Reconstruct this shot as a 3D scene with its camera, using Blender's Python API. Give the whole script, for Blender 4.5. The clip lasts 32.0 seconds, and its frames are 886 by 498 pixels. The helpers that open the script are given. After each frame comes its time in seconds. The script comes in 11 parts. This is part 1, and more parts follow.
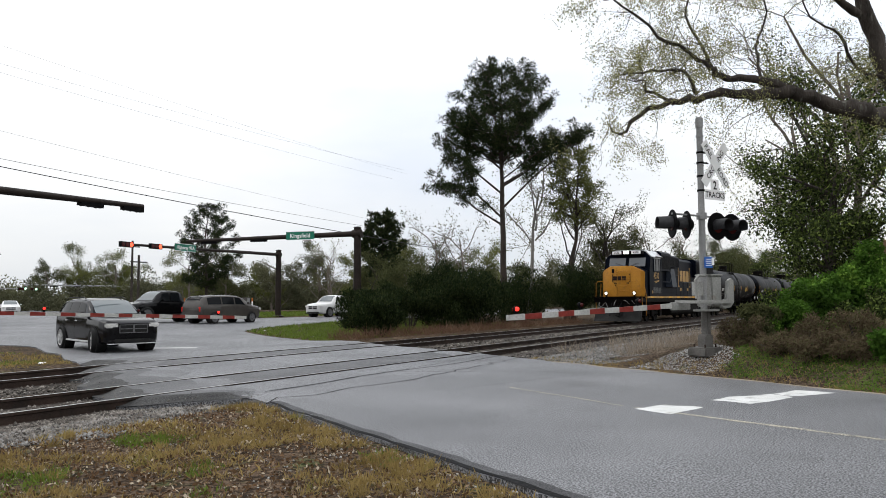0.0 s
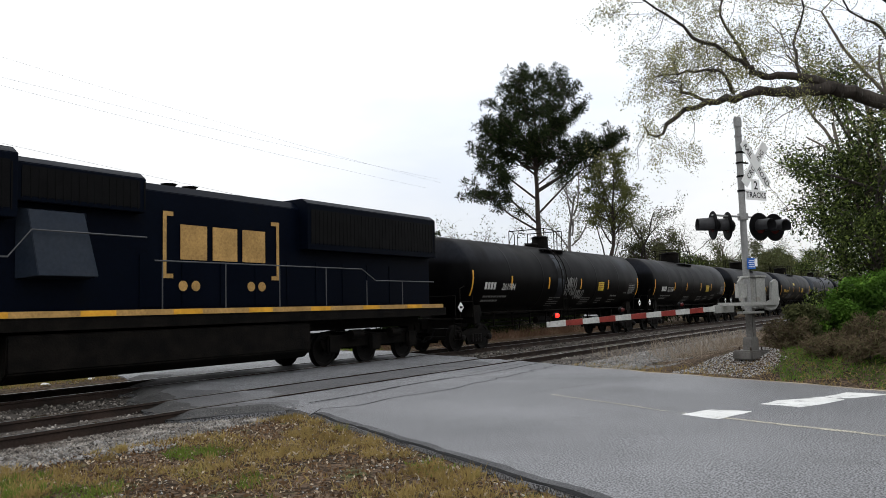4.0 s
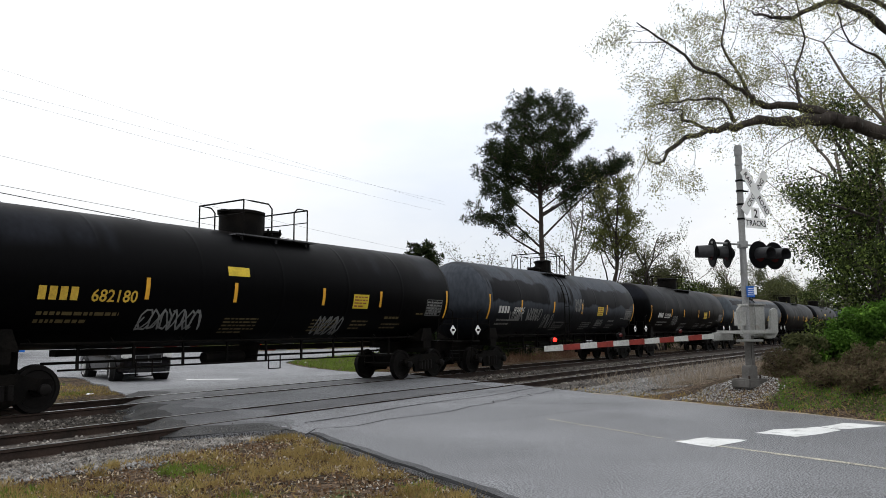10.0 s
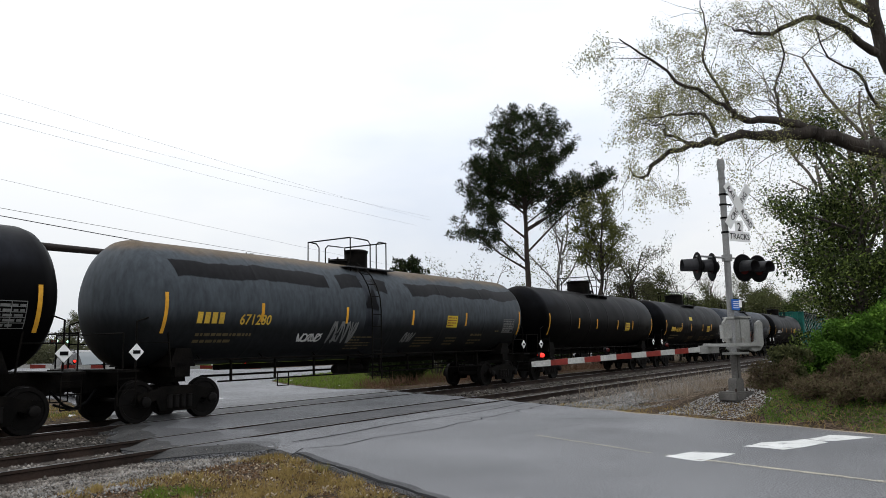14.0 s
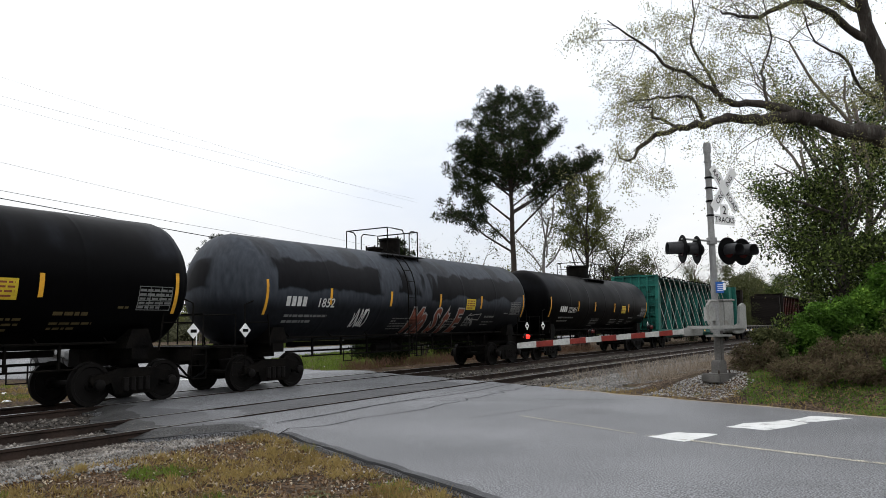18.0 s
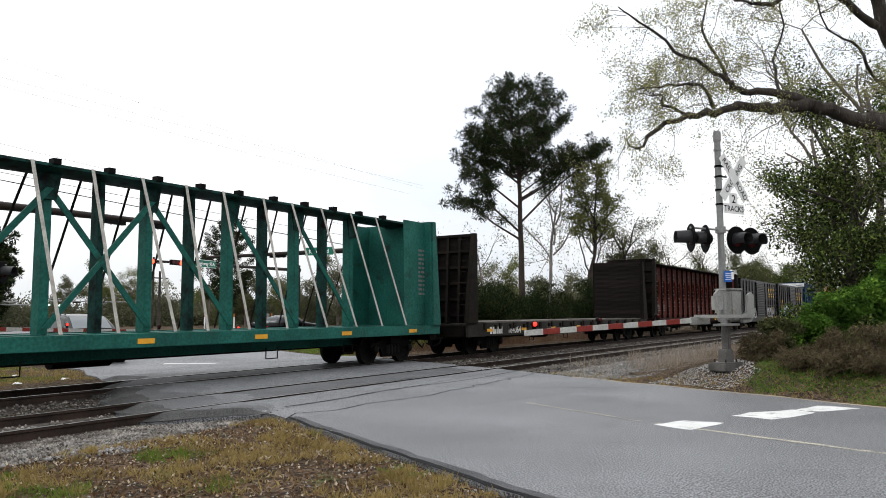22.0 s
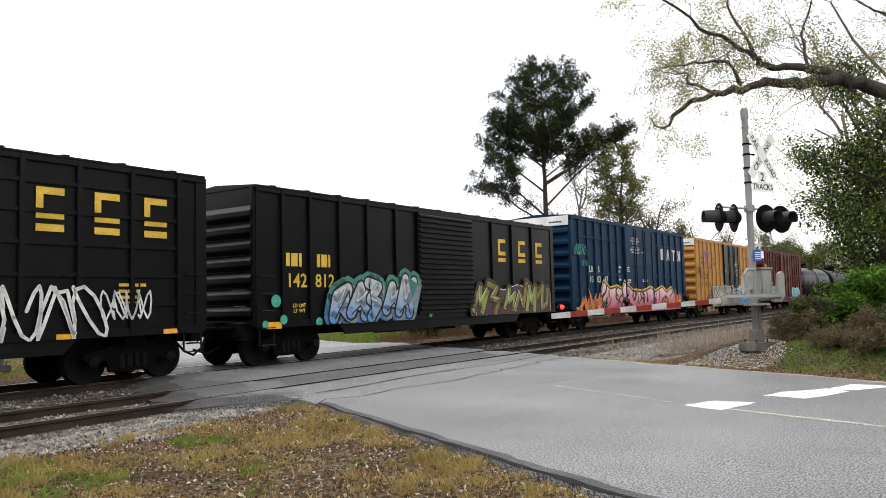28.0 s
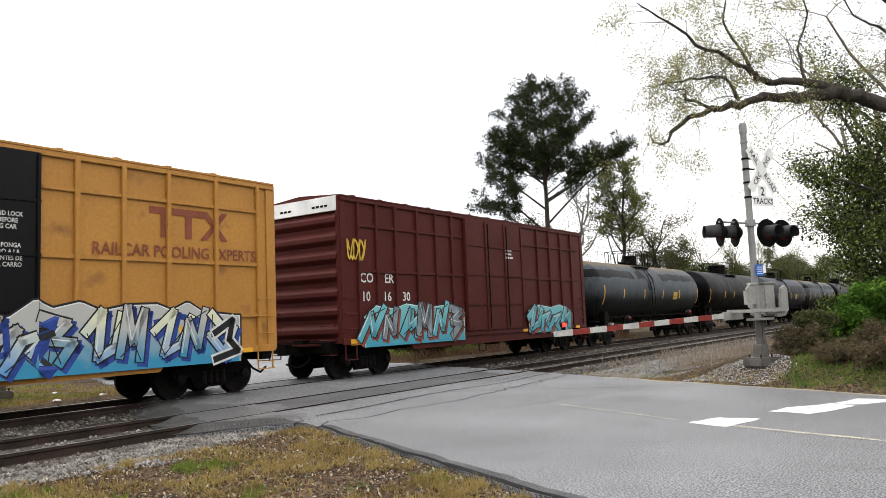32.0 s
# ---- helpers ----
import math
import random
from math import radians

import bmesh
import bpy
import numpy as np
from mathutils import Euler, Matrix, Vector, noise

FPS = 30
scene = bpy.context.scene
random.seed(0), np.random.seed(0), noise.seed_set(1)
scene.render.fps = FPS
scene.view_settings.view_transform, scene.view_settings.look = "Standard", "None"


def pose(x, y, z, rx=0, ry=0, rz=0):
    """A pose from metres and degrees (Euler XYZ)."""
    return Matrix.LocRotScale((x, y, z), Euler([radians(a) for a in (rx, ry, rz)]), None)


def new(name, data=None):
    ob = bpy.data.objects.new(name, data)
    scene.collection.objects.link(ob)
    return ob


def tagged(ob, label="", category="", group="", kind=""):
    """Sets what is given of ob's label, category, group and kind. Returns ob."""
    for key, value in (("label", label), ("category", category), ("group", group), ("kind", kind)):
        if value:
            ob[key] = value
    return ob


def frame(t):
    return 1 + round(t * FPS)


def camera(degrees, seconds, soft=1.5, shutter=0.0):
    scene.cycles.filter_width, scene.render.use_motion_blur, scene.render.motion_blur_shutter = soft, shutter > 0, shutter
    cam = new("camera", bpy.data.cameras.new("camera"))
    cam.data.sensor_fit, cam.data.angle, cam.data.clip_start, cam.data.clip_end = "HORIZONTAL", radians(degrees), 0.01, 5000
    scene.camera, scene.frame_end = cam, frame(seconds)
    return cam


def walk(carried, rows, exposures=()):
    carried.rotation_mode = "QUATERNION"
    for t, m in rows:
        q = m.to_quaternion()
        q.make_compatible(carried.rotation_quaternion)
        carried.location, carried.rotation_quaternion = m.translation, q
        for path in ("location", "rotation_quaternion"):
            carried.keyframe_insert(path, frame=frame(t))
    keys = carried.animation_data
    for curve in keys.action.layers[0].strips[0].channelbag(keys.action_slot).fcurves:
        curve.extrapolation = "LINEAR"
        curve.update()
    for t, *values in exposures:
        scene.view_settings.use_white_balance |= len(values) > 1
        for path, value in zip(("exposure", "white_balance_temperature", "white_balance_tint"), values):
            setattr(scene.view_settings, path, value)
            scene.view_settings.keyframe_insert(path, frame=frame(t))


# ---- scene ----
# camera and its walk: hand held, on one spot, turning a little
cam = camera(61.0, 32.0, soft=0.85)
# seconds, place, yaw, pitch, roll
PATH = [
    (0, 0.000, 0.000, 1.542, -58.64, 3.81, -0.20), (0.5, 0.002, 0.014, 1.546, -58.33, 3.79, -0.09),
    (1, 0.004, 0.024, 1.554, -57.98, 3.80, 0.02), (1.5, 0.002, 0.022, 1.550, -57.68, 3.89, -0.09),
    (2, -0.009, 0.019, 1.555, -57.40, 3.95, -0.17), (2.5, -0.024, 0.026, 1.548, -57.25, 4.03, -0.23),
    (3, -0.033, 0.040, 1.550, -56.76, 3.93, -0.25), (3.5, -0.045, 0.034, 1.553, -56.37, 4.07, -1.30),
    (5.5, -0.051, -0.032, 1.549, -54.45, 5.51, -0.69), (6, -0.019, -0.061, 1.549, -54.60, 5.33, 0.07),
    (6.5, -0.033, -0.031, 1.555, -55.22, 5.14, 0.79), (7, -0.029, -0.024, 1.546, -55.68, 5.17, 0.85),
    (7.5, -0.036, -0.015, 1.553, -55.88, 5.31, 0.82), (8, -0.046, -0.006, 1.560, -56.68, 5.29, 0.86),
    (8.5, -0.045, -0.017, 1.557, -56.64, 5.39, 0.57), (9, -0.054, -0.029, 1.558, -56.34, 5.47, 0.00),
    (9.5, -0.049, -0.062, 1.548, -56.00, 5.76, -0.23), (10, -0.040, -0.094, 1.546, -55.60, 6.16, -0.40),
    (10.5, -0.014, -0.107, 1.570, -55.53, 6.19, -0.51), (11, -0.017, -0.130, 1.574, -55.54, 6.33, -0.74),
    (11.5, -0.032, -0.125, 1.564, -55.56, 6.59, -0.97), (12, -0.029, -0.111, 1.553, -55.96, 6.81, -0.99),
    (12.5, -0.027, -0.088, 1.560, -56.30, 6.88, -1.14), (13, -0.035, -0.089, 1.584, -56.23, 7.09, -1.26),
    (13.5, -0.036, -0.088, 1.590, -56.51, 7.11, -1.04), (14, -0.033, -0.069, 1.568, -56.74, 7.30, -1.08),
    (14.5, -0.015, -0.089, 1.551, -56.75, 7.44, -0.89), (16.5, -0.041, -0.025, 1.545, -57.85, 6.52, -0.97),
    (17, -0.029, -0.026, 1.538, -57.89, 6.18, -0.83), (17.5, -0.007, -0.034, 1.546, -57.82, 6.02, -0.95),
    (18, -0.019, -0.036, 1.551, -57.83, 5.94, -0.87), (18.5, -0.024, -0.028, 1.554, -57.83, 5.76, -0.86),
    (19, -0.038, -0.022, 1.554, -57.87, 5.57, -0.88), (19.5, -0.026, -0.029, 1.546, -57.78, 5.43, -0.83),
    (20, -0.027, -0.036, 1.550, -57.53, 5.31, -0.81), (20.5, -0.034, -0.034, 1.557, -57.37, 5.15, -0.50),
    (21, -0.043, -0.039, 1.549, -57.40, 5.25, -0.46), (21.5, -0.043, -0.045, 1.544, -57.24, 5.08, -0.64),
    (22, -0.033, -0.037, 1.551, -57.25, 4.94, -0.37), (22.5, -0.056, -0.035, 1.554, -57.37, 4.74, -0.31),
    (23, -0.044, -0.030, 1.547, -57.34, 4.66, -0.07), (23.5, -0.026, -0.031, 1.545, -57.10, 4.52, -0.20),
    (24, -0.019, -0.060, 1.527, -56.86, 4.37, -0.45), (24.5, -0.003, -0.054, 1.523, -56.67, 4.14, -0.58),
    (25, 0.010, -0.058, 1.530, -56.06, 4.19, -1.23), (25.5, 0.001, -0.049, 1.527, -56.31, 4.16, -1.00),
    (27.5, -0.024, -0.057, 1.527, -55.53, 3.79, -1.26), (28, -0.038, -0.048, 1.523, -55.26, 3.94, -1.42),
    (28.5, -0.029, -0.053, 1.528, -55.37, 4.04, -1.76), (29, -0.012, -0.079, 1.530, -55.41, 4.22, -1.71),
    (29.5, -0.004, -0.092, 1.523, -55.16, 4.48, -1.76), (30, 0.010, -0.100, 1.524, -54.88, 4.65, -1.80),
    (30.5, 0.024, -0.111, 1.522, -54.85, 4.86, -2.09), (31, 0.028, -0.129, 1.536, -54.81, 4.97, -2.33),
    (31.5, 0.017, -0.116, 1.537, -54.90, 5.14, -2.24), (32, -0.002, -0.082, 1.536, -55.06, 5.38, -2.31)]
EXPOSURES = [(0.0, 0.0, 6400, 10), (9.0, 0.0, 6400, 10), (11.5, -0.10, 6330, 10), (14.5, -0.13, 6310, 10), (17.0, -0.04, 6360, 10), (19.0, 0.0, 6400, 10), (22.0, 0.15, 6450, 10), (25.0, 0.45, 6600, 10), (28.0, 0.62, 6720, 10), (32.0, 0.62, 6720, 10)]
walk(cam, [(t, pose(x, y, z, 90 + p, 0, w) @ pose(0, 0, 0, 0, 0, r)) for t, x, y, z, w, p, r in PATH], EXPOSURES)

# ---- light: a bright overcast sky ----
world = bpy.data.worlds.new("sky")
scene.world = world
world.use_nodes = True
wn, wl = world.node_tree.nodes, world.node_tree.links
wn.clear()
w_out = wn.new("ShaderNodeOutputWorld")
w_bg = wn.new("ShaderNodeBackground")
w_sky = wn.new("ShaderNodeTexSky")
w_sky.sky_type = 'NISHITA'
w_sky.sun_disc = False
w_sky.sun_elevation = radians(48)
w_sky.sun_rotation = radians(200)
w_dim = wn.new("ShaderNodeMix")
w_dim.data_type = 'RGBA'
w_dim.blend_type = 'MULTIPLY'
w_dim.inputs[0].default_value = 1.0
w_dim.inputs[7].default_value = (0.1, 0.1, 0.1, 1)
w_co = wn.new("ShaderNodeTexCoord")
w_map = wn.new("ShaderNodeMapping")
w_map.inputs["Scale"].default_value = (1.0, 1.0, 3.2)
w_noise = wn.new("ShaderNodeTexNoise")
w_noise.inputs["Scale"].default_value = 1.7
w_noise.inputs["Detail"].default_value = 5
w_ramp = wn.new("ShaderNodeValToRGB")
w_ramp.color_ramp.elements[0].position = 0.34
w_ramp.color_ramp.elements[0].color = (0.86, 0.905, 0.975, 1)
w_ramp.color_ramp.elements[1].position = 0.58
w_ramp.color_ramp.elements[1].color = (1.07, 1.07, 1.06, 1)
w_mix = wn.new("ShaderNodeMix")
w_mix.data_type = 'RGBA'
w_mix.inputs[0].default_value = 0.93
wl.new(w_sky.outputs[0], w_dim.inputs[6])
wl.new(w_co.outputs["Generated"], w_map.inputs[0])
wl.new(w_map.outputs[0], w_noise.inputs["Vector"])
wl.new(w_noise.outputs["Fac"], w_ramp.inputs[0])
wl.new(w_dim.outputs[2], w_mix.inputs[6])
wl.new(w_ramp.outputs[0], w_mix.inputs[7])
w_sep = wn.new("ShaderNodeSeparateXYZ")
wl.new(w_co.outputs["Generated"], w_sep.inputs[0])
w_up = wn.new("ShaderNodeMapRange")
w_up.inputs[1].default_value, w_up.inputs[2].default_value = 0.0, 1.0
w_up.inputs[3].default_value, w_up.inputs[4].default_value = 0.82, 2.1
wl.new(w_sep.outputs["Z"], w_up.inputs[0])
wl.new(w_mix.outputs[2], w_bg.inputs[0])
wl.new(w_up.outputs[0], w_bg.inputs[1])
wl.new(w_bg.outputs[0], w_out.inputs[0])
sun_data = bpy.data.lights.new("sun", 'SUN')
sun_data.energy = 0.7
sun_data.angle = radians(25)
sun_data.color = (1.0, 0.97, 0.92)
sun = new("sun", sun_data)
sun.matrix_world = pose(0, 0, 60, 42, 0, 200)


# ---- materials ----
def mat(name, col, rough=0.7, metal=0.0, col2=None, scale=3.0, fine=40.0, bump=0.0, amount=0.5, grime=None, grime_at=0.55, spread=0.0,
        stretch=(1, 1, 1), emit=0.0, spec=0.25, speck=0.0, speck_scale=40.0):
    """Two scales of noise between two colours, a third colour as stains, and a fine relief."""
    m = bpy.data.materials.new(name)
    m.use_nodes = True
    n, l = m.node_tree.nodes, m.node_tree.links
    b = n["Principled BSDF"]
    b.inputs["Roughness"].default_value = rough
    b.inputs["Metallic"].default_value = metal
    b.inputs["Specular IOR Level"].default_value = spec
    col2 = col2 or tuple(c * 0.72 for c in col)
    co = n.new("ShaderNodeTexCoord")
    mp = n.new("ShaderNodeMapping")
    mp.inputs["Scale"].default_value = stretch
    l.new(co.outputs["Object"], mp.inputs[0])

    def noise_tex(sc, detail=4.0):
        t = n.new("ShaderNodeTexNoise")
        t.inputs["Scale"].default_value = sc
        t.inputs["Detail"].default_value = detail
        l.new(mp.outputs[0], t.inputs["Vector"])
        return t

    def blend(fac, a, bcol, mode='MIX'):
        x = n.new("ShaderNodeMix")
        x.data_type = 'RGBA'
        x.blend_type = mode
        if isinstance(fac, float):
            x.inputs[0].default_value = fac
        else:
            l.new(fac, x.inputs[0])
        for i, v in ((6, a), (7, bcol)):
            if isinstance(v, tuple):
                x.inputs[i].default_value = (*v, 1) if len(v) == 3 else v
            else:
                l.new(v, x.inputs[i])
        return x.outputs[2]

    def step(val, lo, hi):
        r = n.new("ShaderNodeMapRange")
        r.inputs[1].default_value, r.inputs[2].default_value = lo, hi
        l.new(val, r.inputs[0])
        return r.outputs[0]

    big = noise_tex(scale)
    small = noise_tex(fine, 3.0)
    c = blend(step(big.outputs["Fac"], 0.35, 0.68), col, col2)
    c = blend(amount, c, small.outputs["Fac"], 'OVERLAY')
    if grime:
        g = noise_tex(scale * 2.3, 6.0)
        c = blend(step(g.outputs["Fac"], grime_at, grime_at + 0.16), c, grime)
    if speck:
        k = noise_tex(speck_scale, 3.0)
        mr = n.new("ShaderNodeMapRange")
        mr.inputs[1].default_value, mr.inputs[2].default_value = 0.42, 0.58
        mr.inputs[3].default_value, mr.inputs[4].default_value = 1 - speck, 1 + speck
        l.new(k.outputs["Fac"], mr.inputs[0])
        hv = n.new("ShaderNodeHueSaturation")
        l.new(mr.outputs[0], hv.inputs["Value"])
        l.new(c, hv.inputs["Color"])
        c = hv.outputs[0]
    if spread:
        oi = n.new("ShaderNodeObjectInfo")
        geo = n.new("ShaderNodeNewGeometry")
        add = n.new("ShaderNodeMath")
        l.new(oi.outputs["Random"], add.inputs[0])
        l.new(geo.outputs["Random Per Island"], add.inputs[1])
        fr = n.new("ShaderNodeMath")
        fr.operation = 'FRACT'
        l.new(add.outputs[0], fr.inputs[0])
        hs = n.new("ShaderNodeHueSaturation")
        vr = n.new("ShaderNodeMapRange")
        vr.inputs[3].default_value, vr.inputs[4].default_value = 1 - spread, 1 + spread
        l.new(fr.outputs[0], vr.inputs[0])
        l.new(vr.outputs[0], hs.inputs["Value"])
        l.new(c, hs.inputs["Color"])
        c = hs.outputs[0]
    l.new(c, b.inputs["Base Color"])
    rr = n.new("ShaderNodeMapRange")
    rr.inputs[3].default_value, rr.inputs[4].default_value = max(0.02, rough - 0.12), min(1.0, rough + 0.12)
    l.new(big.outputs["Fac"], rr.inputs[0])
    l.new(rr.outputs[0], b.inputs["Roughness"])
    if bump:
        bp = n.new("ShaderNodeBump")
        bp.inputs["Strength"].default_value = bump
        bp.inputs["Distance"].default_value = 0.03
        l.new(small.outputs["Fac"], bp.inputs["Height"])
        l.new(bp.outputs[0], b.inputs["Normal"])
    if emit:
        b.inputs["Emission Color"].default_value = (*col, 1)
        b.inputs["Emission Strength"].default_value = emit
    return m


def glass(name, col=(0.05, 0.06, 0.07), rough=0.06):
    m = bpy.data.materials.new(name)
    m.use_nodes = True
    b = m.node_tree.nodes["Principled BSDF"]
    b.inputs["Base Color"].default_value = (*col, 1)
    b.inputs["Roughness"].default_value = rough
    b.inputs["Specular IOR Level"].default_value = 0.8
    return m


def leafy(name, a, b_, c_=None, through_=0.3, patch_=0.0):
    """Leaves: each its own shade between a and b, thin enough for light to pass; patch_ lets whole clumps share a shade."""
    m = bpy.data.materials.new(name)
    m.use_nodes = True
    n, l = m.node_tree.nodes, m.node_tree.links
    b = n["Principled BSDF"]
    b.inputs["Roughness"].default_value = 0.65
    b.inputs["Specular IOR Level"].default_value = 0.03
    geo = n.new("ShaderNodeNewGeometry")
    r = n.new("ShaderNodeValToRGB")
    r.color_ramp.elements[0].color = (*a, 1)
    r.color_ramp.elements[1].color = (*b_, 1)
    if c_:
        r.color_ramp.elements[1].position = 0.72
        e = r.color_ramp.elements.new(0.97)
        e.color = (*c_, 1)
    fac = geo.outputs["Random Per Island"]
    if patch_:
        ns = n.new("ShaderNodeTexNoise")
        ns.inputs["Scale"].default_value = patch_
        ns.inputs["Detail"].default_value = 2
        l.new(geo.outputs["Position"], ns.inputs["Vector"])
        st = n.new("ShaderNodeMapRange")
        st.inputs[1].default_value, st.inputs[2].default_value = 0.3, 0.7
        l.new(ns.outputs["Fac"], st.inputs[0])
        mf = n.new("ShaderNodeMix")
        mf.inputs[0].default_value = 0.75
        l.new(fac, mf.inputs[2])
        l.new(st.outputs[0], mf.inputs[3])
        fac = mf.outputs[0]
    l.new(fac, r.inputs[0])
    l.new(r.outputs[0], b.inputs["Base Color"])
    tr = n.new("ShaderNodeBsdfTranslucent")
    l.new(r.outputs[0], tr.inputs[0])
    mx = n.new("ShaderNodeMixShader")
    mx.inputs[0].default_value = through_
    l.new(b.outputs[0], mx.inputs[1])
    l.new(tr.outputs[0], mx.inputs[2])
    l.new(mx.outputs[0], n["Material Output"].inputs[0])
    return m


M = {}
M["asphalt"] = mat("asphalt", (0.134, 0.135, 0.141), 0.56, col2=(0.094, 0.095, 0.100), scale=0.28, fine=140, bump=0.16, amount=0.8, grime=(0.084, 0.084, 0.088), grime_at=0.58, spec=0.36, speck=0.85, speck_scale=52)
M["asphalt_dim"] = mat("worn dark asphalt", (0.048, 0.047, 0.046), 0.7, spec=0.2, col2=(0.029, 0.0285, 0.028), scale=1.6, fine=90, bump=0.35, amount=0.7, speck=0.6, speck_scale=60)
M["asphalt_wet"] = mat("dark patched asphalt", (0.060, 0.060, 0.063), 0.6, spec=0.15, col2=(0.038, 0.038, 0.040), scale=1.1, fine=120, bump=0.3, amount=0.6, speck=0.6, speck_scale=80)
M["tar"] = mat("tar", (0.012, 0.012, 0.0125), 0.7, spec=0.05, scale=2, fine=30, bump=0.4)
M["line_white"] = mat("white road paint", (0.60, 0.60, 0.585), 0.6, col2=(0.50, 0.50, 0.485), scale=2, fine=60, amount=0.5, grime=(0.15, 0.15, 0.152), grime_at=0.58)
M["line_yellow"] = mat("worn yellow road paint", (0.34, 0.315, 0.25), 0.6, col2=(0.24, 0.225, 0.19), scale=3, fine=60, amount=0.5, grime=(0.13, 0.13, 0.128), grime_at=0.52, speck=0.5, speck_scale=60)
M["soil"] = mat("soil and leaf litter", (0.080, 0.055, 0.037), 0.95, col2=(0.046, 0.034, 0.024), scale=0.9, fine=35, bump=1.0, amount=0.9, grime=(0.048, 0.056, 0.022), grime_at=0.57, spec=0.05, speck=0.6, speck_scale=16)
M["sand"] = mat("pale sandy verge", (0.34, 0.29, 0.22), 0.95, col2=(0.24, 0.2, 0.15), scale=1.5, fine=40, bump=0.5, amount=0.6)
M["ballast"] = mat("ballast bed", (0.085, 0.075, 0.066), 0.95, spec=0.1, col2=(0.04, 0.035, 0.031), scale=1.2, fine=26, bump=1.0, amount=0.9)
M["stone"] = mat("ballast stone", (0.17, 0.155, 0.138), 0.9, spec=0.1, col2=(0.055, 0.046, 0.039), scale=3, fine=30, spread=0.7, amount=0.4)
M["stone_grey"] = mat("grey granite ballast", (0.21, 0.202, 0.192), 0.9, spec=0.1, col2=(0.11, 0.104, 0.097), scale=3, fine=30, spread=0.4, amount=0.4)
M["stone_pale"] = mat("pale gravel stone", (0.33, 0.325, 0.315), 0.9, spec=0.1, col2=(0.22, 0.216, 0.21), scale=3, fine=30, spread=0.45, amount=0.4)
M["rail_top"] = mat("polished rail head", (0.42, 0.41, 0.40), 0.32, 0.9, scale=1.5, fine=30, amount=0.2)
M["rust"] = mat("rusty rail steel", (0.04, 0.026, 0.02), 0.8, 0.0, spec=0.2, col2=(0.018, 0.013, 0.011), scale=2, fine=30, bump=0.3)
M["tie"] = mat("creosoted timber", (0.03, 0.023, 0.018), 0.9, spec=0.15, col2=(0.055, 0.043, 0.034), scale=1, fine=14, stretch=(6, 1, 6), bump=0.6, spread=0.3)
M["grass_dry"] = leafy("dry grass blades", (0.15, 0.105, 0.037), (0.32, 0.235, 0.09), (0.14, 0.145, 0.04), patch_=1.5)
M["grass_green"] = leafy("green grass blades", (0.065, 0.105, 0.016), (0.16, 0.215, 0.040), patch_=1.5)
M["litter"] = leafy("fallen leaves", (0.045, 0.026, 0.014), (0.19, 0.115, 0.063), (0.50, 0.43, 0.33))
M["weeds"] = leafy("dead weed stalks", (0.17, 0.135, 0.10), (0.36, 0.30, 0.235))
M["bark"] = mat("grey bark", (0.065, 0.055, 0.047), 0.95, spec=0.1, col2=(0.028, 0.024, 0.021), scale=2.5, fine=22, stretch=(1, 1, 0.35), bump=1.0, grime=(0.15, 0.15, 0.13), grime_at=0.6)
M["bark_dark"] = mat("dark pine bark", (0.05, 0.038, 0.03), 0.95, col2=(0.028, 0.022, 0.018), scale=2.5, fine=20, stretch=(1, 1, 0.3), bump=1.0)
M["bark_pale"] = mat("pale grey bark", (0.26, 0.24, 0.22), 0.95, col2=(0.16, 0.15, 0.14), scale=2, fine=20, stretch=(1, 1, 0.4), bump=0.6)
M["leaf_pine"] = leafy("pine needles", (0.007, 0.013, 0.0055), (0.026, 0.037, 0.014), (0.050, 0.060, 0.022), through_=0.10)
M["leaf_oak"] = leafy("evergreen oak leaves", (0.009, 0.017, 0.0055), (0.064, 0.084, 0.027), (0.18, 0.24, 0.055), through_=0.14)
M["leaf_spring"] = leafy("young spring leaves", (0.075, 0.085, 0.028), (0.15, 0.16, 0.05), patch_=0.3)
M["leaf_far"] = leafy("grey-olive spring foliage", (0.055, 0.060, 0.038), (0.115, 0.115, 0.068), (0.16, 0.165, 0.085), patch_=0.16)
M["leaf_haze"] = leafy("loose olive spring leaves", (0.050, 0.053, 0.028), (0.115, 0.115, 0.058), (0.17, 0.17, 0.07), patch_=0.4)
M["leaf_olive"] = leafy("olive hedge leaves", (0.04, 0.047, 0.02), (0.095, 0.10, 0.042))
M["leaf_vine"] = leafy("bright vine leaves", (0.008, 0.020, 0.004), (0.075, 0.155, 0.022), (0.21, 0.35, 0.052), through_=0.15, patch_=1.8)
M["leaf_bush"] = leafy("dark cedar foliage", (0.005, 0.010, 0.004), (0.020, 0.031, 0.010), (0.046, 0.056, 0.020), through_=0.10)
M["twig"] = mat("bare twigs", (0.16, 0.135, 0.115), 0.95, scale=3, fine=20)
M["galv"] = mat("weathered galvanised steel", (0.27, 0.27, 0.266), 0.6, 0.0, col2=(0.20, 0.20, 0.196), scale=2, fine=30, amount=0.4, grime=(0.22, 0.2, 0.18), grime_at=0.62)
M["grey_box"] = mat("grey painted steel", (0.30, 0.30, 0.285), 0.5, 0.0, col2=(0.22, 0.22, 0.205), scale=2, fine=25, amount=0.4, grime=(0.16, 0.13, 0.1), grime_at=0.63)
M["black"] = mat("matt black paint", (0.004, 0.004, 0.0043), 0.6, spec=0.05, scale=3, fine=30)
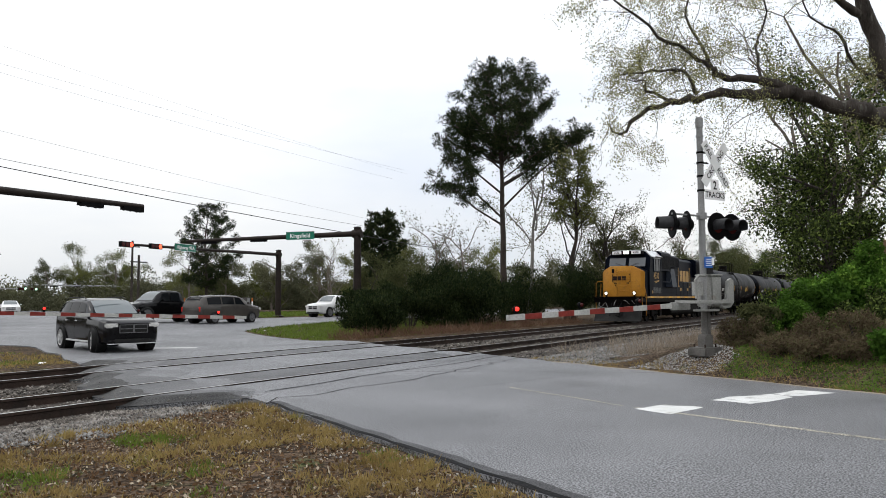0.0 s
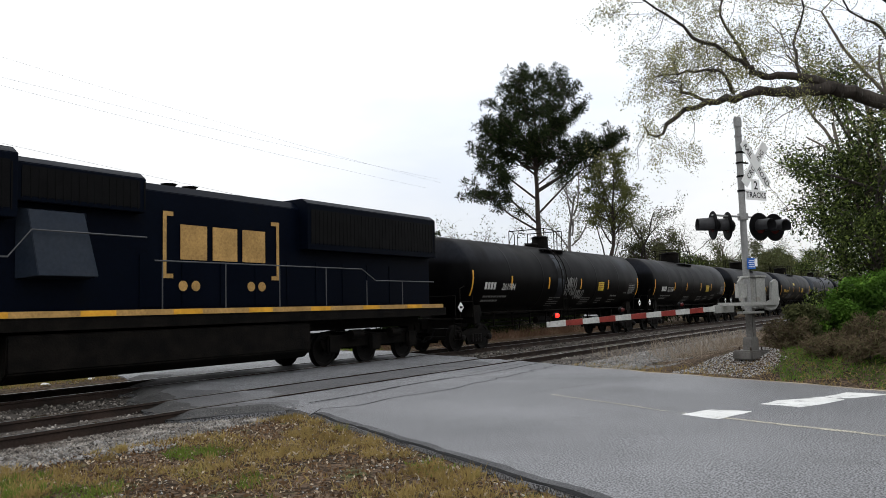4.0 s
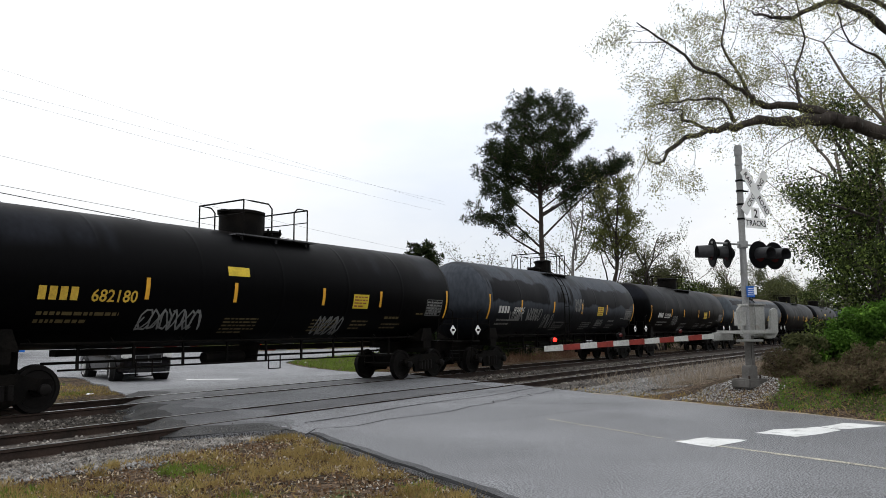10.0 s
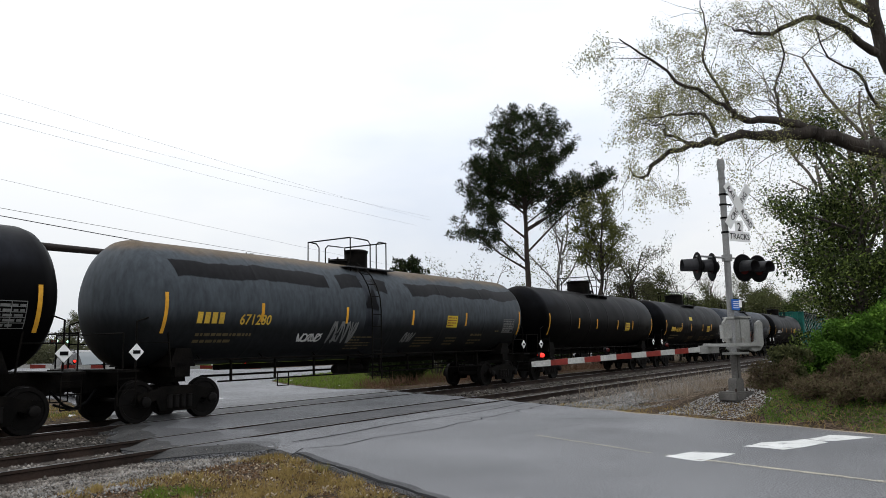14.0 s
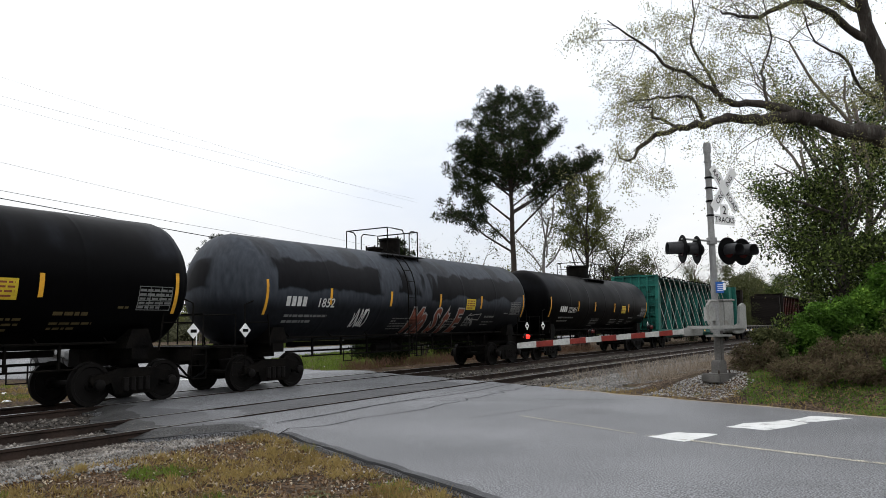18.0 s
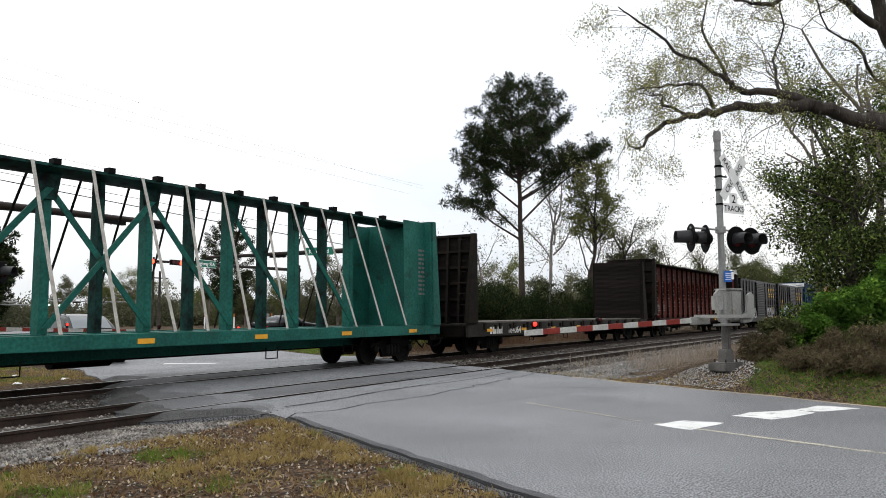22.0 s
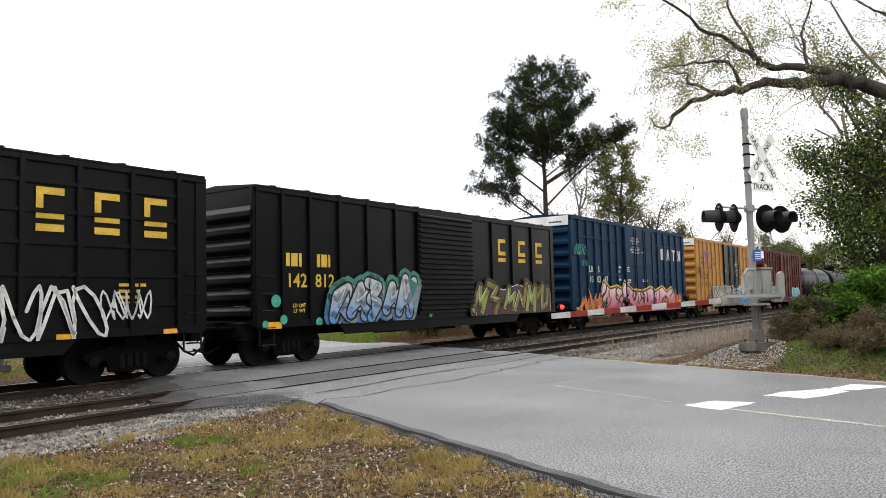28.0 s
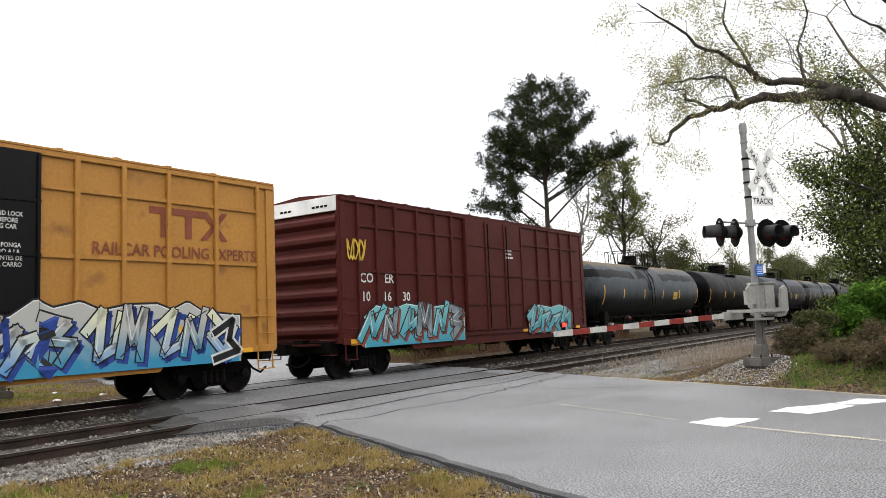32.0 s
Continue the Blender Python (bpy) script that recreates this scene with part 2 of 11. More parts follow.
M["sign_white"] = mat("white reflective sheeting", (0.85, 0.85, 0.84), 0.5, col2=(0.76, 0.76, 0.75), scale=4, fine=30, amount=0.15, grime=(0.6, 0.6, 0.58), grime_at=0.66)
M["sign_blue"] = mat("blue enamel", (0.02, 0.13, 0.5), 0.45, scale=4, fine=30, amount=0.2)
M["sign_green"] = mat("green reflective sheeting", (0.01, 0.16, 0.10), 0.45, scale=4, fine=30, amount=0.2)
M["gate_white"] = mat("dirty white reflective band", (0.42, 0.42, 0.40), 0.6, col2=(0.34, 0.34, 0.32), scale=4, fine=25, amount=0.4)
M["gate_red"] = mat("dull red reflective band", (0.21, 0.028, 0.02), 0.6, scale=4, fine=25, amount=0.4)
M["verge_green"] = leafy("lush green grass blades", (0.05, 0.105, 0.014), (0.12, 0.21, 0.034), (0.17, 0.16, 0.06), patch_=1.2)
M["lamp_red"] = mat("lit red lens", (1.0, 0.03, 0.02), 0.3, emit=2.2)
M["lamp_dark"] = mat("unlit red lens", (0.06, 0.008, 0.008), 0.2)
M["lamp_amber"] = mat("lit signal lens", (1.0, 0.07, 0.03), 0.3, emit=3.2)
M["lamp_green"] = mat("lit green signal lens", (0.55, 1.0, 0.75), 0.3, emit=3.0)
M["lamp_white"] = mat("lit headlight", (1.0, 0.93, 0.8), 0.2, emit=4.0)
M["bronze"] = mat("brown painted steel", (0.024, 0.018, 0.015), 0.55, 0.0, spec=0.1, col2=(0.017, 0.013, 0.011), scale=2, fine=30)
M["concrete"] = mat("concrete", (0.12, 0.112, 0.105), 0.9, col2=(0.08, 0.075, 0.07), scale=2, fine=25, bump=0.4)
M["wire"] = mat("wire", (0.05, 0.05, 0.055), 0.6, scale=1, fine=10)


# ---- geometry helpers ----
def box(bm, x, y, z, sx, sy, sz, m=None):
    """A box with its centre at x, y, z."""
    vs = [bm.verts.new((m @ Vector(p)) if m else p) for p in
          [(x + a * sx / 2, y + b * sy / 2, z + c * sz / 2) for a in (-1, 1) for b in (-1, 1) for c in (-1, 1)]]
    for f in ((0, 1, 3, 2), (4, 6, 7, 5), (0, 4, 5, 1), (2, 3, 7, 6), (0, 2, 6, 4), (1, 5, 7, 3)):
        bm.faces.new([vs[i] for i in f])
    return vs


def rod(bm, p, q, r, r2=None, seg=8, caps=True):
    """A round bar from p to q."""
    p, q = Vector(p), Vector(q)
    r2 = r if r2 is None else r2
    d = q - p
    if d.length < 1e-6:
        return
    side = d.orthogonal().normalized()
    up = d.normalized().cross(side)
    rings = []
    for c, rr in ((p, r), (q, r2)):
        rings.append([bm.verts.new(c + (side * math.cos(a) + up * math.sin(a)) * rr) for a in (2 * math.pi * i / seg for i in range(seg))])
    for i in range(seg):
        bm.faces.new((rings[0][i], rings[0][(i + 1) % seg], rings[1][(i + 1) % seg], rings[1][i]))
    if caps:
        bm.faces.new(rings[0][::-1])
        bm.faces.new(rings[1])


def tube(bm, pts, r, seg=8):
    """A bent round bar through pts; r: one radius, or one for each point."""
    pts = [Vector(p) for p in pts]
    rs = r if isinstance(r, (list, tuple)) else [r] * len(pts)
    rings, side = [], None
    for i, p in enumerate(pts):
        d = (pts[min(i + 1, len(pts) - 1)] - pts[max(i - 1, 0)]).normalized()
        if side is None:
            side = d.orthogonal().normalized()
        side = (side - d * side.dot(d))
        side = side.normalized() if side.length > 1e-4 else d.orthogonal().normalized()
        up = d.cross(side)
        rings.append([bm.verts.new(p + (side * math.cos(a) + up * math.sin(a)) * rs[i]) for a in (2 * math.pi * k / seg for k in range(seg))])
    for a, b in zip(rings, rings[1:]):
        for k in range(seg):
            bm.faces.new((a[k], a[(k + 1) % seg], b[(k + 1) % seg], b[k]))
    bm.faces.new(rings[0][::-1])
    bm.faces.new(rings[-1])


def lathe(bm, profile, m, seg=24, close=True):
    """Turn (radius, height) pairs round the local z axis, placed by m."""
    rings = []
    for r, z in profile:
        if r < 1e-5:
            rings.append([bm.verts.new(m @ Vector((0, 0, z)))])
        else:
            rings.append([bm.verts.new(m @ Vector((r * math.cos(a), r * math.sin(a), z))) for a in (2 * math.pi * k / seg for k in range(seg))])
    for a, b in zip(rings, rings[1:]):
        for k in range(seg):
            j = (k + 1) % seg
            if len(a) == 1 and len(b) == 1:
                continue
            if len(a) == 1:
                bm.faces.new((a[0], b[j], b[k]))
            elif len(b) == 1:
                bm.faces.new((a[k], a[j], b[0]))
            else:
                bm.faces.new((a[k], a[j], b[j], b[k]))
    if close:
        for ring, rev in ((rings[0], True), (rings[-1], False)):
            if len(ring) > 1:
                bm.faces.new(ring[::-1] if rev else ring)


def prism(bm, outline, a, b, m=None):
    """A flat outline (u, v) in x, z, drawn out along y from a to b."""
    lo = [bm.verts.new((m or Matrix()) @ Vector((u, a, v))) for u, v in outline]
    hi = [bm.verts.new((m or Matrix()) @ Vector((u, b, v))) for u, v in outline]
    n = len(outline)
    bm.faces.new(lo)
    bm.faces.new(hi[::-1])
    for i in range(n):
        bm.faces.new((lo[i], hi[i], hi[(i + 1) % n], lo[(i + 1) % n]))


def finish(bm, name, material, smooth=40.0, bevel=0.0):
    if bevel:
        bmesh.ops.bevel(bm, geom=bm.edges[:], offset=bevel, segments=2, affect='EDGES', clamp_overlap=True)
    bmesh.ops.recalc_face_normals(bm, faces=bm.faces[:])
    me = bpy.data.meshes.new(name)
    bm.to_mesh(me)
    bm.free()
    me.materials.append(material)
    if smooth:
        me.shade_smooth()
        me.set_sharp_from_angle(angle=radians(smooth))
    return me


def part(name, bm, material, parent, label="", smooth=40.0, bevel=0.0):
    """Link a bmesh (or a ready mesh) as one mesh object under a thing or part."""
    me = bm if isinstance(bm, bpy.types.Mesh) else finish(bm, name, material, smooth, bevel)
    ob = new(name, me)
    ob.parent = parent
    if label:
        tagged(ob, label)
    return ob


def thing(name, label, category, group="", at=None, kind=""):
    ob = new(name)
    ob.empty_display_size = 0.2
    if at is not None:
        ob.matrix_basis = at
    return tagged(ob, label, category, group, kind)


def fast_mesh(name, verts, faces, material, smooth=False):
    """A mesh from numpy arrays; all faces have the same number of corners."""
    me = bpy.data.meshes.new(name)
    verts = np.asarray(verts, dtype=np.float32)
    faces = np.asarray(faces, dtype=np.int32)
    nf, k = faces.shape
    me.vertices.add(len(verts))
    me.vertices.foreach_set("co", verts.ravel())
    me.loops.add(nf * k)
    me.loops.foreach_set("vertex_index", faces.ravel())
    me.polygons.add(nf)
    me.polygons.foreach_set("loop_start", np.arange(0, nf * k, k, dtype=np.int32))
    me.polygons.foreach_set("loop_total", np.full(nf, k, dtype=np.int32))
    me.materials.append(material)
    me.update(calc_edges=True)
    me.validate()
    if smooth:
        me.shade_smooth()
    return me


def blades(rng, pts, length, width, spread=1.0, up=0.0):
    """Small four-cornered leaves at pts, turned at random; up > 0 lets them stand."""
    n = len(pts)
    d = rng.normal(size=(n, 3)) * spread
    d[:, 2] += up
    d /= np.linalg.norm(d, axis=1)[:, None] + 1e-9
    s = np.cross(d, rng.normal(size=(n, 3)))
    s /= np.linalg.norm(s, axis=1)[:, None] + 1e-9
    ln = (length * rng.uniform(0.6, 1.4, n))[:, None]
    wd = (width * rng.uniform(0.6, 1.4, n))[:, None]
    mid = pts + d * ln * 0.5
    v = np.stack([pts, mid + s * wd * 0.5, pts + d * ln, mid - s * wd * 0.5], 1).reshape(-1, 3)
    return v, np.arange(4 * n).reshape(-1, 4)


# ---- the lie of the land ----
TRACK_A, TRACK_B, GAUGE = 10.50 + 0.7525, 14.81 + 0.7525, 1.505
CURVE = 0.00022


def bend(x):
    return -CURVE * x * x / 2 if x > 0 else 0.0


ROAD_U = Vector((0.436, 0.900, 0)).normalized()
ROAD_N = Vector((ROAD_U.y, -ROAD_U.x, 0))
ROAD_L, ROAD_R = 3.95, 12.45


def sstep(a, b, x):
    t = min(1.0, max(0.0, (x - a) / (b - a)))
    return t * t * (3 - 2 * t)


def profile(yt):
    """Height of the paved ground: flat to the tracks, a dip behind them, the highway a little higher."""
    return -0.18 * sstep(17.2, 22, yt) + 0.28 * sstep(26, 36, yt)


def road_left(y):
    x = (3.95 + 0.436 * y) / 0.9
    x -= 2.05 * sstep(9.2, 10.6, y) * sstep(17.5, 15.5, y) + 1.5 * sstep(16.0, 18.0, y) * sstep(24, 20, y)
    return x - 1.6 * sstep(20, 25, y) - 14 * sstep(26, 34, y) ** 2


def road_right(y):
    return (12.45 + 0.436 * y) / 0.9 + 0.25 * math.sin(y * 0.7) * 0.3 + 16 * sstep(28, 35, y) ** 2


HWY = (33.5, 44.3)


def ground_z(x, y):
    """Height of the bare ground."""
    yt = y - bend(x)
    z = profile(yt) - 0.045 - 0.15 * sstep(8.2, 9.2, yt) * sstep(18.2, 17.0, yt)
    n = ROAD_N.x * x + ROAD_N.y * y
    if yt < 9.5 and n > ROAD_R:
        z += 0.54 * sstep(ROAD_R + 0.1, ROAD_R + 2.1, n) * sstep(6.6, 3.6, yt)
    if -30 < y < HWY[0] and road_left(y) + 0.55 < x < road_right(y) - 0.55:
        z = profile(yt) - 0.16
    if HWY[0] <= y <= HWY[1] and abs(x) < 300:
        z = profile(yt) - 0.12
    return z + 0.022 * noise.noise((x * 0.6, y * 0.6, 0)) * sstep(60, 30, abs(x) + abs(y))


# ---- ground, road, tracks ----
def axis(lo, hi, fine_lo, fine_hi, fine):
    a = list(np.arange(fine_lo, fine_hi + 1e-6, fine))
    for end, sgn in ((hi, 1), (lo, -1)):
        v, st = (a[-1] if sgn > 0 else a[0]), fine
        while v * sgn < end * sgn:
            st *= 1.18
            v += sgn * st
            a = a + [v] if sgn > 0 else [v] + a
    return np.array(a)


def sheet(name, xs, ys, zf, material):
    v = [(x, y, zf(x, y)) for y in ys for x in xs]
    nx = len(xs)
    f = [(j * nx + i, j * nx + i + 1, (j + 1) * nx + i + 1, (j + 1) * nx + i) for j in range(len(ys) - 1) for i in range(nx - 1)]
    return fast_mesh(name, v, f, material, True)


ground = tagged(new("ground", sheet("ground", axis(-2500, 2500, -14, 34, 0.35), axis(-2500, 2500, -6, 34, 0.35), ground_z, M["soil"])),
                "bare soil with leaf litter and thin grass", "ground", kind="structure")


def strip(name, ys, left, right, cols, zf, material, edge=0.14):
    """A paved sheet between two edges, with a real edge that goes down into the ground."""
    v, f = [], []
    for y in ys:
        l, r = left(y), right(y)
        row = [(l, y, zf(l, y) - edge)] + [(l + (r - l) * i / cols, y, zf(l + (r - l) * i / cols, y)) for i in range(cols + 1)] + [(r, y, zf(r, y) - edge)]
        v += row
    n = cols + 3
    for j in range(len(ys) - 1):
        for i in range(n - 1):
            f.append((j * n + i, j * n + i + 1, (j + 1) * n + i + 1, (j + 1) * n + i))
    me = fast_mesh(name, v, f, material, True)
    me.set_sharp_from_angle(angle=radians(40))
    return me


def rag(y, k):
    return (0.10 + 0.3 * sstep(9.6, 10.6, y) * sstep(18.2, 17.2, y)) * noise.noise((y * 1.3, k, 0)) + 0.05 * noise.noise((y * 5.0, k, 3))


def pave_z(x, y):
    return profile(y - bend(x)) - 0.011 * sstep(9.9, 10.3, y) * sstep(17.0, 16.6, y) - 0.10 * sstep(0.5, 0.0, x - road_left(y)) * sstep(8.6, 9.6, y) * sstep(18.5, 17.5, y) + 0.006 * noise.noise((x * 0.8, y * 0.8, 5))


road = tagged(new("road", strip("road", np.arange(-40, HWY[0] + 0.01, 0.25), lambda y: road_left(y) + rag(y, 1), lambda y: road_right(y) + rag(y, 7), 64, pave_z, M["asphalt"])),
              "grey asphalt road over the railway crossing", "road", kind="structure")
highway = tagged(new("highway", strip("highway", np.arange(HWY[0], HWY[1] + 0.01, 3.0), lambda y: -300, lambda y: 300, 200, lambda x, y: profile(y), M["asphalt"])),
                 "wide asphalt highway behind the tracks", "road", kind="structure")

far_road = tagged(new("far_road", strip("far_road", np.arange(41.8, 150.0, 2.5), lambda y: (3.2 + 0.436 * y) / 0.9 - 17 * sstep(80, 50, y), lambda y: (13.4 + 0.436 * y) / 0.9 + 3 * sstep(50, 44, y), 16, lambda x, y: profile(y) + 0.005, M["asphalt"])),
                  "grey asphalt road going on beyond the highway", "road", kind="structure")


def flat(name, outline, lift, material, parent, label=""):
    """A thin painted or poured patch that lies on the road."""
    bm = bmesh.new()
    top = [bm.verts.new((x, y, pave_z(x, y) + lift + 0.001)) for x, y in outline]
    bm.faces.new(top)
    bmesh.ops.triangulate(bm, faces=bm.faces[:])
    return part(name, bm, material, parent, label, smooth=0)


def band(name, pts, w, lift, material, parent, label="", jag=0.0):
    """A painted or poured line along pts."""
    bm = bmesh.new()
    rows = []
    for i, p in enumerate(pts):
        a, b = Vector(pts[max(i - 1, 0)]), Vector(pts[min(i + 1, len(pts) - 1)])
        d = (b - a).normalized()
        nrm = Vector((-d.y, d.x))
        ww = w * (1 + jag * noise.noise((p[0] * 3, p[1] * 3, 2)))
        r = []
        for s in (-1, 1):
            q = Vector(p) + nrm * s * ww / 2
            r.append(bm.verts.new((q.x, q.y, pave_z(q.x, q.y) + lift + 0.001)))
        rows.append(r)
    for a, b in zip(rows, rows[1:]):
        bm.faces.new((a[0], a[1], b[1], b[0]))
    return part(name, bm, material, parent, label, smooth=0)


def wavy(p, q, n, amp, seed):
    p, q = Vector(p), Vector(q)
    d = q - p
    nr = Vector((-d.y, d.x)).normalized()
    return [tuple(p + d * i / n + nr * amp * noise.noise((i * 0.45, seed, 0))) for i in range(n + 1)]


flat("stop_marking", [(10.48, 3.26), (10.66, 3.17), (10.92, 3.10), (11.10, 3.00), (11.06, 2.86), (11.13, 2.66), (11.12, 2.46), (10.90, 2.50), (10.52, 2.62), (10.21, 2.69), (10.30, 2.92)], 0.004, M["line_white"], road, "worn white road marking")
flat("stop_marking", [(11.89, 2.53), (12.12, 2.44), (12.46, 2.38), (12.80, 2.08), (13.16, 1.87), (13.06, 1.70), (12.91, 1.50), (12.55, 1.62), (12.20, 1.74), (11.76, 1.95), (11.86, 2.2)], 0.004, M["line_white"], road, "worn white road marking")
flat("stop_marking", [(13.20, 1.83), (13.50, 1.70), (13.90, 1.59), (13.92, 1.30), (13.81, 0.96), (13.50, 1.16), (13.12, 1.42), (13.04, 1.62)], 0.004, M["line_white"], road, "worn white road marking")
band("centre_line", wavy((9.13, -0.95), (10.60, 3.30), 30, 0.03, 4), 0.10, 0.004, M["line_yellow"], road, "faded yellow centre line", 0.6)
band("centre_line", wavy((10.7, 3.5), (11.95, 5.95), 16, 0.03, 5), 0.05, 0.004, M["line_yellow"], road, "faded yellow centre line", 0.9)
band("crack", [(8.17, 8.05), (8.45, 8.22), (8.86, 8.47), (9.1, 8.3), (9.46, 8.16), (9.9, 8.22), (10.46, 8.31), (11.2, 8.15), (12.12, 8.08)], 0.03, 0.003, M["tar"], road, "tar-filled crack", 0.8)
band("crack", wavy((12.1, 8.1), (21.0, 8.9), 50, 0.2, 9), 0.035, 0.003, M["tar"], road, "tar-filled crack", 0.8)
flat("lane_line", [(17.75, 23.5), (18.8, 21.9), (18.45, 21.6), (17.4, 23.2)], 0.004, M["line_white"], road)


def railway(name, y0, label):
    t = thing(name, label, "railway track", kind="structure")
    xs = list(np.arange(-60, 60.1, 2.0)) + list(np.arange(70, 700, 10.0))
    xs = [-700, -300, -120] + xs
    for k, side in enumerate((-1, 1)):
        yy = y0 + side * GAUGE / 2
        prof = [(-0.036, 0.0), (0.036, 0.0), (0.036, -0.035), (0.010, -0.05), (0.010, -0.15), (0.07, -0.168), (0.07, -0.178), (-0.07, -0.178), (-0.07, -0.168), (-0.010, -0.15), (-0.010, -0.05), (-0.036, -0.035)]
        bm = bmesh.new()
        rows = [[bm.verts.new((x, yy + bend(x) + u, 0.006 + v)) for u, v in prof] for x in xs]
        for a, b in zip(rows, rows[1:]):
            for i in range(len(prof)):
                j = (i + 1) % len(prof)
                bm.faces.new((a[i], a[j], b[j], b[i]))
        rail = part("rail", bm, M["rust"], t, "rusty steel rail with a polished head")
        bm = bmesh.new()
        rows = [[bm.verts.new((x, yy + bend(x) + u, 0.0105)) for u in (-0.03, 0.03)] for x in xs]
        for a, b in zip(rows, rows[1:]):
            bm.faces.new((a[0], a[1], b[1], b[0]))
        part("rail_head", bm, M["rail_top"], rail, "shiny worn rail head")
    return t


track_a = railway("track_near", TRACK_A, "empty railway track with wooden sleepers on ballast")
track_b = railway("track_far", TRACK_B, "railway track that carries the train")

# the ballast bed, with shoulders
bm = bmesh.new()
rows = []
for x in [-700, -200] + list(np.arange(-40, 60.1, 1.0)) + list(np.arange(70, 700, 15.0)):
    yb = bend(x)
    rows.append([bm.verts.new((x, yb + y, z + 0.02 * noise.noise((x, y, 0)))) for y, z in
                 ((8.5, -0.28), (9.4, -0.17), (10.4, -0.15), (11.2, -0.16), (12.1, -0.15), (13.2, -0.22), (14.6, -0.15), (15.5, -0.16), (16.4, -0.15), (17.4, -0.2), (18.6, -0.42))])
for a, b in zip(rows, rows[1:]):
    for i in range(len(a) - 1):
        bm.faces.new((a[i], b[i], b[i + 1], a[i + 1]))
ballast = tagged(new("ballast", finish(bm, "ballast", M["ballast"])), "stone ballast bed under the two tracks", "ballast", kind="structure")


# ---- plants ----
def limb(bm, p, d, length, r, rng, depth, tips, droop=0.0, seg=6, kids=3, split=0.62, curl=0.35):
    """A crooked limb that divides; collects the places where leaves sit."""
    n = 5
    pts, rs = [Vector(p)], [r]
    d = Vector(d).normalized()
    for i in range(n):
        d = (d + Vector(rng.normal(size=3)) * curl * 0.5 + Vector((0, 0, -droop * 0.2))).normalized()
        pts.append(pts[-1] + d * length / n)
        rs.append(r * (1 - 0.55 * (i + 1) / n))
        if depth <= 1:
            tips.append((pts[-1].copy(), d.copy()))
    tube(bm, pts, rs, seg if depth > 1 else 4)
    if depth <= 0:
        return
    for k in range(kids):
        i = int(rng.integers(2, n + 1))
        dd = (d + Vector(rng.normal(size=3)) * 0.75).normalized()
        limb(bm, pts[i], dd, length * split * rng.uniform(0.8, 1.2), rs[i] * 0.62, rng, depth - 1, tips, droop, seg, kids, split, curl)


def cloud(rng, centres, radii, count, flat_=0.7):
    """Points in uneven clumps round the centres, denser to the outside."""
    c = np.asarray(centres, dtype=float)
    r = np.asarray(radii, dtype=float)
    i = rng.choice(len(c), count, p=r ** 2 / (r ** 2).sum())
    d = rng.normal(size=(count, 3))
    d /= np.linalg.norm(d, axis=1)[:, None]
    d[:, 2] *= flat_
    return c[i] + d * (r[i] * rng.uniform(0.25, 1.05, count) ** 0.6)[:, None]


def leaf_mesh(name, rng, pts, length, width, material, up=0.0):
    v, f = blades(rng, pts, length, width, 1.0, up)
    return fast_mesh(name, v, f, material)


def needles(name, rng, centres, radii, count, length, width, material):
    """Tufts of needles that stand out from their centres, a little upwards."""
    c = np.asarray(centres, dtype=float)
    r = np.asarray(radii, dtype=float)
    i = rng.choice(len(c), count, p=r ** 2 / (r ** 2).sum())
    d = rng.normal(size=(count, 3)) + np.array((0, 0, 0.45))
    d /= np.linalg.norm(d, axis=1)[:, None]
    p = c[i] + d * (r[i] * rng.uniform(0.05, 0.85, count))[:, None]
    sd = np.cross(d, rng.normal(size=(count, 3)))
    sd /= np.linalg.norm(sd, axis=1)[:, None] + 1e-9
    ln = (length * rng.uniform(0.6, 1.3, count))[:, None]
    wd = width * rng.uniform(0.6, 1.3, count)[:, None] * 0.5
    mid = p + d * ln * 0.6
    v = np.stack([p, mid + sd * wd, p + d * ln, mid - sd * wd], 1).reshape(-1, 3)
    return fast_mesh(name, v, np.arange(4 * count).reshape(-1, 4), material)


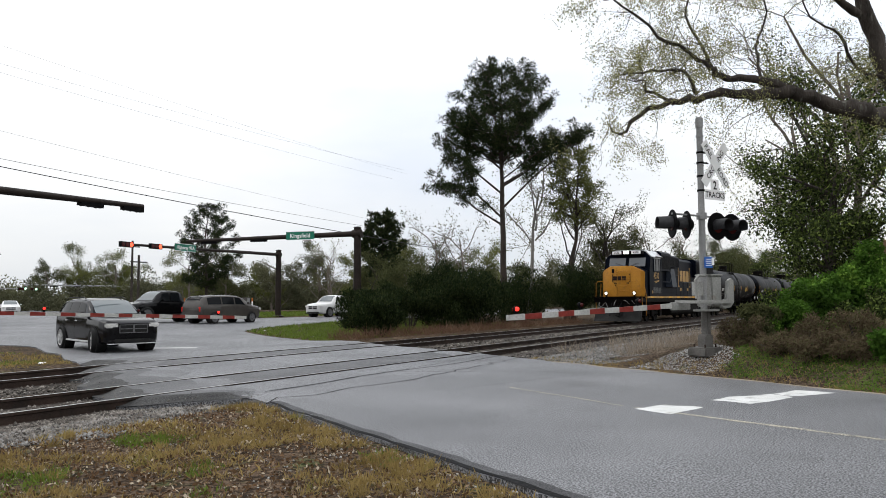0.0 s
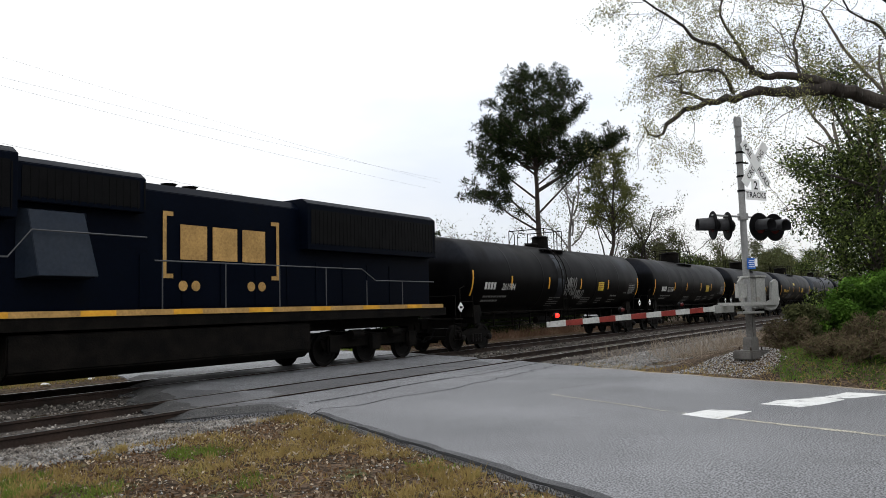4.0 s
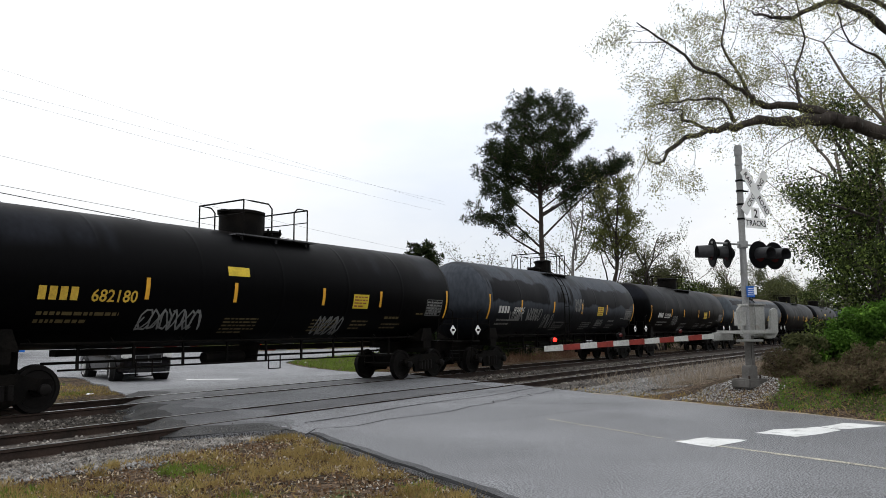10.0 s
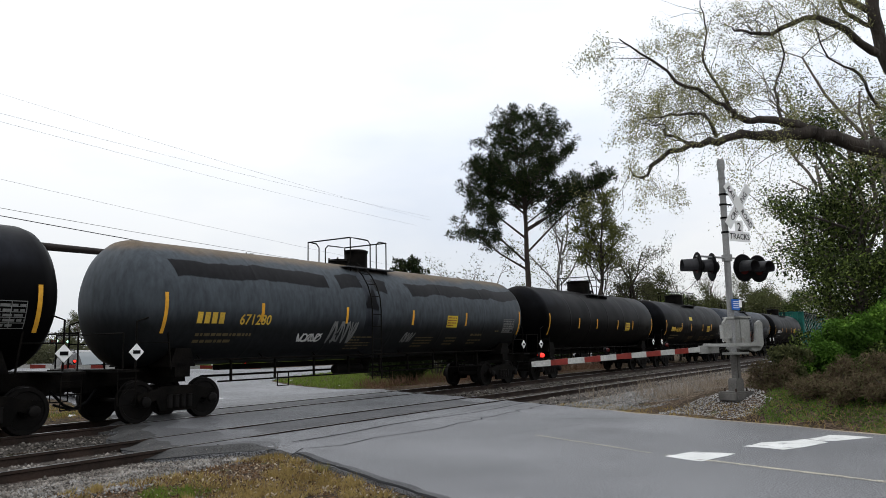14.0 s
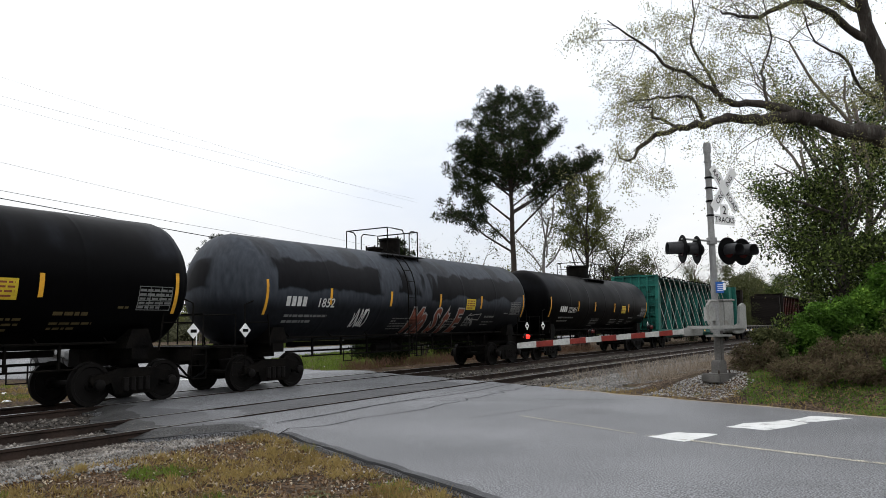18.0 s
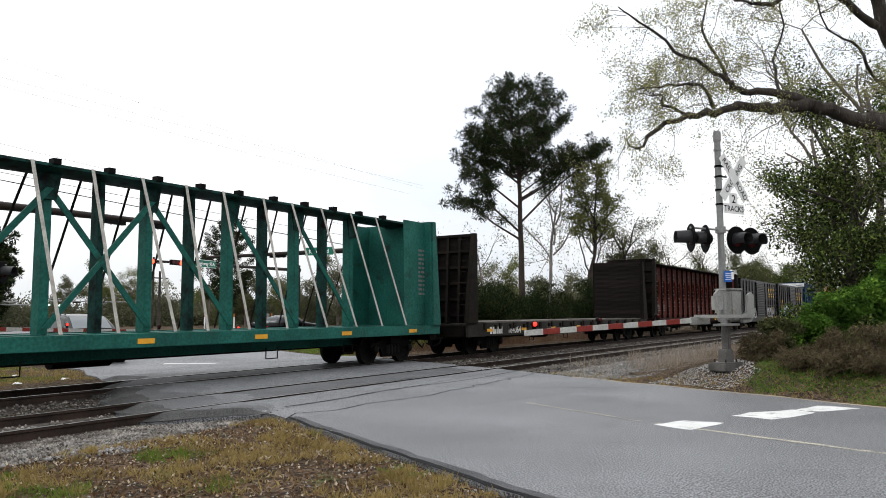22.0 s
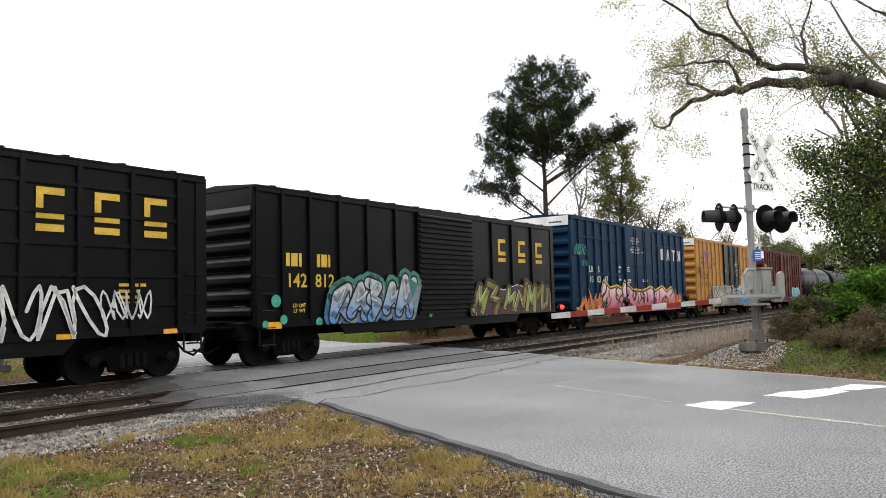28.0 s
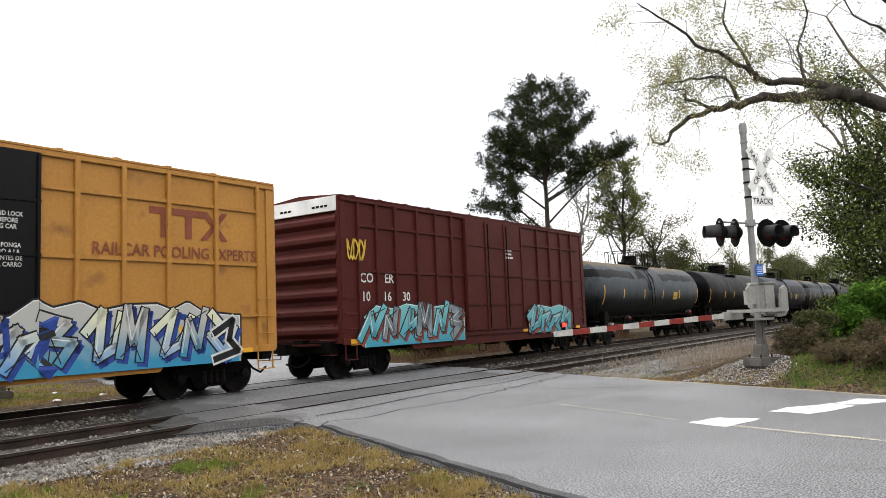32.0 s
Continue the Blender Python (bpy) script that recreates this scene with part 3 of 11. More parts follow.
def pine(at, height, seed, crown_lo=0.45, spread=0.2, label="tall dark pine with an open crown", leaf=None, count=26000, needle=0.34, boughs=58, tuft=0.026, arms=(), blunt=2.0, slim=0.3):
    """A pine: a slightly crooked trunk, rising boughs with side twigs, and a tuft of needles on each twig; arms are single heavy boughs (foot, tip)."""
    rng = np.random.default_rng(seed)
    t = thing("pine_tree", label, "tree", at=pose(*at))
    bm = bmesh.new()
    lean = Vector((rng.normal() * 0.012, rng.normal() * 0.012, 1)).normalized()
    pts = [lean * height * 0.97 * k / 9 + Vector((rng.normal() * 0.03, rng.normal() * 0.03, 0)) * k for k in range(10)]
    r0 = height * 0.0155
    tube(bm, pts, [r0 * (1 - 0.88 * k / 9) for k in range(10)], 8)
    centres, radii = [], []

    def bough(base, tip, r, first, n):
        ln = (tip - base).length
        mid = base.lerp(tip, 0.5) + Vector((rng.normal() * 0.06, rng.normal() * 0.06, -0.05)) * ln
        far = base.lerp(tip, 0.8) + Vector((0, 0, -0.03 * ln))
        tube(bm, [base, mid, far, tip], [r, r * 0.7, r * 0.45, 0.02], 5)
        for q in range(n):
            f = first + (1.0 - first) * (q + rng.uniform(0.2, 1.0)) / n
            root = base.lerp(mid, f * 2) if f < 0.5 else mid.lerp(tip, f * 2 - 1)
            off = Vector((rng.normal(), rng.normal(), rng.uniform(-0.15, 0.9)))
            off *= height * 0.034 * rng.uniform(0.5, 1.3) / max(0.6, off.length)
            tube(bm, [root, root + off * 0.6 + Vector((0, 0, -0.04)), root + off], [0.026, 0.02, 0.012], 4)
            centres.append(tuple(root + off))
            radii.append(height * tuft * rng.uniform(0.6, 1.3))

    zc, vz, wide = height * (crown_lo + 1) / 2, height * (1 - crown_lo) / 2, height * spread
    for k in range(boughs):
        up = -0.85 + 1.85 * (k + 0.5) / boughs
        a = k * 2.4 + rng.normal() * 0.4
        far = math.sqrt(rng.uniform(0.16, 1.0))
        ring = max(0.12, 1 - abs(up) ** blunt) ** 0.5 * wide * far
        tip = Vector((math.cos(a) * ring, math.sin(a) * ring, zc + vz * up * (0.8 + 0.2 * far)))
        foot = min(height * 0.93, max(height * (crown_lo * 0.80 + rng.uniform(0.0, 0.2)), tip.z - ring * rng.uniform(0.2, 0.8) - 0.02 * height))
        foot = min(foot, tip.z + 0.05 * height)
        bough(lean * foot, tip, r0 * 0.36 * (1.15 - foot / height), 0.55, max(4, int(9 * ring / wide)))
    for foot, tip in arms:
        bough(lean * foot, Vector(tip), r0 * 0.3, 0.42, 14)
        for k in range(5):
            p = Vector(foot * lean).lerp(Vector(tip), rng.uniform(0.55, 1.0))
            bough(p, p + Vector((rng.normal(), rng.normal(), 0.5 + rng.normal() * 0.4)) * height * 0.05, r0 * 0.14, 0.25, 4)
    part("trunk", bm, M["bark_dark"], t)
    part("crown", needles("crown", rng, centres, radii, count, needle, needle * slim, leaf or M["leaf_pine"]), None, t)
    return t


def broadleaf(at, height, seed, leaf, bark, name="tree", label="", count=9000, size=0.22, width=0.6, spread=0.35, first=0.3, depth=3, kids=3, lean=(0, 0), thick=0.018, clump=0.9):
    rng = np.random.default_rng(seed)
    t = thing(name, label, "tree", at=pose(*at))
    bm = bmesh.new()
    tips = []
    top = Vector((lean[0], lean[1], height * 0.62))
    pts = [Vector((0, 0, -0.2)), top * 0.35 + Vector(rng.normal(size=3)) * 0.1, top * 0.7 + Vector(rng.normal(size=3)) * 0.2, top]
    r0 = height * thick
    tube(bm, pts, [r0, r0 * 0.8, r0 * 0.6, r0 * 0.35], 8)
    for k in range(7):
        h = first + (1 - first) * k / 7
        p = Vector((0, 0, 0)).lerp(top, h)
        a = k * 2.4 + rng.normal() * 0.3
        d = Vector((math.cos(a) * spread * 2, math.sin(a) * spread * 2, 0.9))
        limb(bm, p, d, height * 0.26, r0 * 0.4, rng, depth - 1, tips, kids=kids)
    part("trunk", bm, bark, t)
    if leaf and count:
        c = [tuple(p) for p, _ in tips]
        pt = cloud(rng, c, np.full(len(c), clump * height * 0.055), count, 0.8)
        part("crown", leaf_mesh("crown", rng, pt, size, size * width, leaf), None, t)
    return t


def shrub(at, sx, sy, sz, seed, leaf, count, size, name="shrub", label="", stems=6, lumps=26, width=0.55, up=0.0):
    """A bush: stems, and leaves in many uneven lumps within an egg of the given half sizes."""
    rng = np.random.default_rng(seed)
    t = thing(name, label, "bush", at=pose(*at))
    bm = bmesh.new()
    centres, radii = [], []
    for k in range(lumps):
        d = rng.normal(size=3)
        d /= np.linalg.norm(d)
        rr = rng.uniform(0.35, 0.95)
        centres.append((d[0] * sx * rr, d[1] * sy * rr, max(0.12 * sz, sz * (0.95 + d[2] * rr * 0.95))))
        radii.append(rng.uniform(0.16, 0.34) * (sx + sy + sz) / 2.4)
    for k in range(stems):
        c = Vector(centres[k])
        tube(bm, [(c.x * 0.15, c.y * 0.15, -0.15), c * 0.5, c], [0.04, 0.03, 0.012], 5)
    part("trunk", bm, M["bark"], t)
    pt = cloud(rng, centres, radii, count, 0.85)
    pt = pt[pt[:, 2] > -0.1]
    part("foliage", leaf_mesh("foliage", rng, pt, size, size * width, leaf, up), None, t)
    return t


# ---- the train ----
# u runs back along the train from the crossing at 0 s; a car's own x points backwards, its own origin is at its middle on the rail
def run(t):
    return 11.55 * t + 0.015 * t * t + 0.25 * max(0.0, t - 29.2)


def train_pose(u, t):
    x = u - run(t)
    return pose(x, TRACK_B + bend(x), 0.0, 0, 0, -math.degrees(CURVE * max(x, 0)))



def shell_paint(name, base, layers, rough=0.42, spec=0.03):
    """Tank paint: a base coat and ragged patches, each between two heights, with gaps; some patches are painted shade
    or sheen.
    """
    m = bpy.data.materials.new(name)
    m.use_nodes = True
    n, l = m.node_tree.nodes, m.node_tree.links
    b = n["Principled BSDF"]
    b.inputs["Specular IOR Level"].default_value = spec
    b.inputs["Roughness"].default_value = rough
    co = n.new("ShaderNodeTexCoord")
    sp = n.new("ShaderNodeSeparateXYZ")
    l.new(co.outputs["Object"], sp.inputs[0])
    oi = n.new("ShaderNodeObjectInfo")

    def nz(scale, detail, stretch, w):
        mp = n.new("ShaderNodeMapping")
        mp.inputs["Scale"].default_value = stretch
        l.new(co.outputs["Object"], mp.inputs[0])
        t = n.new("ShaderNodeTexNoise")
        t.noise_dimensions = '4D'
        t.inputs["Scale"].default_value = scale
        t.inputs["Detail"].default_value = detail
        ws = n.new("ShaderNodeMath")
        ws.operation = 'MULTIPLY_ADD'
        ws.inputs[1].default_value, ws.inputs[2].default_value = 0.25, w
        l.new(oi.outputs["Random"], ws.inputs[0])
        l.new(ws.outputs[0], t.inputs["W"])
        l.new(mp.outputs[0], t.inputs["Vector"])
        return t.outputs["Fac"]

    def ramp(v, lo, hi):
        r = n.new("ShaderNodeMapRange")
        r.interpolation_type = 'SMOOTHSTEP'
        r.inputs[1].default_value, r.inputs[2].default_value = lo, hi
        l.new(v, r.inputs[0])
        return r.outputs[0]

    def mul(p, q):
        x = n.new("ShaderNodeMath")
        x.operation = 'MULTIPLY'
        l.new(p, x.inputs[0])
        l.new(q, x.inputs[1])
        return x.outputs[0]

    cur = None
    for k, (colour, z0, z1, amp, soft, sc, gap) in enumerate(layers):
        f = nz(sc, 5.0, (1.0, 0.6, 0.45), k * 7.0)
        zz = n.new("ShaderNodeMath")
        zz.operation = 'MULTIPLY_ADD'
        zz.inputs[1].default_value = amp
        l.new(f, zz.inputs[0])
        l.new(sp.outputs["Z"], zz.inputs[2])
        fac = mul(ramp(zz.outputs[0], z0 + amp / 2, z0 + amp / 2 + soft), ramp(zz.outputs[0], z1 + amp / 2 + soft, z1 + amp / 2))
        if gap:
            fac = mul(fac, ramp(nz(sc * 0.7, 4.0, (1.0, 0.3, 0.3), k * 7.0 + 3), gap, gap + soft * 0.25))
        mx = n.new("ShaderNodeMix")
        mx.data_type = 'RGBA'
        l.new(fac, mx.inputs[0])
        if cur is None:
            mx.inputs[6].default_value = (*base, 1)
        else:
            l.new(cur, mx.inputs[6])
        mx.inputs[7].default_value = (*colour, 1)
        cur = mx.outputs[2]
    gr = n.new("ShaderNodeMix")
    gr.data_type = 'RGBA'
    gr.blend_type = 'OVERLAY'
    gr.inputs[0].default_value = 0.6
    l.new(cur, gr.inputs[6])
    l.new(nz(9.0, 5.0, (1, 1, 0.35), 50.0), gr.inputs[7])
    l.new(gr.outputs[2], b.inputs["Base Color"])
    rr = n.new("ShaderNodeMapRange")
    rr.inputs[3].default_value, rr.inputs[4].default_value = rough - 0.12, rough + 0.16
    l.new(nz(1.3, 4.0, (1, 1, 0.5), 60.0), rr.inputs[0])
    l.new(rr.outputs[0], b.inputs["Roughness"])
    return m


# blue-grey patches from 3.05 to 3.75 imitate sky sheen on the black
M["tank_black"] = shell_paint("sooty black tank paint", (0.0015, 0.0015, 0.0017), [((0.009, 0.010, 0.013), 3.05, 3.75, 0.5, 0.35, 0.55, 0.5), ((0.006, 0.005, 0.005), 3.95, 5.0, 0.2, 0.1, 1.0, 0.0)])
# the dark layer below 2.1 is the belly's shade, put into the colour
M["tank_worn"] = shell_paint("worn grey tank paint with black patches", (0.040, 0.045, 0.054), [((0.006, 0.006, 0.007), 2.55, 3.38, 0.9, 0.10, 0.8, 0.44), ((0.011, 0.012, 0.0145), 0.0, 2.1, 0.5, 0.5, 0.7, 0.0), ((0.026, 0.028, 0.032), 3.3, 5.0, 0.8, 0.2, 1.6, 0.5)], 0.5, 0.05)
# black edge and tan top are paint; the layer below 2.05 is painted shade
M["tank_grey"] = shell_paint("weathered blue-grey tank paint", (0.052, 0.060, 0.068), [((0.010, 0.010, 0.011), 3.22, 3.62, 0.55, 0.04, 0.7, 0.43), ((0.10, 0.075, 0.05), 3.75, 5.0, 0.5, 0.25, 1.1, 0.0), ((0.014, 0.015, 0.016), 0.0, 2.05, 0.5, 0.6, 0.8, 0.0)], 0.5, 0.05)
M["under"] = mat("oily running gear", (0.0030, 0.0028, 0.0026), 0.68, 0.0, spec=0.04, col2=(0.0085, 0.0072, 0.006), scale=3, fine=25, bump=0.3)
M["plate_grey"] = mat("worn walkway plate", (0.085, 0.085, 0.088), 0.7, spec=0.1, col2=(0.05, 0.05, 0.052), scale=2.5, fine=20, amount=0.5)
M["wheel"] = mat("wheel steel", (0.010, 0.009, 0.0085), 0.6, 0.0, spec=0.05, scale=3, fine=25)
M["stripe_yellow"] = mat("yellow reflector", (0.72, 0.36, 0.03), 0.5, scale=3, fine=20, amount=0.3)
M["placard_yellow"] = mat("yellow stencil panel", (0.62, 0.45, 0.03), 0.5, scale=3, fine=20, amount=0.3)
M["letter_white"] = mat("white lettering", (0.62, 0.62, 0.60), 0.6, scale=3, fine=25, amount=0.4)
M["letter_dim"] = mat("dirty white lettering", (0.17, 0.17, 0.165), 0.6, scale=3, fine=25, amount=0.4)
M["letter_yellow"] = mat("yellow lettering", (0.62, 0.40, 0.05), 0.6, scale=3, fine=25, amount=0.4)
M["letter_ochre"] = mat("faded ochre lettering", (0.10, 0.075, 0.03), 0.6, scale=3, fine=25, amount=0.4)
M["letter_rust"] = mat("rust brown lettering", (0.22, 0.06, 0.03), 0.6, scale=3, fine=25, amount=0.4)

TEXT = {}


def prepare_text(words):
    """Turn all the words into meshes at once: letters 1 high, 4 mm deep when scaled."""
    obs = {}
    for w in words:
        c = bpy.data.curves.new("letters", 'FONT')
        c.body = w
        c.size = 1.0
        c.resolution_u = 2
        c.offset = 0.014
        c.align_x = 'CENTER'
        obs[w] = new("letters", c)
    dg = bpy.context.evaluated_depsgraph_get()
    for w, o in obs.items():
        me = bpy.data.meshes.new_from_object(o.evaluated_get(dg))
        me.name = "lettering"
        TEXT[w] = me
        bpy.data.objects.remove(o)


def letters(word, h, m, material, parent, label="", sx=1.0, name="lettering"):
    """Lettering h high, read in the plane of m's x and y, raised along m's z."""
    me = TEXT[word].copy()
    me.materials.clear()
    me.materials.append(material)
    me.transform(m @ Matrix.Diagonal((h * 1.38 * sx, h * 1.38, 1, 1)))
    ob = new(name, me)
    ob.parent = parent
    if label:
        tagged(ob, label)
    return ob


prepare_text(["4530", "222356", "261984", "87599", "682180", "89805", "222259", "671280", "222411", "1852", "682902", "164064", "142812", "506849", "101630",
              "FB", "OX", "CO", "ER", "LR", "next\nload", "any\nroad", "RAILCAR POOLING EXPERTS", "RAIL", "ROAD", "CROSSING", "2", "TRACKS", "Kingsfield", "Highway 95A",
              "600648", "000146", "10", "16", "30", "50", "68", "49", "142", "812", "S", "03", "47", "CLOSE AND LOCK\nDOOR BEFORE\nMOVING CAR", "CIERRE Y PONGA\nEL SEGURO A LA\nPUERTA ANTES DE\nMOVER EL CARRO",
              "CLOSE AND LOCK\nBOTH DOORS BEFORE\nMOVING CAR", "CIERRE Y BLOQUEE\nAMBAS PUERTAS ANTES\nDE MOVER EL CARRO", "LD LMT\nLT WT"])


def side(x, z, y=-1.0):
    """On the side of a car that faces the near track: x along the car, z up."""
    return Matrix.Translation((x, y, z)) @ Euler((radians(90), 0, 0)).to_matrix().to_4x4()


def on_tank(x, z, r, zc, lift=0.006):
    """On the near side of a round shell, at height z."""
    a = math.asin(max(-1, min(1, (z - zc) / r)))
    return Matrix.Translation((x, -math.cos(a) * (r + lift), zc + math.sin(a) * (r + lift))) @ Euler((radians(90) - a, 0, 0)).to_matrix().to_4x4()


def wrap(bm, x0, x1, z0, z1, r, zc, lift=0.005, n=4):
    """A thin panel that follows the round shell."""
    rows = []
    for i in range(n + 1):
        z = z0 + (z1 - z0) * i / n
        a = math.asin(max(-1, min(1, (z - zc) / r)))
        rows.append([bm.verts.new((x, -math.cos(a) * (r + lift), zc + math.sin(a) * (r + lift))) for x in (x0, x1)])
    for a, b in zip(rows, rows[1:]):
        bm.faces.new((a[0], a[1], b[1], b[0]))


WHEEL = None


def truck(parent, x, n=2, base=1.78, r=0.46, label="black two-axle truck with roller bearings"):
    """A bogie: side frames, bolster, wheels on axles, bearings."""
    global WHEEL
    if WHEEL is None:
        bm = bmesh.new()
        m = Euler((radians(90), 0, 0)).to_matrix().to_4x4()
        lathe(bm, [(0.0, -0.05), (0.13, -0.05), (0.14, -0.02), (0.36, -0.03), (0.38, -0.06), (0.455, -0.065), (0.46, 0.05), (0.485, 0.06), (0.485, 0.075), (0.39, 0.075), (0.36, 0.03), (0.14, 0.03), (0.12, 0.07), (0.0, 0.07)], m, 22, False)
        WHEEL = finish(bm, "wheel", M["wheel"])
    t = new("truck")
    t.parent = parent
    t.location = (x, 0, 0)
    tagged(t, label)
    xs = [base * (i - (n - 1) / 2) for i in range(n)]
    half = base * (n - 1) / 2
    for s in (-1, 1):
        bm = bmesh.new()
        if n == 2:
            out = [(-half - 0.2, 0.56), (-half - 0.16, 0.66), (-half + 0.18, 0.68), (-0.42, 0.78), (0.42, 0.78), (half - 0.18, 0.68), (half + 0.16, 0.66), (half + 0.2, 0.56),
                   (half + 0.12, 0.44), (half - 0.16, 0.44), (half - 0.3, 0.5), (0.5, 0.22), (-0.5, 0.22), (-half + 0.3, 0.5), (-half + 0.16, 0.44), (-half - 0.12, 0.44)]
        else:
            out = [(-half - 0.4, 0.72), (-half + 0.2, 0.86), (half - 0.2, 0.86), (half + 0.4, 0.72), (half + 0.3, 0.5), (-half - 0.3, 0.5)]
        prism(bm, out, s * 1.0 - 0.05, s * 1.0 + 0.05)
        part("side_frame", bm, M["under"], t, bevel=0.012)
        if n == 2:
            bm = bmesh.new()
            for k in (-0.26, -0.09, 0.09, 0.26):
                lathe(bm, [(0.065, 0.3), (0.075, 0.34), (0.065, 0.38), (0.075, 0.42), (0.065, 0.46), (0.075, 0.5), (0.065, 0.54), (0.075, 0.58)], Matrix.Translation((k, s * 1.06, 0)), 8)
            part("spring_nest", bm, M["wheel"], t)
        for xx in xs:
            bm = bmesh.new()
            lathe(bm, [(0.10, 0.0), (0.115, 0.03), (0.115, 0.13), (0.07, 0.16), (0.0, 0.16)], Matrix.Translation((xx, s * 1.0, r)) @ Euler((radians(-90 * s), 0, 0)).to_matrix().to_4x4(), 12)
            part("bearing", bm, M["wheel"] if n == 2 else M["under"], t, "bearing cap")
            w = new("wheel", WHEEL)
            w.parent = t
            w.matrix_basis = Matrix.Translation((xx, s * 0.74, r)) @ (Matrix() if s > 0 else Euler((0, 0, math.pi)).to_matrix().to_4x4())
    bm = bmesh.new()
    box(bm, 0, 0, 0.62, 0.4, 2.0, 0.3)
    for xx in xs:
        rod(bm, (xx, -0.85, r), (xx, 0.85, r), 0.075, seg=8)
    part("bolster", bm, M["under"], t, bevel=0.0)
    return t


def coupler(parent, x, d):
    bm = bmesh.new()
    box(bm, x + d * 0.35, 0, 0.88, 0.7, 0.16, 0.2)
    box(bm, x + d * 0.68, 0.03, 0.88, 0.26, 0.3, 0.3)
    box(bm, x + d * 0.05, 0, 0.9, 0.3, 0.42, 0.42)
    part("coupler", bm, M["under"], parent, "cast steel coupler")
    bm = bmesh.new()
    tube(bm, [(x, -0.35, 0.78), (x + d * 0.25, -0.4, 0.5), (x + d * 0.55, -0.34, 0.38), (x + d * 0.85, -0.2, 0.5)], 0.028, 6)
    part("brake_hose", bm, M["black"], parent, "sagging rubber brake hose")


def grab(bm, pts, r=0.014):
    tube(bm, pts, r, 5)


def text_bars(bm, x, z, w, h, rows, rng, r, zc, gap=0.45):
    """Small lettering too fine to read, as rows of bars."""
    for k in range(rows):
        zz = z + h * (rows - 1 - k) / max(rows, 1)
        xx = x
        while xx < x + w * (1.0 if k < rows - 1 else 0.6):
            ln = rng.uniform(0.06, 0.22)
            wrap(bm, xx, min(xx + ln, x + w), zz, zz + h / rows * gap, r, zc, 0.006, 1)
            xx += ln + 0.035


TANK_R, TANK_Z = 1.465, 2.665


def tank_car(u0, u1, number, paint, scheme="white", seed=0, extra=None, label="", style="A"):
    """A general-service tank car between the two coupler faces u0 and u1."""
    rng = np.random.default_rng(seed)
    length = u1 - u0
    t = thing("tank_car", label, "tank car", "freight cars of the train")
    r, zc = TANK_R, TANK_Z
    half = length / 2 - 0.62
    he = length / 2 - 0.95
    bm = bmesh.new()
    prof = [(0.0, -half)]
    for k in range(1, 7):
        a = math.pi / 2 * k / 6
        prof.append((r * math.sin(a), -half + 0.72 * (1 - math.cos(a))))
    for x in np.linspace(-half + 0.72, half - 0.72, 7)[1:-1]:
        prof += [(r, x - 0.10), (r, x - 0.03), (r + 0.0025, x - 0.015), (r + 0.0025, x + 0.015), (r, x + 0.03), (r, x + 0.10)]
    for k in range(6, 0, -1):
        a = math.pi / 2 * k / 6
        prof.append((r * math.sin(a), half - 0.72 * (1 - math.cos(a))))
    prof.append((0.0, half))
    lathe(bm, prof, Matrix.Translation((0, 0, zc)) @ Euler((0, radians(90), 0)).to_matrix().to_4x4(), 48, False)
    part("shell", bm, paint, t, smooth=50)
    # stub sills, bolsters, body saddles
    for d in (-1, 1):
        bm = bmesh.new()
        box(bm, d * (he - 0.5), 0, 1.0, 2.9, 0.4, 0.36)
        box(bm, d * (he - 1.15), 0, 1.12, 0.4, 2.3, 0.3)
        prism(bm, [(d * (he - 1.5), 1.2), (d * (he - 0.8), 1.2), (d * (he - 0.95), 1.62), (d * (he - 1.35), 1.62)], -1.15, 1.15)
        box(bm, d * (he + 0.35), 0, 1.16, 0.5, 2.7, 0.05)
        part("end_sill", bm, M["under"], t)
        bm = bmesh.new()
        xe = d * (he + 0.35)
        for s in (-1, 1):
            yy = s * 1.28
            grab(bm, [(xe - d * 0.2, yy, 1.2), (xe - d * 0.2, yy, 2.2), (xe - d * 0.5, yy, 2.3), (xe - d * 0.95, yy, 2.32), (xe - d * 1.1, yy * 0.98, 1.15)], 0.022)
            grab(bm, [(xe - d * 0.2, yy, 1.75), (xe - d * 1.03, yy, 1.75)], 0.016)
            for z in (0.45, 0.75, 1.0):
                grab(bm, [(xe - d * 0.22, yy, z), (xe + d * 0.2, yy, z)], 0.014)
            grab(bm, [(xe - d * 0.22, yy, 0.45), (xe - d * 0.22, yy, 1.16)], 0.014)
            grab(bm, [(xe + d * 0.2, yy, 0.45), (xe + d * 0.2, yy, 1.16)], 0.014)
        grab(bm, [(xe + d * 0.1, -1.28, 1.2), (xe + d * 0.1, -1.28, 1.95), (xe + d * 0.1, 1.28, 1.95), (xe + d * 0.1, 1.28, 1.2)], 0.02)
        part("end_railing", bm, M["under"], t)
        coupler(t, d * (he + 0.45), d)
        truck(t, d * (he - 1.15))
    # running rail along the foot of the shell, ladder, walkway and top fittings
    bm = bmesh.new()
    for s in (-1, 1):
        rod(bm, (-he + 1.6, s * 0.95, 1.33), (he - 1.6, s * 0.95, 1.33), 0.028, seg=6)
        for x in np.linspace(-he + 1.8, he - 1.8, 8):
            rod(bm, (x, s * 0.95, 1.33), (x, s * 0.8, 1.45), 0.02, seg=5)
    part("handrail", bm, M["under"], t)
    bm = bmesh.new()
    rod(bm, (-he + 2.4, -0.85, 0.80), (he - 2.4, -0.85, 0.80), 0.022, seg=6)
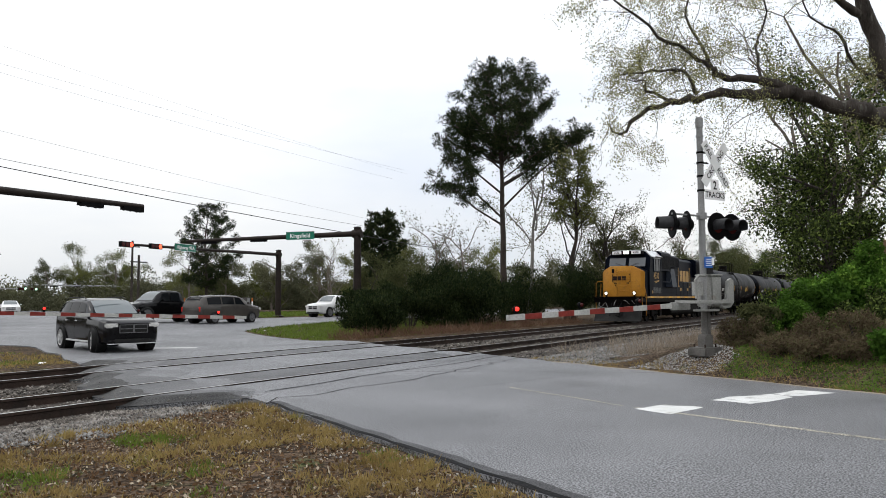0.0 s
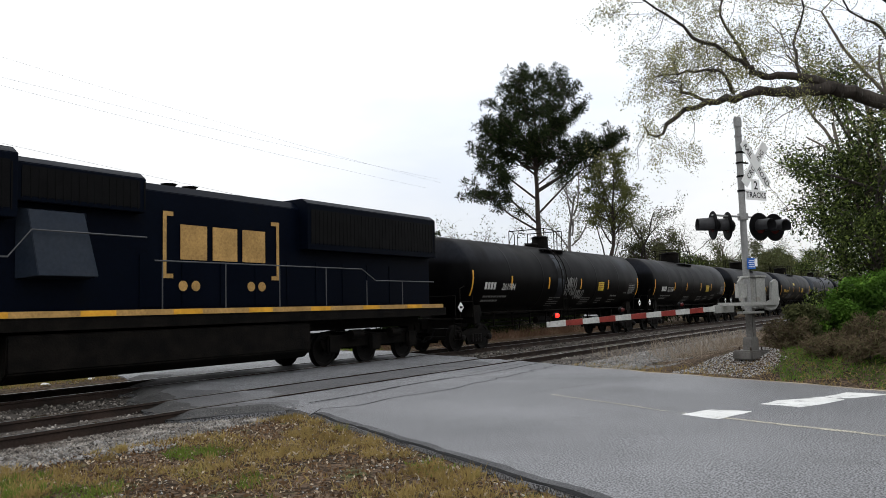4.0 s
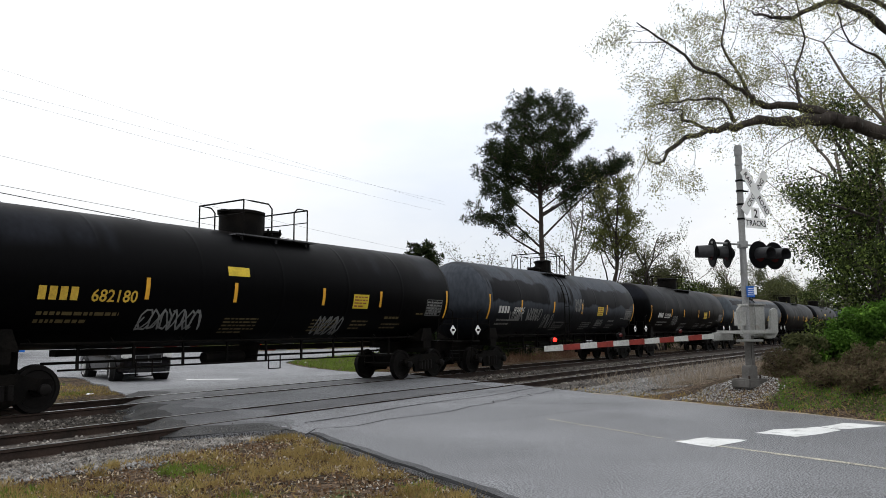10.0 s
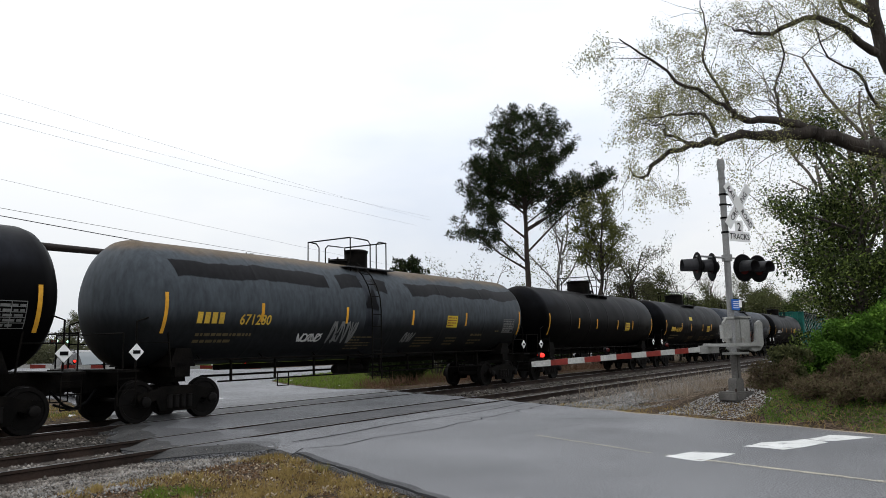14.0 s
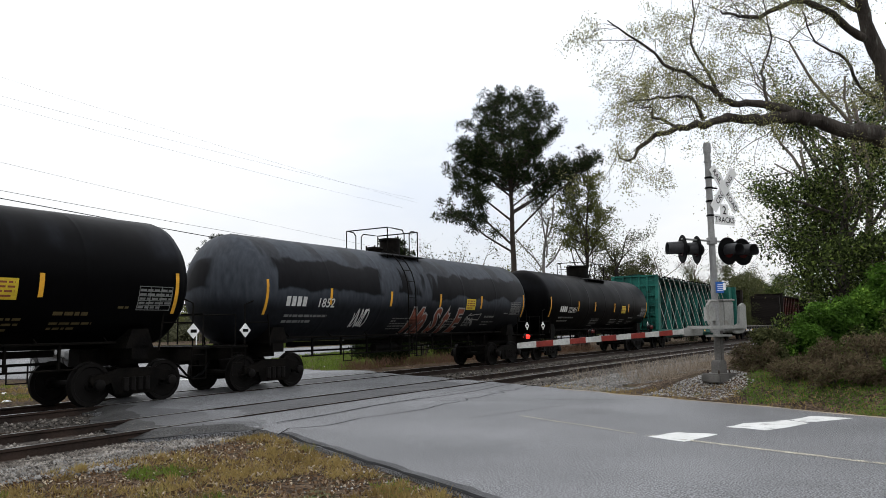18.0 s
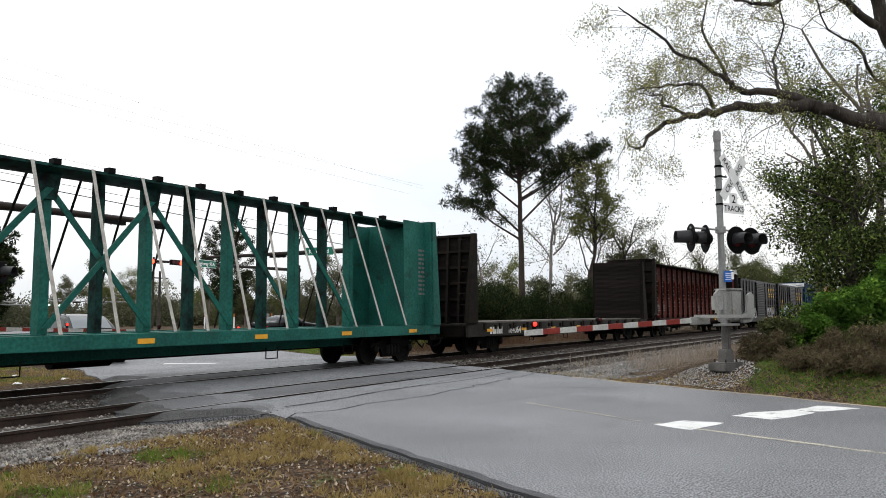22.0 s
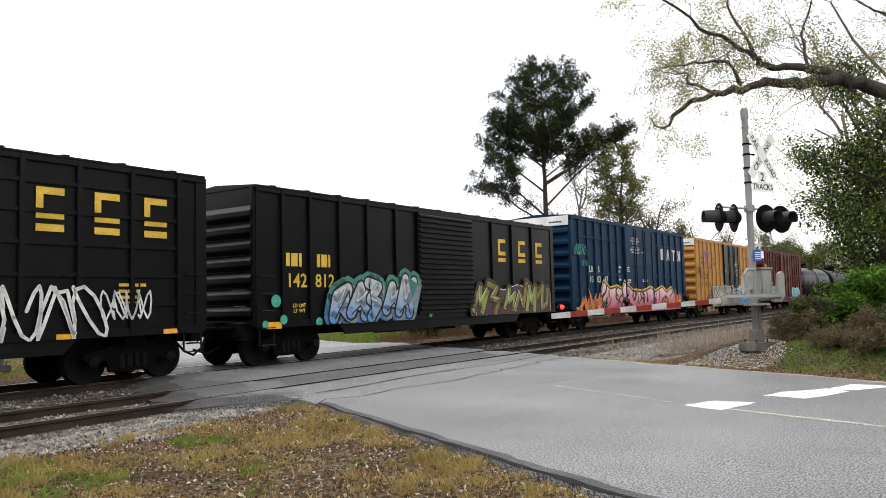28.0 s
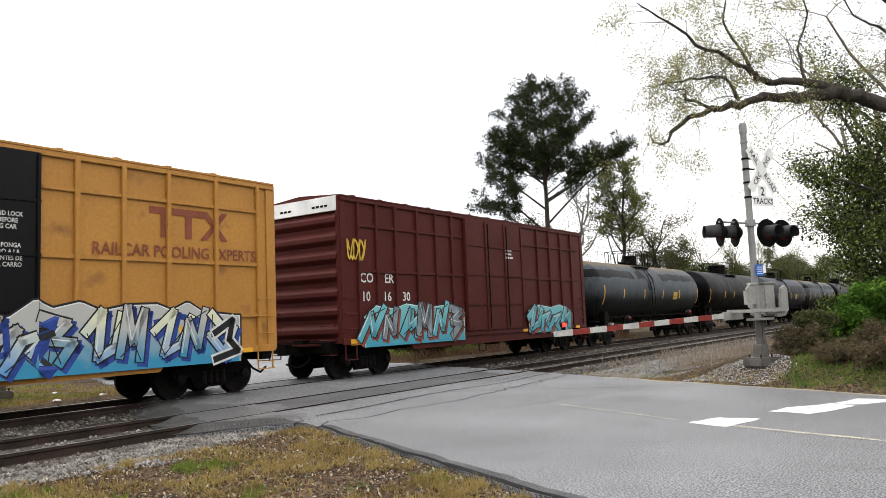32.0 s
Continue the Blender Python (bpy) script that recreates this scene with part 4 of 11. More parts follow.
    rod(bm, (-he + 2.4, -0.2, 0.92), (he - 2.4, -0.2, 0.92), 0.03, seg=6)
    part("brake_rod", bm, M["under"], t)
    for k, x in enumerate(np.linspace(-he + 2.8, he - 2.8, 9)):
        bm = bmesh.new()
        box(bm, x, -0.85, 1.06, 0.05, 0.05, 0.56)
        if k % 3 == 1:
            tube(bm, [(x, -0.95, 0.95), (x, -0.95, 0.6), (x + 0.4, -0.95, 0.6), (x + 0.4, -0.95, 0.95)], 0.018, 5)
        part("hanger", bm, M["under"], t)
    bm = bmesh.new()
    box(bm, 0, 0, 1.12, he * 1.3, 0.25, 0.14)
    lathe(bm, [(0.2, 0.75), (0.22, 1.0), (0.3, 1.25)], Matrix.Translation((0.2, 0, 0)), 12)
    rod(bm, (-1.6, -0.4, 0.92), (-0.4, -0.4, 0.92), 0.14, seg=10)
    part("bottom_outlet", bm, M["under"], t)
    ladder = style == "B"
    if ladder:
        bm = bmesh.new()
        xl = -1.08
        for dx in (-0.21, 0.21):
            pts = [(xl + dx, -1.62, 0.62), (xl + dx, -1.62, zc)]
            for k in range(1, 6):
                a = math.radians(13 * k)
                pts.append((xl + dx, -1.62 * math.cos(a), zc + 1.62 * math.sin(a)))
            tube(bm, pts, 0.02, 5)
        lad = part("ladder", bm, M["under"], t, "black steel side ladder")
        for k in range(10):
            a = math.radians(max(0, (k - 5) * 14.0))
            zz = 0.72 + k * 0.36 if k < 6 else zc + 1.62 * math.sin(a)
            bm = bmesh.new()
            rod(bm, (xl - 0.21, -1.62 * math.cos(a), zz), (xl + 0.21, -1.62 * math.cos(a), zz), 0.014, seg=5)
            part("rung", bm, M["under"], lad)
        bm = bmesh.new()
        wrap(bm, xl - 0.3, xl + 0.3, 1.45, 4.0, r, zc, 0.012, 8)
        part("wear_plate", bm, M["tank_worn"], t, "grey wear plate behind the ladder")
    top = zc + r
    xa, xb = (-0.85, 1.4) if style == "A" else (-1.4, 0.35)
    xm, rm, hm = ((-0.18, 0.58, 0.56) if style == "A" else (-0.1, 0.36, 0.50))
    bm = bmesh.new()
    lathe(bm, [(rm, top - 0.16), (rm, top + hm - 0.06), (rm * 1.07, top + hm - 0.06), (rm * 1.07, top + hm), (rm * 0.8, top + hm + 0.04), (0.0, top + hm + 0.05)], Matrix.Translation((xm, 0, 0)), 24)
    mw = part("manway", bm, M["under"], t, "black domed valve housing")
    bm = bmesh.new()
    box(bm, xm - rm * 1.1, -0.05, top + hm - 0.02, 0.16, 0.3, 0.05)
    part("housing_hinge", bm, M["under"], mw)
    xh = 0.85 if style == "A" else -0.95
    bm = bmesh.new()
    lathe(bm, [(0.26, top - 0.12), (0.26, top + 0.08), (0.32, top + 0.10), (0.28, top + 0.16), (0.0, top + 0.19)], Matrix.Translation((xh, 0, 0)), 16)
    ht = part("hatch", bm, M["under"], t)
    for a in range(5):
        bm = bmesh.new()
        rod(bm, (xh + 0.3 * math.cos(a * 1.257), 0.3 * math.sin(a * 1.257), top + 0.02), (xh + 0.3 * math.cos(a * 1.257), 0.3 * math.sin(a * 1.257), top + 0.2), 0.03, seg=6)
        part("hatch_bolt", bm, M["under"], ht)
    for s in (-1, 1):
        bm = bmesh.new()
        box(bm, (xa + xb) / 2, s * 0.78, top - 0.16, xb - xa + 0.5, 0.4, 0.035)
        for x in (xa, (xa + xb) / 2, xb):
            box(bm, x, s * 0.72, top - 0.26, 0.06, 0.3, 0.2)
        part("platform", bm, M["plate_grey"], t, "steel walkway beside the valves")
    zr = top + 0.74
    for e, d in ((xa, 1), (xb, -1)):
        bm = bmesh.new()
        for s in (-1, 1):
            yy = s * 0.87
            ln = 0.95 if (d > 0) == (s < 0) else 0.5
            tube(bm, [(e, yy, top - 0.3), (e, yy, zr), (e + d * 0.3, yy, zr), (e + d * (ln - 0.12), yy, zr - 0.01), (e + d * ln, yy, zr - 0.12), (e + d * ln, yy, top - 0.2)], 0.021, 6)
        rod(bm, (e, -0.87, zr), (e, 0.87, zr), 0.021, seg=6)
        if style == "A":
            rod(bm, (e, -0.87, zr - 0.34), (e, 0.87, zr - 0.34), 0.014, seg=5)
        part("safety_rail", bm, M["under"], t, "black tubular safety railing")
    # markings, spread by the length of the shell
    q = he / 7.3
    for x in ((-3.62, -1.42, 1.39, 3.65) if style == "A" else (-4.55, -1.85, 0.85, 3.55)):
        bm = bmesh.new()
        wrap(bm, x * q - 0.05, x * q + 0.05, 2.24, 2.70, r, zc, 0.006)
        part("reflector", bm, M["stripe_yellow"], t, "yellow reflective stripe")
    for d in (-1, 1):
        bm = bmesh.new()
        wrap(bm, d * (half - 0.78) - 0.045, d * (half - 0.78) + 0.045, 1.95, 2.85, r, zc, 0.008, 6)
        part("reflector", bm, M["stripe_yellow"], t, "long yellow reflective stripe")
        if scheme != "plain":
            bm = bmesh.new()
            xe = d * (he + 0.4)
            box(bm, xe - d * 0.25, -1.30, 1.55, 0.25, 0.02, 0.25, Matrix.Translation((xe - d * 0.25, -1.3, 1.55)) @ Euler((0, radians(45), 0)).to_matrix().to_4x4() @ Matrix.Translation((-xe + d * 0.25, 1.3, -1.55)))
            pl = part("placard", bm, M["sign_white"], t, "white diamond hazard placard")
            bm = bmesh.new()
            box(bm, xe - d * 0.25, -1.313, 1.55, 0.17, 0.01, 0.075)
            part("placard_mark", bm, M["black"], pl)
    bm = bmesh.new()
    wrap(bm, 2.52 * q, 2.52 * q + 0.66, 2.18, 2.58, r, zc, 0.006)
    pan = part("stencil_panel", bm, M["placard_yellow"], t, "yellow stencil panel")
    bm = bmesh.new()
    text_bars(bm, 2.52 * q + 0.05, 2.23, 0.55, 0.34, 4, rng, r + 0.003, zc)
    part("panel_lettering", bm, M["letter_rust"], pan)
    ink = {"white": M["letter_white"], "yellow": M["letter_yellow"], "dim": M["letter_white"], "plain": M["letter_dim"]}[scheme]
    if number:
        letters(number, 0.27, on_tank((-4.3 if style == "A" else -4.72) * q, 2.17, r, zc), ink, t, "painted car number", 0.92 if len(number) > 4 else 1.0)
        # reporting mark, as plain blocks
        mark = -5.76 if style == "A" else -6.2
        for k in range(4):
            bm = bmesh.new()
            wrap(bm, mark * q + k * 0.21, mark * q + k * 0.21 + 0.15, 2.18, 2.44, r, zc, 0.006, 2)
            part("mark_block", bm, ink, t)
        fine = M["letter_dim"] if scheme != "yellow" else M["letter_ochre"]
        fine_bm = bmesh.new()
        for x, z, wd, h, rows in ((mark + 0.05, 1.74, 1.7, 0.3, 2), (-1.55, 1.52, 1.05, 0.4, 5), (1.2, 1.55, 1.0, 0.36, 4), (2.7, 1.6, 0.7, 0.3, 3), (4.0, 1.9, 1.2, 0.16, 1), (4.0, 1.62, 0.9, 0.2, 2), (5.4, 2.05, 0.4, 0.1, 1)):
            text_bars(fine_bm, x * q, z, wd, h, rows, rng, r, zc)
        tagged(part("fine_lettering", fine_bm, fine, t), "rows of small stencilled lettering", kind="stuff")
        bm = bmesh.new()
        x0 = 5.85 * q
        for k in range(6):
            wrap(bm, x0, x0 + 0.85, 2.02 + k * 0.1, 2.035 + k * 0.1, r, zc, 0.006, 1)
        for k in range(4):
            wrap(bm, x0 + k * 0.28, x0 + k * 0.28 + 0.015, 2.02, 2.53, r, zc, 0.006, 3)
        text_bars(bm, x0 + 0.03, 2.06, 0.8, 0.46, 5, rng, r, zc, 0.5)
        part("data_table", bm, M["letter_dim"], t)
    if extra:
        extra(t, r, zc, half, rng)
    t["u"] = (u0 + u1) / 2
    return t


CARS = []
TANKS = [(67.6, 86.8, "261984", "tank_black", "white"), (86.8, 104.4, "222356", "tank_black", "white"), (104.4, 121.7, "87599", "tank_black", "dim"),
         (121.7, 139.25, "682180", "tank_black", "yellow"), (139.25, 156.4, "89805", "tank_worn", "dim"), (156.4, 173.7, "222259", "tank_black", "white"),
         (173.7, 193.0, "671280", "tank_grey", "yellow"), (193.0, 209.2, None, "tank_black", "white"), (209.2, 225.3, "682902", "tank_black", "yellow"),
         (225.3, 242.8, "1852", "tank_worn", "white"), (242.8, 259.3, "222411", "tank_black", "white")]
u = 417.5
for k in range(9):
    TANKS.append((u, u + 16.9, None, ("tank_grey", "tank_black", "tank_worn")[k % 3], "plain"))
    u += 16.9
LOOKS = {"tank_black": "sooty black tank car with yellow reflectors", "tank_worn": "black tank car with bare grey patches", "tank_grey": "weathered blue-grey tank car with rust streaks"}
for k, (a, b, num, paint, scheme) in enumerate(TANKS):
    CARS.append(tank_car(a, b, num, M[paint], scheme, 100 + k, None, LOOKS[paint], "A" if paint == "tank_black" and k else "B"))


def loft(bm, rings, caps=True):
    """Join rings of equal count into a skin."""
    rs = [[bm.verts.new(p) for p in ring] for ring in rings]
    n = len(rs[0])
    for a, b in zip(rs, rs[1:]):
        for k in range(n):
            bm.faces.new((a[k], a[(k + 1) % n], b[(k + 1) % n], b[k]))
    if caps:
        bm.faces.new(rs[0][::-1])
        bm.faces.new(rs[-1])


def fade(name, low, high, z0, z1, rough=0.55):
    """Spray paint that goes from one colour to another with height."""
    m = bpy.data.materials.new(name)
    m.use_nodes = True
    n, l = m.node_tree.nodes, m.node_tree.links
    b = n["Principled BSDF"]
    b.inputs["Roughness"].default_value = rough
    co = n.new("ShaderNodeTexCoord")
    sp = n.new("ShaderNodeSeparateXYZ")
    l.new(co.outputs["Object"], sp.inputs[0])
    ns = n.new("ShaderNodeTexNoise")
    ns.inputs["Scale"].default_value = 4
    l.new(co.outputs["Object"], ns.inputs["Vector"])
    ad = n.new("ShaderNodeMath")
    ad.operation = 'MULTIPLY_ADD'
    ad.inputs[1].default_value = 0.5
    l.new(ns.outputs["Fac"], ad.inputs[0])
    l.new(sp.outputs["Z"], ad.inputs[2])
    mr = n.new("ShaderNodeMapRange")
    mr.inputs[1].default_value, mr.inputs[2].default_value = z0 + 0.25, z1 + 0.25
    l.new(ad.outputs[0], mr.inputs[0])
    mx = n.new("ShaderNodeMix")
    mx.data_type = 'RGBA'
    l.new(mr.outputs[0], mx.inputs[0])
    mx.inputs[6].default_value = (*low, 1)
    mx.inputs[7].default_value = (*high, 1)
    l.new(mx.outputs[2], b.inputs["Base Color"])
    return m


M["csx_blue"] = mat("dark blue engine paint", (0.0010, 0.0022, 0.0058), 0.45, spec=0.03, col2=(0.0013, 0.0028, 0.0070), scale=0.8, fine=14, amount=0.5, grime=(0.0024, 0.0030, 0.0046), grime_at=0.6)
M["csx_yellow"] = mat("golden yellow engine paint", (0.34, 0.152, 0.0145), 0.5, col2=(0.285, 0.122, 0.012), scale=1.2, fine=14, amount=0.35, grime=(0.22, 0.10, 0.018), grime_at=0.6, spec=0.15)
M["emblem_dark"] = mat("faded dark emblem paint", (0.020, 0.013, 0.010), 0.6, spec=0.1, scale=6, fine=30)
M["glass_dark"] = glass("dark cab glass", (0.004, 0.005, 0.006), 0.08)
M["glass_dark"].node_tree.nodes["Principled BSDF"].inputs["Specular IOR Level"].default_value = 0.1
M["engine_number"] = mat("faded gold lettering", (0.42, 0.25, 0.08), 0.55, scale=2, fine=20, amount=0.5)
M["plough"] = mat("scuffed plough steel", (0.017, 0.0165, 0.016), 0.6, spec=0.12, col2=(0.008, 0.0077, 0.0075), scale=2, fine=16, amount=0.6)
M["hose_grey"] = mat("dusty grey rubber", (0.20, 0.196, 0.185), 0.8, scale=3, fine=16)
M["glass_cab"] = glass("cab glass", (0.03, 0.036, 0.042), 0.08)
M["intake_blue"] = mat("worn dark blue panel", (0.012, 0.018, 0.030), 0.45, spec=0.15, col2=(0.02, 0.026, 0.036), scale=1.2, fine=14, amount=0.4)
M["rail_grey"] = mat("dirty grey handrail paint", (0.06, 0.062, 0.066), 0.6, scale=2, fine=20, amount=0.4)
M["silver"] = mat("bright sheet metal", (0.7, 0.71, 0.72), 0.35, 0.6, scale=2, fine=20, amount=0.3)
M["box_black"] = mat("black boxcar paint", (0.0034, 0.0034, 0.0043), 0.40, spec=0.14, col2=(0.0022, 0.0022, 0.0030), scale=0.8, fine=16, amount=0.5, grime=(0.009, 0.0085, 0.0085), grime_at=0.64)
M["box_blue"] = mat("deep blue boxcar paint", (0.0040, 0.0225, 0.054), 0.45, spec=0.06, col2=(0.0045, 0.021, 0.049), scale=0.8, fine=16, amount=0.5, grime=(0.018, 0.033, 0.050), grime_at=0.66)
M["box_yellow"] = mat("ochre boxcar paint", (0.385, 0.183, 0.037), 0.5, col2=(0.33, 0.152, 0.032), scale=0.7, fine=14, amount=0.25, grime=(0.21, 0.095, 0.028), grime_at=0.60)
M["box_red"] = mat("oxide red boxcar paint", (0.07, 0.016, 0.014), 0.5, spec=0.06, col2=(0.06, 0.015, 0.013), scale=0.8, fine=16, amount=0.5, grime=(0.05, 0.02, 0.018), grime_at=0.62)
M["beam_red"] = mat("rusty red lumber car paint", (0.088, 0.018, 0.012), 0.6, spec=0.06, col2=(0.050, 0.014, 0.010), scale=0.9, fine=16, amount=0.6, grime=(0.022, 0.011, 0.009), grime_at=0.52)
M["beam_green"] = mat("weathered sea-green lumber car paint", (0.018, 0.120, 0.095), 0.55, spec=0.1, col2=(0.014, 0.070, 0.058), scale=0.9, fine=16, amount=0.6, grime=(0.02, 0.03, 0.025), grime_at=0.6)
M["beam_green_dark"] = mat("blackened sea-green paint", (0.012, 0.055, 0.046), 0.6, spec=0.06, col2=(0.010, 0.022, 0.020), scale=1.6, fine=14, amount=0.6, grime=(0.006, 0.008, 0.008), grime_at=0.5)
M["sill_rust"] = mat("grimy rust brown sill", (0.030, 0.011, 0.009), 0.75, spec=0.05, col2=(0.012, 0.0075, 0.0065), scale=2.4, fine=16, amount=0.7, grime=(0.09, 0.075, 0.06), grime_at=0.66)
M["rib_rust"] = mat("sooty rust brown paint", (0.024, 0.009, 0.007), 0.7, spec=0.05, col2=(0.009, 0.0055, 0.005), scale=2.0, fine=16, amount=0.6)
M["wood_dark"] = mat("dark weathered planks", (0.008, 0.0068, 0.0062), 0.85, spec=0.06, col2=(0.016, 0.0132, 0.0115), scale=1.2, fine=12, stretch=(1, 1, 7), bump=0.5, spread=0.25)
M["flat_rust"] = mat("brown-black weathered steel", (0.009, 0.0077, 0.0067), 0.7, 0.0, spec=0.06, col2=(0.016, 0.012, 0.009), scale=1.0, fine=14, amount=0.6, grime=(0.006, 0.0055, 0.005), grime_at=0.56)
M["sill_grey"] = mat("greyed flat car sill", (0.030, 0.028, 0.024), 0.7, 0.0, spec=0.10, col2=(0.017, 0.0155, 0.013), scale=1.0, fine=14, amount=0.6, grime=(0.010, 0.009, 0.008), grime_at=0.56)
M["deck"] = mat("pale worn deck boards", (0.11, 0.098, 0.085), 0.9, col2=(0.05, 0.043, 0.037), scale=2, fine=14, bump=0.4)
M["strap"] = mat("pale webbing straps", (0.42, 0.40, 0.36), 0.8, scale=3, fine=20)
M["panel_white"] = mat("white end panel", (0.72, 0.73, 0.73), 0.5, scale=1, fine=16, amount=0.3, grime=(0.45, 0.44, 0.42), grime_at=0.66)
M["spray_black"] = mat("black spray paint", (0.012, 0.012, 0.014), 0.5, scale=3, fine=20)
M["spray_white"] = mat("white spray paint", (0.62, 0.63, 0.62), 0.5, scale=3, fine=20, amount=0.3)
M["spray_pink"] = fade("pink spray paint", (0.33, 0.03, 0.075), (0.72, 0.48, 0.54), 1.05, 2.0)
M["spray_orange"] = mat("orange spray paint", (0.60, 0.20, 0.04), 0.5, col2=(0.34, 0.08, 0.02), scale=2, fine=9, amount=0.6)
M["spray_blue"] = fade("blue and silver spray paint", (0.02, 0.17, 0.42), (0.36, 0.40, 0.42), 0.9, 1.9)
M["spray_teal"] = fade("turquoise spray paint", (0.02, 0.24, 0.34), (0.12, 0.38, 0.42), 0.8, 1.8)
M["spray_olive"] = mat("olive and yellow spray paint", (0.27, 0.22, 0.05), 0.55, col2=(0.13, 0.10, 0.03), scale=2.5, fine=9, amount=0.6)
M["spray_aqua"] = fade("cream to blue spray paint", (0.03, 0.20, 0.50), (0.55, 0.56, 0.40), 0.8, 1.75)
M["spray_red"] = mat("rusty red spray paint", (0.22, 0.05, 0.03), 0.5, col2=(0.14, 0.04, 0.035), scale=2.5, fine=9, amount=0.6)
M["spray_green"] = mat("mint spray paint", (0.05, 0.30, 0.22), 0.55, scale=2.5, fine=9, amount=0.5)
M["spray_maroon"] = mat("maroon spray paint", (0.075, 0.035, 0.045), 0.55, col2=(0.05, 0.03, 0.04), scale=2.5, fine=9, amount=0.5)
M["spray_lime"] = mat("lime spray paint", (0.30, 0.33, 0.09), 0.55, col2=(0.20, 0.21, 0.06), scale=2.0, fine=9, amount=0.5)
M["spray_tan"] = mat("faint tan overspray", (0.10, 0.06, 0.04), 0.6, col2=(0.04, 0.028, 0.022), scale=2.0, fine=9, amount=0.6)
M["spray_silver"] = mat("silver spray paint", (0.20, 0.235, 0.255), 0.5, col2=(0.12, 0.155, 0.18), scale=2.0, fine=9, amount=0.5)
M["spray_slab"] = mat("streaked warm grey spray paint", (0.27, 0.25, 0.20), 0.6, col2=(0.13, 0.12, 0.098), scale=2.4, fine=9, amount=0.7, stretch=(1, 1, 0.5))
M["spray_slab_pale"] = mat("pale warm grey spray paint", (0.36, 0.35, 0.29), 0.6, col2=(0.22, 0.21, 0.17), scale=2.2, fine=9, amount=0.6)
M["spray_tide"] = fade("turquoise to silver spray paint", (0.015, 0.20, 0.34), (0.36, 0.36, 0.34), 0.95, 1.75)
M["spray_cobalt"] = mat("cobalt spray paint", (0.02, 0.05, 0.24), 0.55, scale=2.5, fine=9, amount=0.5)
M["spray_ember"] = mat("burnt orange spray paint", (0.30, 0.07, 0.02), 0.55, col2=(0.14, 0.03, 0.015), scale=2.5, fine=9, amount=0.7)
M["spray_deep"] = fade("mint and cobalt overspray", (0.02, 0.12, 0.30), (0.03, 0.16, 0.12), 1.0, 2.0)
M["spray_pale"] = mat("greyed white spray paint", (0.36, 0.35, 0.34), 0.7, col2=(0.22, 0.21, 0.20), scale=2.5, fine=12, amount=0.6)
M["logo_red"] = mat("red emblem paint", (0.55, 0.06, 0.03), 0.5, scale=2, fine=14, amount=0.4)
M["logo_blue"] = mat("blue emblem paint", (0.03, 0.12, 0.45), 0.5, scale=2, fine=14, amount=0.4)


def stroke(bm, pts, w, put, rng=None):
    """A thick drawn line: quads and round joints, placed by put(x, z)."""
    for a, b in zip(pts, pts[1:]):
        a, b = Vector(a), Vector(b)
        d = b - a
        if d.length < 1e-5:
            continue
        n = Vector((-d.y, d.x)).normalized() * w / 2
        bm.faces.new([bm.verts.new(put(*q)) for q in (a - n, b - n, b + n, a + n)])
    for p in pts:
        bm.faces.new([bm.verts.new(put(p[0] + w / 2 * math.cos(k * math.pi / 4), p[1] + w / 2 * math.sin(k * math.pi / 4))) for k in range(8)])


GLYPHS = [[(0, 0.1), (0.25, 1), (0.4, 0.35), (0.75, 0.95), (0.6, 0.05)], [(0.1, 0.9), (0.5, 0.55), (0.05, 0.4), (0.6, 0), (0.95, 0.6)], [(0.9, 1), (0.55, 0.2), (0.3, 0.75), (0, 0.05)], [(0, 0.6), (0.45, 1), (0.35, 0.1), (0.85, 0.3), (1, 0.9)],
          [(0.05, 0), (0.3, 0.55), (0.9, 0.7), (0.5, 0.3), (0.95, 0)], [(0, 1), (0.6, 0.85), (0.2, 0.5), (0.7, 0.4), (0.35, 0)], [(0.1, 0.2), (0.55, 0.95), (0.5, 0.45), (1, 0.75), (0.8, 0.1)]]


def edged(bm, pts, w, put):
    """A chisel-ended line: square quads that overlap at the bends."""
    for a, b in zip(pts, pts[1:]):
        a, b = Vector(a), Vector(b)
        d = b - a
        if d.length < 1e-5:
            continue
        d = d.normalized()
        n = Vector((-d.y, d.x)) * w / 2
        a, b = a - d * w * 0.34, b + d * w * 0.34
        k = max(1, int((b - a).length / 0.25))
        for i in range(k):
            p, q = a.lerp(b, i / k), a.lerp(b, (i + 1) / k)
            bm.faces.new([bm.verts.new(put(*c)) for c in (p - n, q - n, q + n, p + n)])


